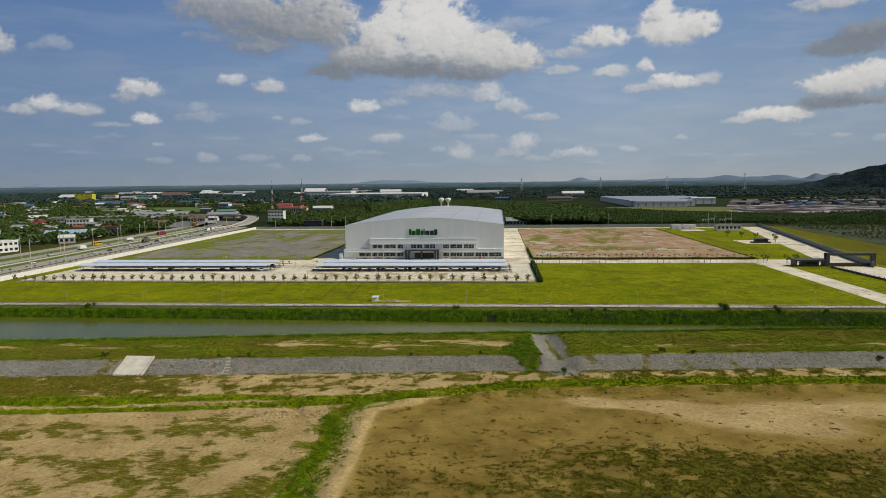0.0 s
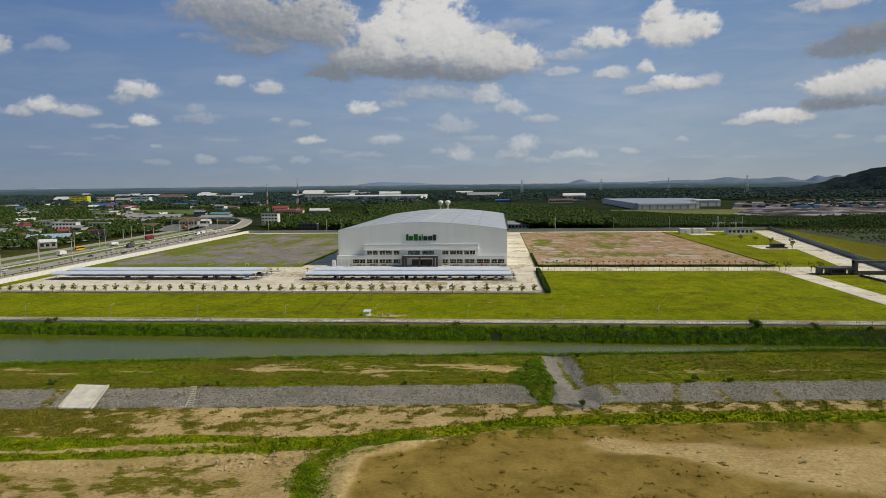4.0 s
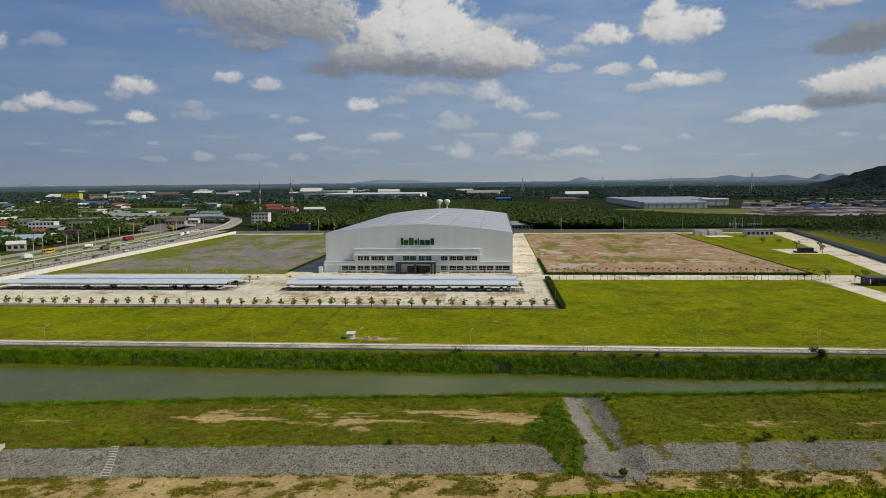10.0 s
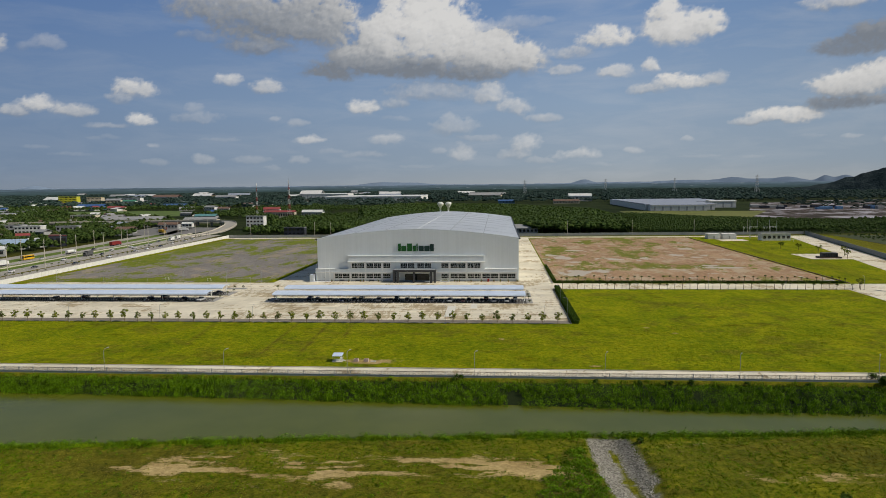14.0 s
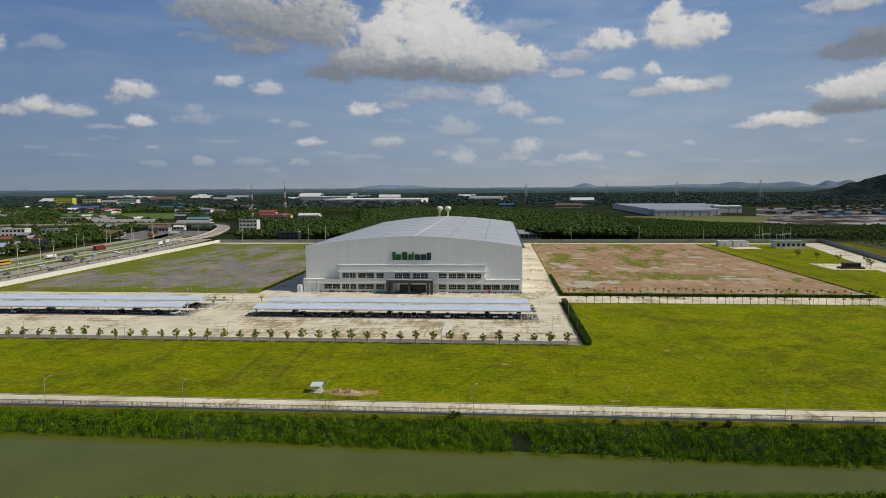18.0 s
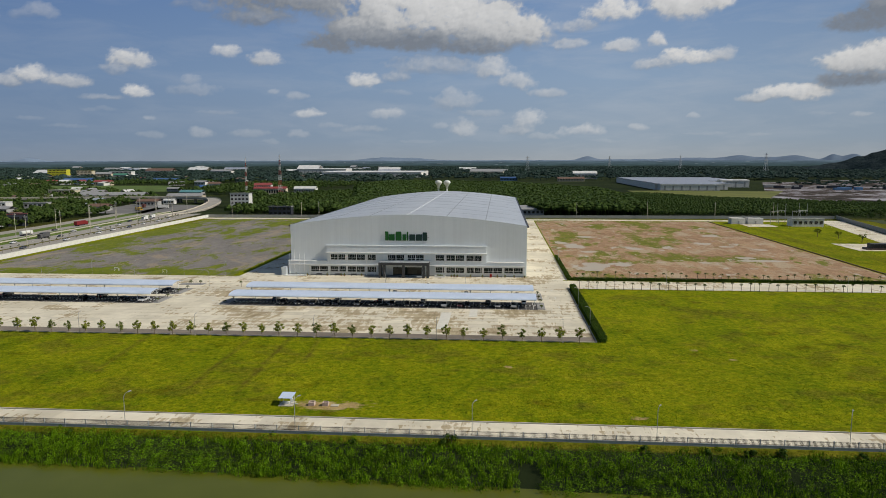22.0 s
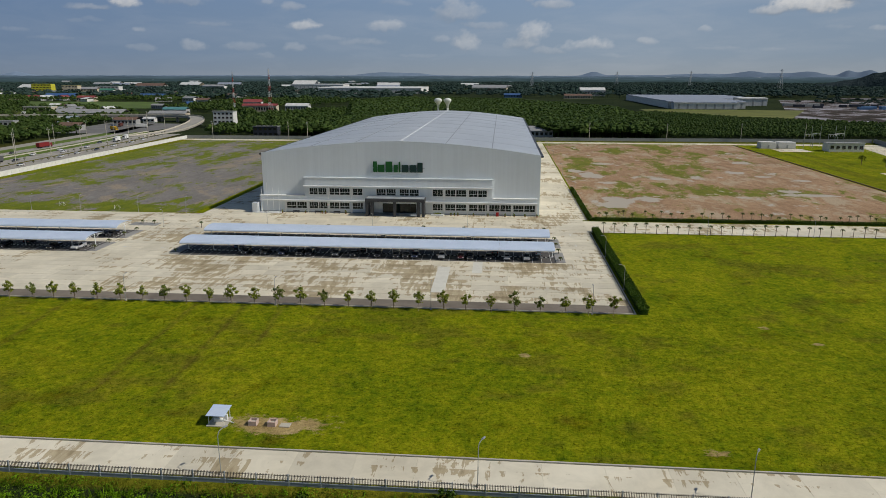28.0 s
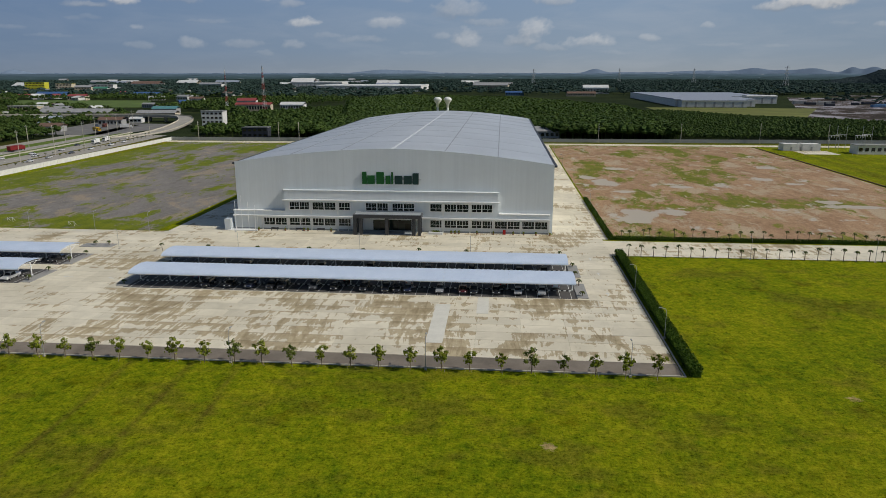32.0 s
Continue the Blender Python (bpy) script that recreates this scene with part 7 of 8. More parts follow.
for y in range(-120, 330, 34):
    utility_pole(float(road_x(y)) + 22, y, 0, 1.45)
for y in range(-90, 420, 45):
    utility_pole(float(road_x(y)) - 20, y, 0, 1.2)
for x in (-190, -130, -115, -60, 102, 160, 215, 262):
    utility_pole(x, 286 + x * 0.03, 90, 1.15, "tall power pole behind the back wall")


# vehicles on the highway
def box_truck(x, y, a, col, label, L=9.0, tank=False):
    t = thing("truck", label, "truck", pose(x, y, 0.1, 0, 0, a), "trucks")
    m = plain("truck body " + label[:8], col, 0.5, var=0.12)
    part("cab", Geo().ring([[(-1.15, s, 0.6), (1.15, s, 0.6), (1.15, s, 2.0), (1.0, s, 2.9), (-1.0, s, 2.9), (-1.15, s, 2.0)] for s in (-L / 2, -L / 2 + 2.1)][::-1]), m, t)
    part("windscreen", Geo().box(-0.95, 0.95, -L / 2 - 0.04, -L / 2 + 0.02, 1.75, 2.6), M_CARGLASS, t)
    if tank:
        part("tank", Geo().tube((0, -L / 2 + 2.4, 2.0), (0, L / 2, 2.0), 1.15, 1.15, 14), m, t)
    else:
        part("cargo_box", Geo().chamfer(-1.25, 1.25, -L / 2 + 2.4, L / 2, 0.95, 3.6, 0.06), m, t)
    part("chassis", Geo().box(-0.5, 0.5, -L / 2 + 0.3, L / 2, 0.55, 0.95), M_BLACK, t)
    for s in (-1, 1):
        for yy in (-L / 2 + 1.1, L / 2 - 2.6, L / 2 - 1.3):
            part("wheel", Geo().tube((s * 1.0 - 0.15, yy, 0.5), (s * 1.0 + 0.15, yy, 0.5), 0.5, 0.5, 12), M_BLACK, t)


box_truck(float(road_x(60)) - 12, 60, 180, (0.7, 0.7, 0.68), "white box truck on the far carriageway", 8)
box_truck(float(road_x(210)) - 14, 203, 180, (0.20, 0.02, 0.02), "dark red container truck on the far carriageway", 14)
box_truck(float(road_x(150)) - 12, 135, 180, (0.70, 0.70, 0.66), "white tanker truck on the far carriageway", 10, True)
box_truck(float(road_x(250)) + 14, 250, 0, (0.72, 0.72, 0.7), "white box truck on the near carriageway", 7)
box_truck(float(road_x(120)) + 9, 120, 0, (0.10, 0.10, 0.10), "dark flatbed truck on the near carriageway", 9)
box_truck(float(road_x(262)) + 12, 268, 0, (0.72, 0.72, 0.7), "white box truck on the near carriageway", 6)
box_truck(-312, 352, 60, (0.55, 0.33, 0.02), "yellow lorry parked in the yard", 9)
box_truck(-324, 372, 20, (0.05, 0.07, 0.10), "dark lorry parked in the yard", 9)
box_truck(-304, 385, 110, (0.6, 0.6, 0.58), "white lorry parked in the yard", 10)
box_truck(-330, 395, 15, (0.12, 0.04, 0.03), "brown lorry parked in the yard", 9)
CAR_WHITE, CAR_GREY = car_template("sedan", "white", "small white car on the highway"), car_template("sedan", "grey", "dark grey car on the highway")
for y, off, w in ((92, 8, 1), (128, 15, 0), (158, 6, 1), (176, 15, 1), (206, 14, 1), (236, 8, 0), (30, 14, 1), (-30, 8, 1), (-80, 15, 0), (150, 29, 1), (168, 29, 1), (190, 30, 0), (215, 29, 1), (240, 30, 1), (110, 30, 1), (70, 29, 0), (262, 29, 1), (100, -12, 1), (165, -12, 0), (20, -12, 1)):
    copy_thing(CAR_WHITE if w else CAR_GREY, pose(float(road_x(y)) + off, y, 0.1, 0, 0, 0 if off > 0 else 180))
CAR_WHITE.matrix_basis, CAR_GREY.matrix_basis = pose(float(road_x(184)) + 8, 184, 0.1), pose(float(road_x(50)) + 15, 50, 0.1)
bus = thing("bus", "yellow bus on the far side of the highway", "bus", pose(float(road_x(96)) - 20, 96, 0.1))
part("body", Geo().chamfer(-1.25, 1.25, -5.2, 5.2, 0.5, 3.2, 0.15), plain("yellow bus paint", (0.62, 0.36, 0.01), 0.4), bus)
for s in (-1, 1):
    part("window_band", Geo().box(s * 1.26 - 0.02, s * 1.26 + 0.02, -4.8, 4.8, 1.7, 2.6), M_CARGLASS, bus)
    for y in (-3.4, 3.2):
        part("wheel", Geo().tube((s * 1.1 - 0.14, y, 0.5), (s * 1.1 + 0.14, y, 0.5), 0.5, 0.5, 12), M_BLACK, bus)
part("windscreen", Geo().box(-1.1, 1.1, -5.24, -5.18, 1.4, 2.8), M_CARGLASS, bus)


# ---- trees of the plain ----
def lobe(r, c, w, h, k=4):
    """A lumpy closed dome of foliage about c, as quads."""
    v = []
    for q, z in ((0.82, -0.75), (1.0, 0.1), (0.5, 0.85)):
        for i in range(k):
            a = 6.283 * i / k + z
            m = r.uniform(0.75, 1.2)
            v.append((c[0] + w * q * m * math.cos(a), c[1] + w * q * m * math.sin(a), c[2] + h * z * r.uniform(0.8, 1.2)))
    f = [(a * k + i, a * k + (i + 1) % k, (a + 1) * k + (i + 1) % k, (a + 1) * k + i) for a in range(2) for i in range(k)]
    f += [(2 * k, 2 * k + 1, 2 * k + 2, 2 * k + 3)] if k == 4 else [(2 * k, 2 * k + 1, 2 * k + 2, 2 * k + 3), (2 * k, 2 * k + 3, 2 * k + 4, 2 * k + 5)]
    return np.array(v), np.array(f)


def tree_template(r, quads, w, h, leaf, lumps=5, k=4):
    """A tree of unit height: lobes of foliage, loose leaves over them, and a trunk."""
    ch = []
    for n in range(lumps):
        a, q = 6.283 * n / lumps + r.uniform(-0.5, 0.5), (0.0 if n == 0 else r.uniform(0.22, 0.42)) * w
        c = (q * math.cos(a), q * math.sin(a), h * (0.80 if n == 0 else r.uniform(0.52, 0.72)))
        ch.append(lobe(r, c, w * r.uniform(0.2, 0.3), h * r.uniform(0.13, 0.2), k))
        if quads:
            ch.append(leaf_cloud(r, quads // lumps, c, (w * 0.40, w * 0.40, h * 0.25), leaf, 0.75))
    t = Geo().tube((0, 0, 0), (0, 0, h * 0.7), 0.03 * h, 0.012 * h, 4, False)
    tv, tf = geo_arrays(t)
    v, f = merge(ch)
    return np.concatenate([tv, v]), np.concatenate([np.array(tf), f + len(tv)])


def forest(name, xs, ys, hs, templates, mat, label, seed=3, z=0.0):
    r = np.random.default_rng(seed)
    vs, fs, n = [], [], 0
    pick = r.integers(0, len(templates), len(xs))
    for k, (tv, tf) in enumerate(templates):
        sel = np.nonzero(pick == k)[0]
        if not len(sel):
            continue
        a = r.uniform(0, 6.28, len(sel))
        ca, sa = np.cos(a)[:, None], np.sin(a)[:, None]
        s = hs[sel][:, None]
        x = (tv[:, 0] * ca - tv[:, 1] * sa) * s + xs[sel][:, None]
        y = (tv[:, 0] * sa + tv[:, 1] * ca) * s + ys[sel][:, None]
        zz = tv[:, 2] * s + z
        vs.append(np.stack([x, y, zz], -1).reshape(-1, 3))
        fs.append((tf[None] + len(tv) * np.arange(len(sel))[:, None, None]).reshape(-1, 4) + n)
        n += len(sel) * len(tv)
    return single(name, fast_mesh(name, np.concatenate(vs), np.concatenate(fs), mat), None, label, "trees", kind="stuff")


_r = np.random.default_rng(31)
NEAR_T = [tree_template(_r, 50, 1.0, 1.0, 0.085, 5, 6) for _ in range(6)]
FAR_T = [tree_template(_r, 8, 0.95, 1.0, 0.13, 3) for _ in range(5)]


WIDE_T = [tree_template(_r, 0, 1.6, 1.0, 0.2, 4) for _ in range(4)]


def inside(x, y, poly):
    ok = np.zeros(len(x), bool)
    for (x0, y0), (x1, y1) in zip(poly, poly[1:] + poly[:1]):
        c = ((y0 > y) != (y1 > y)) & (x < (x1 - x0) * (y - y0) / (y1 - y0 + 1e-9) + x0)
        ok ^= c
    return ok


def fill(poly, spacing, jitter=0.5, seed=1, rows=False):
    r = np.random.default_rng(seed)
    xs, ys = [p[0] for p in poly], [p[1] for p in poly]
    gx, gy = np.meshgrid(np.arange(min(xs), max(xs), spacing), np.arange(min(ys), max(ys), spacing * (0.8 if rows else 1)))
    gx, gy = gx.ravel() + r.uniform(-jitter, jitter, gx.size) * spacing, gy.ravel() + r.uniform(-jitter, jitter, gy.size) * spacing
    k = inside(gx, gy, poly)
    return gx[k], gy[k]


px1, py1 = fill([(-140, 300), (-35, 312), (50, 340), (90, 312), (165, 312), (175, 470), (175, 640), (60, 900), (-150, 1000), (-190, 800), (-110, 420)], 4.6, 0.45, 2, True)
hh = 9.5 + 3.0 * fbm(px1 * 0.02, py1 * 0.02, 7) + _r.uniform(-1, 1, len(px1))
near_sel = py1 < 520
forest("plantation", px1[near_sel], py1[near_sel], hh[near_sel], NEAR_T, M_FOREST, "dark green rubber plantation behind the site")
forest("plantation", px1[~near_sel], py1[~near_sel], hh[~near_sel] + 1.5, FAR_T, M_FOREST, "dark green rubber plantation behind the site")
px2, py2 = fill([(165, 312), (330, 325), (480, 420), (410, 480), (300, 560), (235, 680), (175, 640)], 4.4, 0.4, 5, True)
forest("young_plantation", px2, py2, 5.0 + _r.uniform(-0.8, 0.8, len(px2)), FAR_T, M_FOREST, "lower young plantation in rows")
px3, py3 = fill([(325, 295), (560, 255), (900, 330), (900, 600), (480, 530), (420, 470)], 6, 0.5, 6)
forest("scrub", px3, py3, 3.6 + _r.uniform(-1, 1.8, len(px3)), FAR_T, M_FOREST, "dark scrub beyond the east wall")
ex, ey = fill([(330, 70), (600, 70), (620, 252), (335, 285)], 5.5, 0.5, 26)
k = fbm(ex * 0.02, ey * 0.03, 27) + 0.10 * (ey > 170) > 0.50
forest("scrub", ex[k], ey[k], 1.6 + _r.uniform(-0.6, 1.4, k.sum()), FAR_T, M_FOREST, "low dark scrub beyond the east wall")


def clear(x, y):
    """False on the lorry yard, the flyover and the open field of the town."""
    fly = np.interp(x, [-600, -470, -400, -337, -304, -264], [443, 460, 474, 480, 473, 422])
    yard_ = inside(x, y, [(-352, 318), (-278, 318), (-262, 440), (-372, 452)])
    return ~yard_ & ~((np.abs(y - fly) < 13) & (x < -255)) & ~inside(x, y, [(-660, 735), (-464, 753), (-600, 1000), (-845, 985)])


tx, ty = fill([(-330, 60), (-300, 300), (-330, 460), (-520, 760), (-200, 520), (-150, 330), (-205, 320), (-260, 480), (-300, 760), (-200, 1000), (-420, 1300), (-1300, 1400), (-1500, 900), (-800, 100)], 11, 0.5, 8)
k = (_r.uniform(0, 1, len(tx)) < 0.62 + 0.6 * fbm(tx * 0.006, ty * 0.006, 17)) & (np.abs(tx - road_x(ty)) > 52)
k &= clear(tx, ty)
tx, ty = tx[k], ty[k]
close = (ty < 520) & (tx > -620)
nx_, ny_ = fill([(-318, 90), (-305, 300), (-330, 440), (-420, 500), (-640, 560), (-640, 200), (-420, 60)], 8.5, 0.5, 14)
kk = (_r.uniform(0, 1, len(nx_)) < 0.36 + 1.5 * (fbm(nx_ * 0.012, ny_ * 0.012, 18) - 0.25)) & (nx_ < road_x(ny_) - 50) & clear(nx_, ny_)
forest("town_trees", nx_[kk], ny_[kk], _r.uniform(4, 8, kk.sum()), NEAR_T, M_FOREST, "dense dark green trees beside the highway")
forest("town_trees", tx[close], ty[close], _r.uniform(4.5, 9.5, close.sum()), NEAR_T, M_FOREST, "mixed dark green trees among the houses")
forest("town_trees", tx[~close], ty[~close], _r.uniform(6, 10, (~close).sum()), FAR_T, M_FOREST, "mixed dark green trees among the houses")
ux, uy = fill([(-205, 300), (-120, 300), (-100, 420), (-180, 700), (-240, 560), (-232, 440)], 8, 0.5, 9)
k = ~((ux > -250) & (ux < -206) & (uy > 330) & (uy < 412)) & ~((ux > -172) & (ux < -142) & (uy < 322))
forest("town_trees", ux[k], uy[k], _r.uniform(5, 10, k.sum()), NEAR_T, M_FOREST, "dense bushes and trees behind the back wall")
fx, fy = fill([(-3300, 1400), (-200, 1050), (700, 950), (2600, 1500), (3400, 2500), (3000, 3800), (0, 4300), (-2800, 3800)], 31, 0.5, 10)
k = (_r.uniform(0, 1, len(fx)) < 0.30 + 1.6 * (fbm(fx * 0.0016, fy * 0.004, 19) - 0.18)) & ((fy > 1330) | (fx < -150))
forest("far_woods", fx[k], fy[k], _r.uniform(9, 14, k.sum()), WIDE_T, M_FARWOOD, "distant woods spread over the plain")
sx, sy = fill([(700, 560), (2200, 900), (2600, 1500), (700, 1330), (560, 1050)], 30, 0.5, 11)
k = fbm(sx * 0.004, sy * 0.010, 20) > 0.56
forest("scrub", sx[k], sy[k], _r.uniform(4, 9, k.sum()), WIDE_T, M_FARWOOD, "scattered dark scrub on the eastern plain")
bx, by = fill([(380, 1400), (700, 1430), (760, 1500), (360, 1490)], 13, 0.5, 12)
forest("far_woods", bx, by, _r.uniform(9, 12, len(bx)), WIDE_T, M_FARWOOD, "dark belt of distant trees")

# coconut palms in the town
CT = Geo().tube((0, 0, 0), (0.3, 0.1, 5), 0.2, 0.15, 6).tube((0.3, 0.1, 5), (0.4, 0.1, 10), 0.15, 0.12, 6).mesh("trunk", M_BARK)
CH = [fast_mesh("fronds", *frond_mesh(_r, 12, 3.4, 1.6, 1.4, 0.5, M_PALM), M_PALM) for _ in range(3)]
for i in range(70):
    y = rr.uniform(90, 620)
    x = float(road_x(y)) - rr.uniform(58, 330)
    p = thing("coconut_palm", "tall coconut palm among the houses", "palm", pose(x, y, 0, 0, 0, rr.uniform(0, 360)), "coconut palms")
    s = rr.uniform(0.8, 1.2)
    p.scale = (s, s, s)
    part("trunk", CT, None, p)
    part("fronds", CH[i % 3], None, p, at=pose(0.4, 0.1, 9.9))
# small palms and shrubs on the verge outside the wall
for y in range(-150, 320, 7):
    palm(float(road_x(y)) + 29 + rr.uniform(-0.3, 0.3), y, rr.random() < 0.4, "small palm on the highway verge", "verge palms")


# ---- buildings outside ----
WALLS = {k: plain("house wall " + k, c, 0.8, var=0.15, s1=0.3) for k, c in (("white", (0.66, 0.65, 0.62)), ("cream", (0.55, 0.48, 0.36)), ("grey", (0.34, 0.34, 0.33)), ("yellow", (0.55, 0.52, 0.04)), ("dark", (0.035, 0.04, 0.055)), ("blue", (0.10, 0.20, 0.36)), ("green", (0.20, 0.34, 0.20)))}
ROOFS = {k: plain("house roof " + k, c, 0.6, var=0.2, s1=0.3) for k, c in (("blue", (0.05, 0.11, 0.26)), ("lightblue", (0.30, 0.40, 0.52)), ("red", (0.26, 0.06, 0.055)), ("grey", (0.30, 0.30, 0.30)), ("white", (0.62, 0.62, 0.60)), ("yellow", (0.42, 0.34, 0.05)), ("rust", (0.16, 0.10, 0.07)), ("green", (0.06, 0.20, 0.13)), ("pale", (0.27, 0.30, 0.36)), ("teal", (0.10, 0.24, 0.25)))}


def house(x, y, w, d, h, wall, roof, a=0.0, gable=True, storeys=1, label=None, name="house", cat="house"):
    b = thing(name, label or f"{wall} walled building under a {roof} roof", cat, pose(x, y, 0, 0, 0, a))
    part("wall", Geo().box(-w / 2, w / 2, -d / 2, d / 2, 0, h), WALLS[wall], b)
    if gable:
        r = h + min(d, w) * 0.2
        part("roof", Geo().prism([(-d / 2 - 0.6, h - 0.1), (0, r), (d / 2 + 0.6, h - 0.1), (d / 2 + 0.6, h + 0.1), (0, r + 0.25), (-d / 2 - 0.6, h + 0.1)], -w / 2 - 0.5, w / 2 + 0.5, "x"), ROOFS[roof], b)
    else:
        part("roof", Geo().box(-w / 2 - 0.3, w / 2 + 0.3, -d / 2 - 0.3, d / 2 + 0.3, h, h + 0.4), ROOFS[roof], b)
        part("parapet", Geo().box(-w / 2 - 0.3, w / 2 + 0.3, -d / 2 - 0.3, -d / 2, h + 0.4, h + 0.9), WALLS[wall], b)
    n = max(2, int(w / 3.4))
    sh = h / storeys
    pane = Geo().box(-w / n * 0.3, w / n * 0.3, -0.06, 0.02, 0, sh * 0.45).mesh("window", M_CARGLASS)
    for s in range(storeys):
        for i in range(n):
            part("window", pane, None, b, at=pose(-w / 2 + w * (i + 0.5) / n, -d / 2, s * sh + sh * 0.32))
    return b


house(-157, 311, 20, 9, 7.5, "dark", "grey", 2, False, 2, "dark blue two-storey building with a flat roof")
house(-226, 396, 19, 12, 15, "white", "grey", 3, False, 4, "white four-storey block with rows of dark windows")
house(66, 330, 22, 16, 5.0, "grey", "grey", 0, True, 1, "grey shed with open sides behind the back wall", "barn", "barn")
house(-318, 44, 16, 12, 8, "white", "white", 75, False, 2, "white two-storey shop house beside the highway")
house(-352, 172, 34, 16, 4.5, "grey", "lightblue", 20, True, 1, "long low shop with a pale blue roof beside the highway")
house(-322, 196, 13, 2, 9, "dark", "red", 30, False, 1, "red and dark roadside billboard", "billboard", "billboard")
house(-318, 120, 12, 10, 5, "grey", "white", 30, True, 1, "small grey house with a pale roof near the highway")
house(-412, 238, 13, 11, 6, "cream", "grey", 10, True, 2, "cream house with a hipped grey roof")
house(-420, 300, 24, 14, 11, "white", "white", 14, False, 3, "plain white three-storey block among trees")
house(-448, 318, 16, 12, 11, "grey", "grey", 14, False, 3, "pale grey three-storey block among trees")
house(-400, 330, 20, 12, 9, "grey", "grey", 14, False, 2, "grey shop house block among trees")
house(-551, 600, 35, 16, 9, "cream", "white", 6, False, 2, "cream two-storey building with a flat roof")
house(-500, 585, 30, 14, 7, "white", "grey", 6, True, 1, "white shed with a grey roof", "warehouse", "warehouse")
house(-368, 592, 29, 14, 7, "grey", "teal", 4, True, 1, "low hall with a teal roof", "warehouse", "warehouse")
house(-440, 530, 80, 18, 6, "grey", "grey", 4, True, 1, "long grey market hall beyond the flyover", "warehouse", "warehouse")
house(-352, 540, 44, 14, 5, "cream", "grey", 3, True, 1, "long cream shed beyond the flyover", "warehouse", "warehouse")
house(-333, 458, 12, 8, 4, "white", "white", 5, True, 1, "small white shelter beside the yard")
house(-340, 425, 22, 12, 5, "grey", "rust", 8, True, 1, "rusty roofed workshop beside the yard")
house(-350, 350, 18, 12, 4.5, "grey", "rust", 8, True, 1, "low rusty workshop under trees")
house(-286, 665, 46, 12, 9, "cream", "red", 2, True, 1, "long building with a dark red roof")
house(-249, 713, 32, 16, 7, "white", "white", 2, True, 1, "white hall behind trees", "warehouse", "warehouse")
house(-1190, 1545, 50, 26, 24, "yellow", "green", 10, False, 4, "bright yellow and green block in the town")
house(-1120, 1560, 40, 26, 20, "cream", "yellow", 10, False, 3, "cream and yellow block in the town")
house(-852, 1105, 60, 22, 7.5, "blue", "blue", 5, True, 1, "long hall with a blue roof", "warehouse", "warehouse")
house(-736, 1003, 33, 15, 7.5, "cream", "red", 5, True, 1, "hall with a red roof", "warehouse", "warehouse")
house(-694, 1172, 58, 18, 6.5, "cream", "blue", -6, True, 1, "long hall with a blue roof", "warehouse", "warehouse")
house(-1144, 2040, 96, 40, 13, "white", "rust", 0, True, 1, "long white hall far off", "warehouse", "warehouse")
house(-1000, 1450, 40, 22, 14, "cream", "grey", 8, True, 2, "pale block with a grey roof")
house(-950, 1440, 34, 20, 11, "white", "green", 8, True, 2, "white block with a green roof")
house(-980, 1500, 60, 22, 19, "white", "white", 4, False, 3, "white block behind the houses")
house(-658, 2204, 80, 60, 18, "white", "white", 0, True, 1, "pale hall far out on the plain", "warehouse", "warehouse")
hr = random.Random(12)
for i in range(150):
    y = hr.uniform(130, 1700)
    x = float(road_x(min(y, 560))) - hr.uniform(75, 240 + 0.58 * y)
    if not clear(np.array([x]), np.array([y]))[0]:
        continue
    w = hr.uniform(8, 18) * (1 + y / 1700)
    house(x, y, w, hr.uniform(7, 12) * (1 + y / 2200), hr.choice((3.5, 4, 5, 6.5, 7)), hr.choice(("white", "cream", "grey", "white", "grey")), hr.choice(("grey", "white", "grey", "rust", "white", "grey", "rust", "white", "grey", "rust", "red", "grey", "blue", "white")), hr.uniform(-30, 60), hr.random() < 0.8, 2 if hr.random() < 0.4 else 1)
for i in range(28):
    y = hr.uniform(70, 520)
    x = float(road_x(y)) - hr.uniform(62, 120 + 0.45 * y)
    if clear(np.array([x]), np.array([y]))[0]:
        wl, rf = hr.choice((("white", "grey"), ("cream", "rust"), ("grey", "pale"), ("white", "white"), ("grey", "grey"), ("cream", "teal"), ("white", "red")))
        house(x, y, hr.uniform(7, 13), hr.uniform(6, 10), hr.choice((4.5, 5.5, 6.5, 8.0)), wl, rf, hr.uniform(-25, 45), hr.random() < 0.6, 2, None)
for i in range(26):
    y = hr.uniform(1700, 3800)
    x = hr.uniform(-0.68, 0.05) * (y + 400)
    house(x, y, hr.uniform(30, 110), hr.uniform(20, 50), hr.uniform(8, 13), hr.choice(("white", "cream", "grey")), hr.choice(("grey", "white", "grey", "pale", "white")), hr.uniform(-10, 10), True, 1, "pale hall far out on the plain", "warehouse", "warehouse")


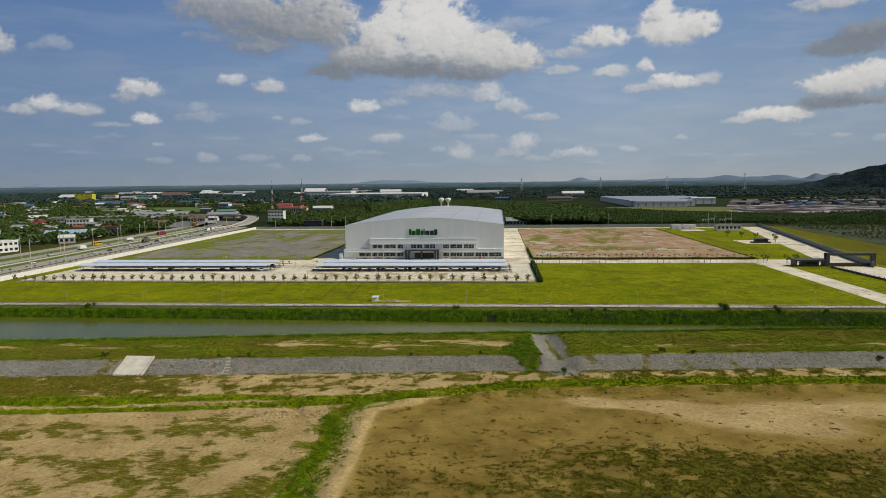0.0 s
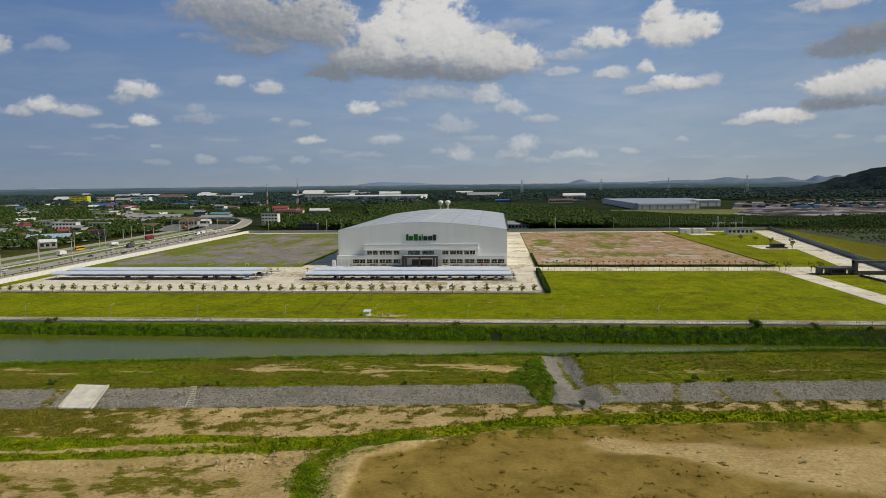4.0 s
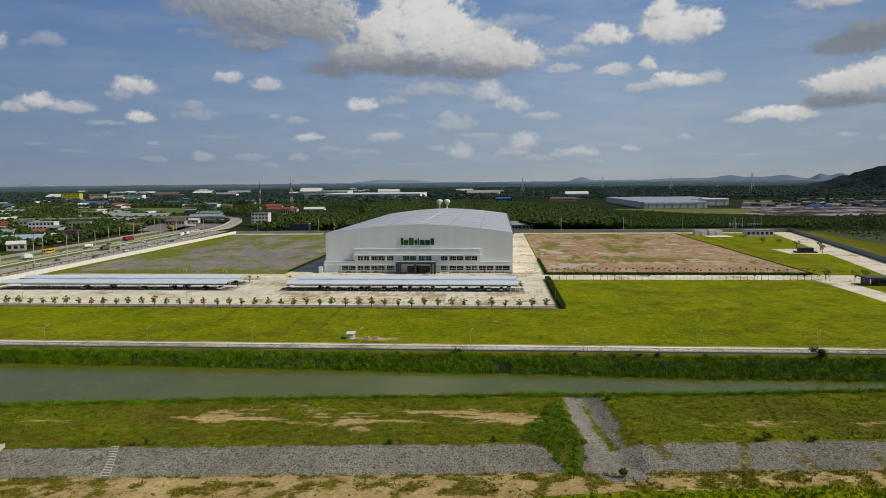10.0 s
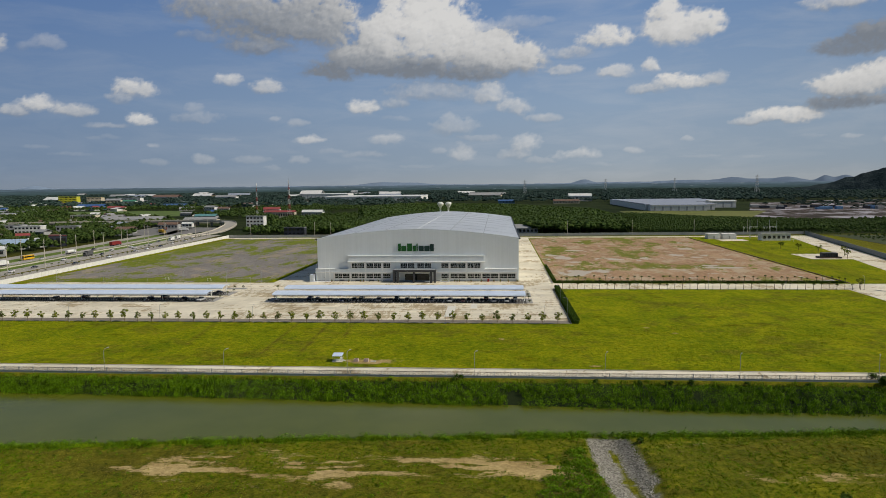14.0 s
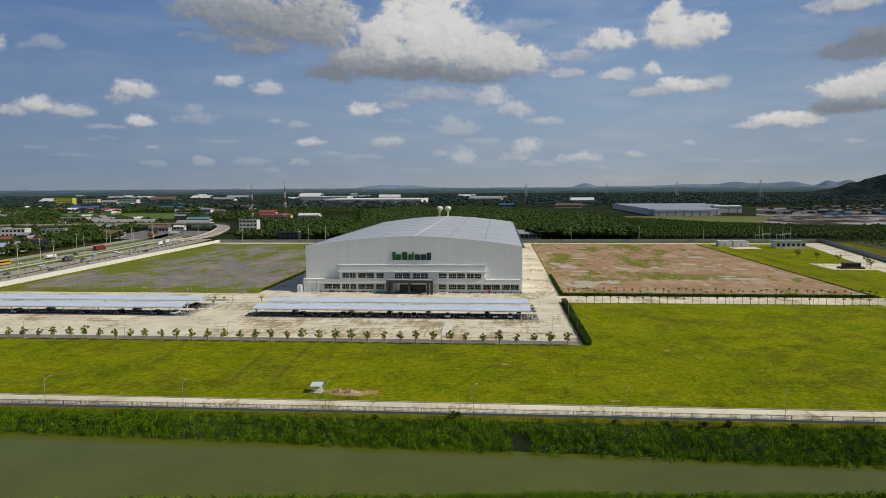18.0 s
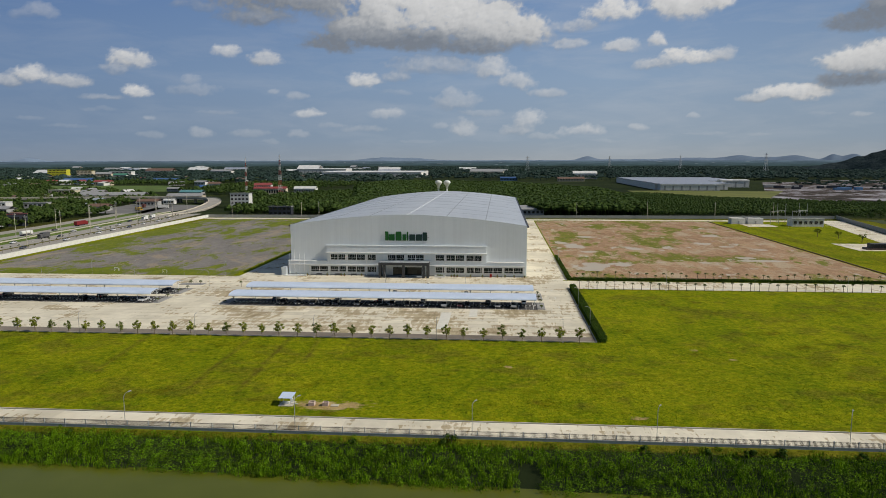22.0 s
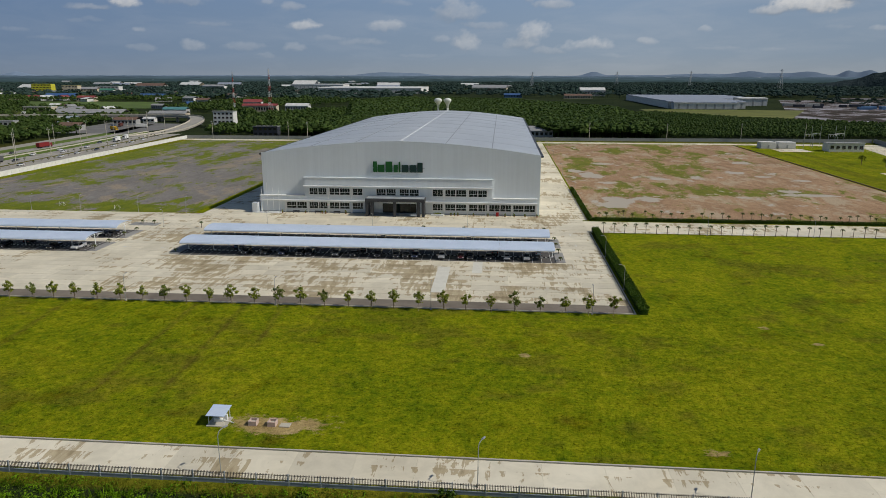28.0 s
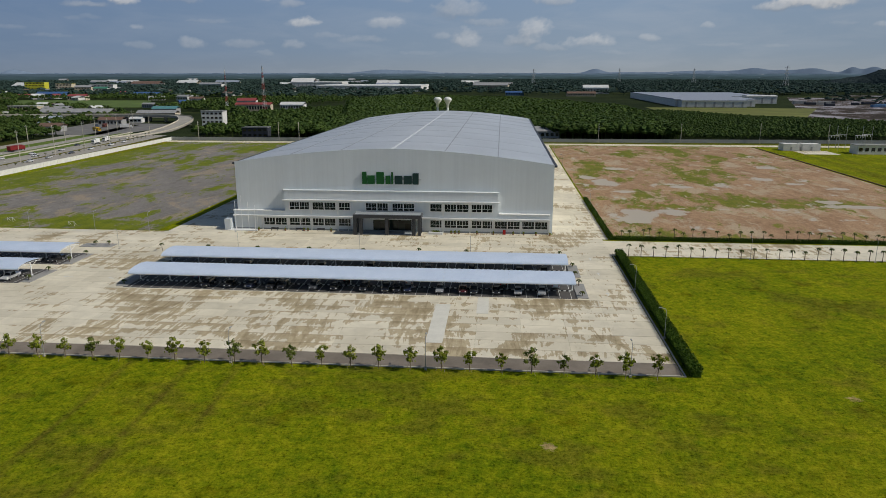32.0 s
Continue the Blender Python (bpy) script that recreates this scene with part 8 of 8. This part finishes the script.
def hall_far(x0, x1, y, d, h, bays, label, roofm):
    b = thing("factory", label, "factory", pose((x0 + x1) / 2, y, 0))
    w = (x1 - x0) / 2
    part("wall", Geo().box(-w, w, 0, d, 0, h), WALLS["white"], b)
    for i in range(bays):
        y0, y1 = d * i / bays, d * (i + 1) / bays
        part("roof", Geo().prism([(y0, h), (y1, h), (y1, h + 0.6), ((y0 + y1) / 2, h + 1.5), (y0, h + 0.6)], -w - 0.5, w + 0.5, "x"), roofm, b)
    n = int(w / 6)
    strip_ = Geo().box(-1.4, 1.4, -0.15, 0, 0.5, h * 0.75).mesh("bay_door", WALLS["grey"])
    for i in range(n):
        part("bay_door", strip_, None, b, at=pose(-w + 2 * w * (i + 0.5) / n, 0, 0))
    part("fascia", Geo().box(-w - 0.5, w + 0.5, -0.6, 0.0, h - 1.2, h), WALLS["white"], b)


hall_far(293, 385, 828, 22, 9.5, 1, "white factory annex with a long ribbed front", ROOFS["pale"])
hall_far(289, 404, 850.5, 370, 10, 8, "wide white factory with low pale roofs", ROOFS["pale"])
hall_far(404.5, 478, 990, 230, 10, 5, "wide white factory wing with low pale roofs", ROOFS["pale"])
hall_far(428, 474, 956, 30, 12, 1, "tall plain white factory annex", ROOFS["white"])
hall_far(-610, -455, 1900, 90, 20, 3, "very long pale factory roof far off", ROOFS["white"])
hall_far(-460, -180, 1620, 200, 15, 6, "large factory with pale ribbed roofs far off", ROOFS["white"])
house(255, 1500, 60, 30, 14, "white", "white", 0, True, 1, "white warehouse with a gabled roof", "warehouse", "warehouse")
house(200, 1300, 60, 18, 6, "cream", "rust", 0, True, 1, "long hall with a red roof", "warehouse", "warehouse")
house(60, 1350, 40, 14, 6, "blue", "blue", 0, True, 1, "hall with a blue roof", "warehouse", "warehouse")
house(-330, 760, 26, 18, 10, "white", "red", 10, True, 2, "pale house with a dark red roof")
def wetland():
    k = Mat("wet building land", 0.9, 0, 0.05)
    q = k.noise(0.014, 9, 0.75, (1, 0.8, 1), 0.5)
    k.color(k.ramp(q, (0.40, (0.020, 0.022, 0.014)), (0.47, (0.044, 0.034, 0.026)), (0.51, (0.075, 0.058, 0.050)), (0.54, (0.20, 0.19, 0.20)), (0.62, (0.34, 0.33, 0.36))))
    return k.m


def quad_field(pts, mat, label, z=0.15):
    me = fast_mesh("ground_far_field", np.array([(x, y, z) for x, y in pts] + [(x, y, -0.2) for x, y in pts], float), [(0, 1, 2, 3), (0, 4, 5, 1), (1, 5, 6, 2), (2, 6, 7, 3), (3, 7, 4, 0)], mat)
    single("ground_far_field", me, None, label, "field", kind="structure")


WETLAND = wetland()
M_ROUGH = plain("rough field", (0.13, 0.14, 0.022), 0.9, var=0.4, s1=0.02, s2=0.3)
quad_field([(345, 525), (1500, 640), (2000, 1290), (600, 1240)], WETLAND, "dark wet bare building land", 0.11)
quad_field([(700, 1310), (2200, 1310), (2300, 1440), (800, 1400)], WETLAND, "pale wet construction land", 0.12)
quad_field([(235, 700), (372, 595), (470, 800), (240, 820)], M_ROUGH, "yellow green open field")
quad_field([(-660, 735), (-464, 753), (-600, 1000), (-845, 985)], plain("town field", (0.085, 0.13, 0.02), 0.9, var=0.35, s1=0.03, s2=0.3), "green open field in the town")
quad_field([(-352, 318), (-280, 318), (-266, 436), (-372, 450)], plain("grey yard", (0.17, 0.165, 0.155), 0.85, var=0.25, s1=0.08), "grey paved lorry yard")
# dark base colour stands for cloud shadow lying on this ground
quad_field([(318, 60), (560, 60), (560, 250), (330, 290)], plain("cloud shaded field", (0.038, 0.052, 0.010), 0.9, var=0.6, s1=0.03, s2=0.4), "green open ground beyond the east wall, darkened as under cloud", 0.1)
for i in range(24):
    x, y = hr.uniform(480, 720), hr.uniform(840, 960)
    single("site_hut", Geo().chamfer(x, x + hr.uniform(6, 20), y, y + 8, 0.1, hr.uniform(2.5, 5), 0.2), WALLS[hr.choice(("dark", "grey", "blue", "dark"))], "low site hut on the building land", "hut", "site huts")


# ---- masts ----
M_MRED, M_MWHITE = plain("mast red", (0.34, 0.06, 0.05), 0.5), plain("mast white", (0.7, 0.7, 0.68), 0.5)


def mast(x, y, h, w, label):
    m = thing("radio_mast", label, "radio mast", pose(x, y, 0), "radio masts")
    n = 8
    for k in range(n):
        g = Geo()
        z0, z1 = h * k / n, h * (k + 1) / n
        w0, w1 = w * (1 - 0.8 * k / n), w * (1 - 0.8 * (k + 1) / n)
        c0 = [(w0 * math.cos(a), w0 * math.sin(a), z0) for a in (0.5, 2.07, 3.64, 5.21)]
        c1 = [(w1 * math.cos(a), w1 * math.sin(a), z1) for a in (0.5, 2.07, 3.64, 5.21)]
        for i in range(4):
            j = (i + 1) % 4
            g.tube(c0[i], c1[i], 0.13, k=5).tube(c0[i], c1[j], 0.06, k=4).tube(c0[j], c1[i], 0.06, k=4).tube(c1[i], c1[j], 0.06, k=4)
        part("section", g, M_MRED if k % 2 == 0 else M_MWHITE, m)
    part("antenna", Geo().tube((0, 0, h), (0, 0, h + 4), 0.08, k=5), M_STEEL, m)
    for k in range(5):
        part("dish", Geo().tube((0.9, -0.6, h * (0.62 + 0.07 * k)), (0.9, -1.0, h * (0.62 + 0.07 * k)), 0.6, 0.6, 10), M_MWHITE, m)


mast(-266, 646, 56, 3.0, "red and white lattice radio mast in the town")
mast(-316, 650, 52, 1.9, "slim red and white lattice radio mast")


def pylon(x, y, h):
    p = thing("pylon", "grey steel lattice power pylon on the plain", "pylon", pose(x, y, 0, 0, 0, 20), "pylons")
    g = Geo()
    for k in range(7):
        z0, z1 = h * k / 7, h * (k + 1) / 7
        w0, w1 = 6.5 * (1 - z0 / h) ** 1.3 + 0.8, 6.5 * (1 - z1 / h) ** 1.3 + 0.8
        for s in (-1, 1):
            for q in (-1, 1):
                g.tube((s * w0, q * w0, z0), (s * w1, q * w1, z1), 0.35, k=4).tube((s * w0, q * w0, z0), (-s * w1, q * w1, z1), 0.22, k=4)
    part("lattice_leg", g, M_STEEL, p)
    for z in (0.66, 0.79, 0.92):
        part("crossarm", Geo().tube((-9, 0, h * z), (9, 0, h * z), 0.4, k=4).tube((-9, 0, h * z), (0, 0, h * (z + 0.05)), 0.25, k=4).tube((9, 0, h * z), (0, 0, h * (z + 0.05)), 0.25, k=4), M_STEEL, p)


for x, y, h in ((924, 2095, 69), (820, 2780, 66), (560, 3050, 66), (150, 2500, 62)):
    pylon(x, y, h)


# ---- east side: gate, substation, trees ----
gate = thing("gate_portal", "large dark grey portal over the site entrance", "gate", pose(237, -44, 0))
for x in (-12.5, 11.5):
    part("pillar", Geo().chamfer(x - 0.9, x + 0.9, -1.5, 1.5, 0, 7.2, 0.05), M_GREY, gate)
part("beam", Geo().chamfer(-13.4, 12.4, -1.6, 1.6, 6.0, 7.3, 0.05), M_GREY, gate)
part("sliding_gate", Geo().box(-11, 10, -0.1, 0.1, 0.3, 1.9), M_RAIL, gate)
gh = thing("gatehouse", "low dark gatehouse with a flat overhanging roof", "gatehouse", pose(216, -42, 0))
part("wall", Geo().box(-4, 4, -3, 3, 0, 3.0), M_GREY, gh)
part("roof", Geo().chamfer(-9, 9, -4, 4, 3.0, 3.7, 0.05), M_GREY, gh)
for x in (-8, 8):
    part("column", Geo().box(x - 0.3, x + 0.3, -3.4, 3.4, 0, 3.0), M_GREY, gh)
part("window", Geo().box(-3, 3, -3.06, -3.0, 1.1, 2.4), M_PANE, gh)
pave("pavement_gate_yard", 204, 229, -40, -14, "concrete yard behind the gate", 8, 6.5)
pave("pavement_gate_apron", 226, 250, -140, -46, "concrete approach road outside the gate", 8, 9)
_y = np.arange(-38, 267, 8.0)
_x = 246 + (_y + 50) * 67 / 347
_v = np.concatenate([np.stack([_x - 20, _y, np.full_like(_y, 0.07)], -1), np.stack([_x - 1.5, _y, np.full_like(_y, 0.07)], -1)])
single("pavement_east_lane", fast_mesh("pavement_east_lane", _v, [(i, len(_y) + i, len(_y) + i + 1, i + 1) for i in range(len(_y) - 1)], M_SLAB), None, "pale concrete lane along the east wall", "lane", kind="structure")
low = thing("low_fence", "low dark block wall with a railing by the entrance", "fence", pose(224, -50, 0, 0, 0, -88))
for i in range(24):
    part("panel", Geo().box(i * 4, i * 4 + 3.8, -0.1, 0.1, 0, 0.9) if i == 0 else Geo().box(i * 4, i * 4 + 3.8, -0.1, 0.1, 0, 0.9), M_GREY, low)
    part("post", Geo().chamfer(i * 4 - 0.2, i * 4 + 0.2, -0.2, 0.2, 0, 1.5, 0.03), M_PANEL, low)
for x, w in ((218.5, 10), (231, 11)):
    c = thing("equipment_container", "white flat roofed equipment container on a slab", "container", pose(x, 250, 0), "containers")
    part("body", Geo().chamfer(-w / 2, w / 2, -4, 4, 0.3, 4.4, 0.06), WALLS["white"], c)
    part("base", Geo().box(-w / 2 - 0.5, w / 2 + 0.5, -4.5, 4.5, 0, 0.3), M_CONC, c)
    part("door", Geo().box(-0.6, 0.6, -4.05, -4.0, 0.35, 2.5), WALLS["grey"], c)
pave("pavement_container_slab", 219, 240, 226, 244.5, "pale concrete pad beside the containers", 5, 6)
sub = house(262, 234, 22, 10, 5.2, "white", "grey", 0, False, 1, "white flat roofed switchgear building", "switchgear_building", "building")
for i in range(4):
    x, y = 247 + i * 8, 252 + (i % 2) * 8
    q = thing("substation_gantry", "grey steel substation gantry with insulators", "gantry", pose(x, y, 0), "gantries")
    for s in (-3, 3):
        part("leg", Geo().tube((s, 0, 0), (s, 0, 10 + (i % 2) * 5), 0.18, 0.12, 6), M_STEEL, q)
    part("beam", Geo().tube((-3.4, 0, 9.5), (3.4, 0, 9.5), 0.15, k=6), M_STEEL, q)
    for s in (-2, 0, 2):
        part("insulator", Geo().lathe([(0.05, 8.0), (0.16, 8.2), (0.16, 9.2), (0.05, 9.4)], s, 0, 8), M_WHITE, q)
sf = thing("substation_fence", "pale mesh fence round the substation", "fence", pose(246, 224, 0))
for i in range(12):
    part("post", Geo().tube((i * 3, 0, 0), (i * 3, 0, 2.6), 0.06, k=6), M_TRIM, sf)
part("rail", Geo().box(0, 33, -0.03, 0.03, 2.4, 2.5).box(0, 33, -0.03, 0.03, 1.2, 1.3), M_TRIM, sf)
tr = thing("transformer", "dark brown transformer block behind low walls", "transformer", pose(242.5, 99, 0))
part("tank", Geo().chamfer(-4.5, 4.5, -2, 2, 0.5, 3.4, 0.1), M_GREY, tr)
part("base", Geo().box(-6.5, 6.5, -3, 3, 0, 0.9), plain("brown brick wall", (0.10, 0.07, 0.06), 0.85), tr)
for i in range(9):
    part("fin", Geo().box(-4.2 + i, -4.0 + i, -2.8, -2.0, 0.9, 3.0), M_GREY, tr)
pave("pavement_transformer_pad", 230, 262, 92, 124, "pale concrete pad round the transformer", 6, 6)


def leafy_tree(x, y, h, label="round leafy tree on the lawn"):
    r = np.random.default_rng(int(abs(x * 3 + y)))
    t = thing("tree", label, "tree", pose(x, y, 0), "trees on the east lawn")
    g = Geo().tube((0, 0, 0), (0.05, 0, h * 0.45), 0.03 * h, 0.02 * h, 8)
    ch = []
    for k in range(6):
        a = k * 1.05 + r.uniform(-0.3, 0.3)
        q = (h * 0.24 * math.cos(a), h * 0.24 * math.sin(a), h * r.uniform(0.5, 0.85))
        g.tube((0.05, 0, h * 0.35), q, 0.012 * h, 0.006 * h, 5)
        ch.append(leaf_cloud(r, 90, q, (h * 0.2, h * 0.2, h * 0.17), 0.035 * h, 0.3))
    part("trunk", g, M_BARK, t)
    v, f = merge(ch)
    part("crown", fast_mesh("crown", v, f, M_LEAF), None, t)


for x, y, h in ((258, 112, 6.5), (250, 130, 6), (246, 150, 6), (238, 160, 6.5), (208, -33, 5.5), (214, -30, 6), (198, -26, 5), (252, 96, 5.5), (203, -18, 4)):
    leafy_tree(x, y, h)


# ---- paving slabs ----
def lay_slabs():
    """Slabs with open joints; those of the open yard are parts, the rest one mesh each."""
    shared = {}
    for ob, x0, x1, y0, y1, sx, sy, z, near in SLABS:
        nx, ny = max(1, round((x1 - x0) / sx)), max(1, round((y1 - y0) / sy))
        dx, dy = (x1 - x0) / nx, (y1 - y0) / ny
        key = (round(dx, 3), round(dy, 3))
        rest = Geo()
        rng = random.Random(nx * 31 + ny)
        for j in range(ny):
            for i in range(nx):
                cx, cy = x0 + (i + 0.5) * dx, y0 + (j + 0.5) * dy
                dz = rng.uniform(-0.006, 0.006)
                g, e = 0.008, 0.03
                if near and near[0] < cx < near[1] and near[2] < cy < near[3]:
                    if key not in shared:
                        shared[key] = Geo().chamfer(-dx / 2 + g, dx / 2 - g, -dy / 2 + e, dy / 2 - e, -0.1, 0, 0.01).mesh("slab", M_SLAB_PIECE)
                    part("slab", shared[key], None, ob, at=pose(cx, cy, z + dz))
                else:
                    rest.box(cx - dx / 2 + g, cx + dx / 2 - g, cy - dy / 2 + e, cy + dy / 2 - e, z - 0.1, z + dz)
        if rest.v:
            tagged(part("slabs", rest, M_SLAB, ob), kind="stuff")


lay_slabs()
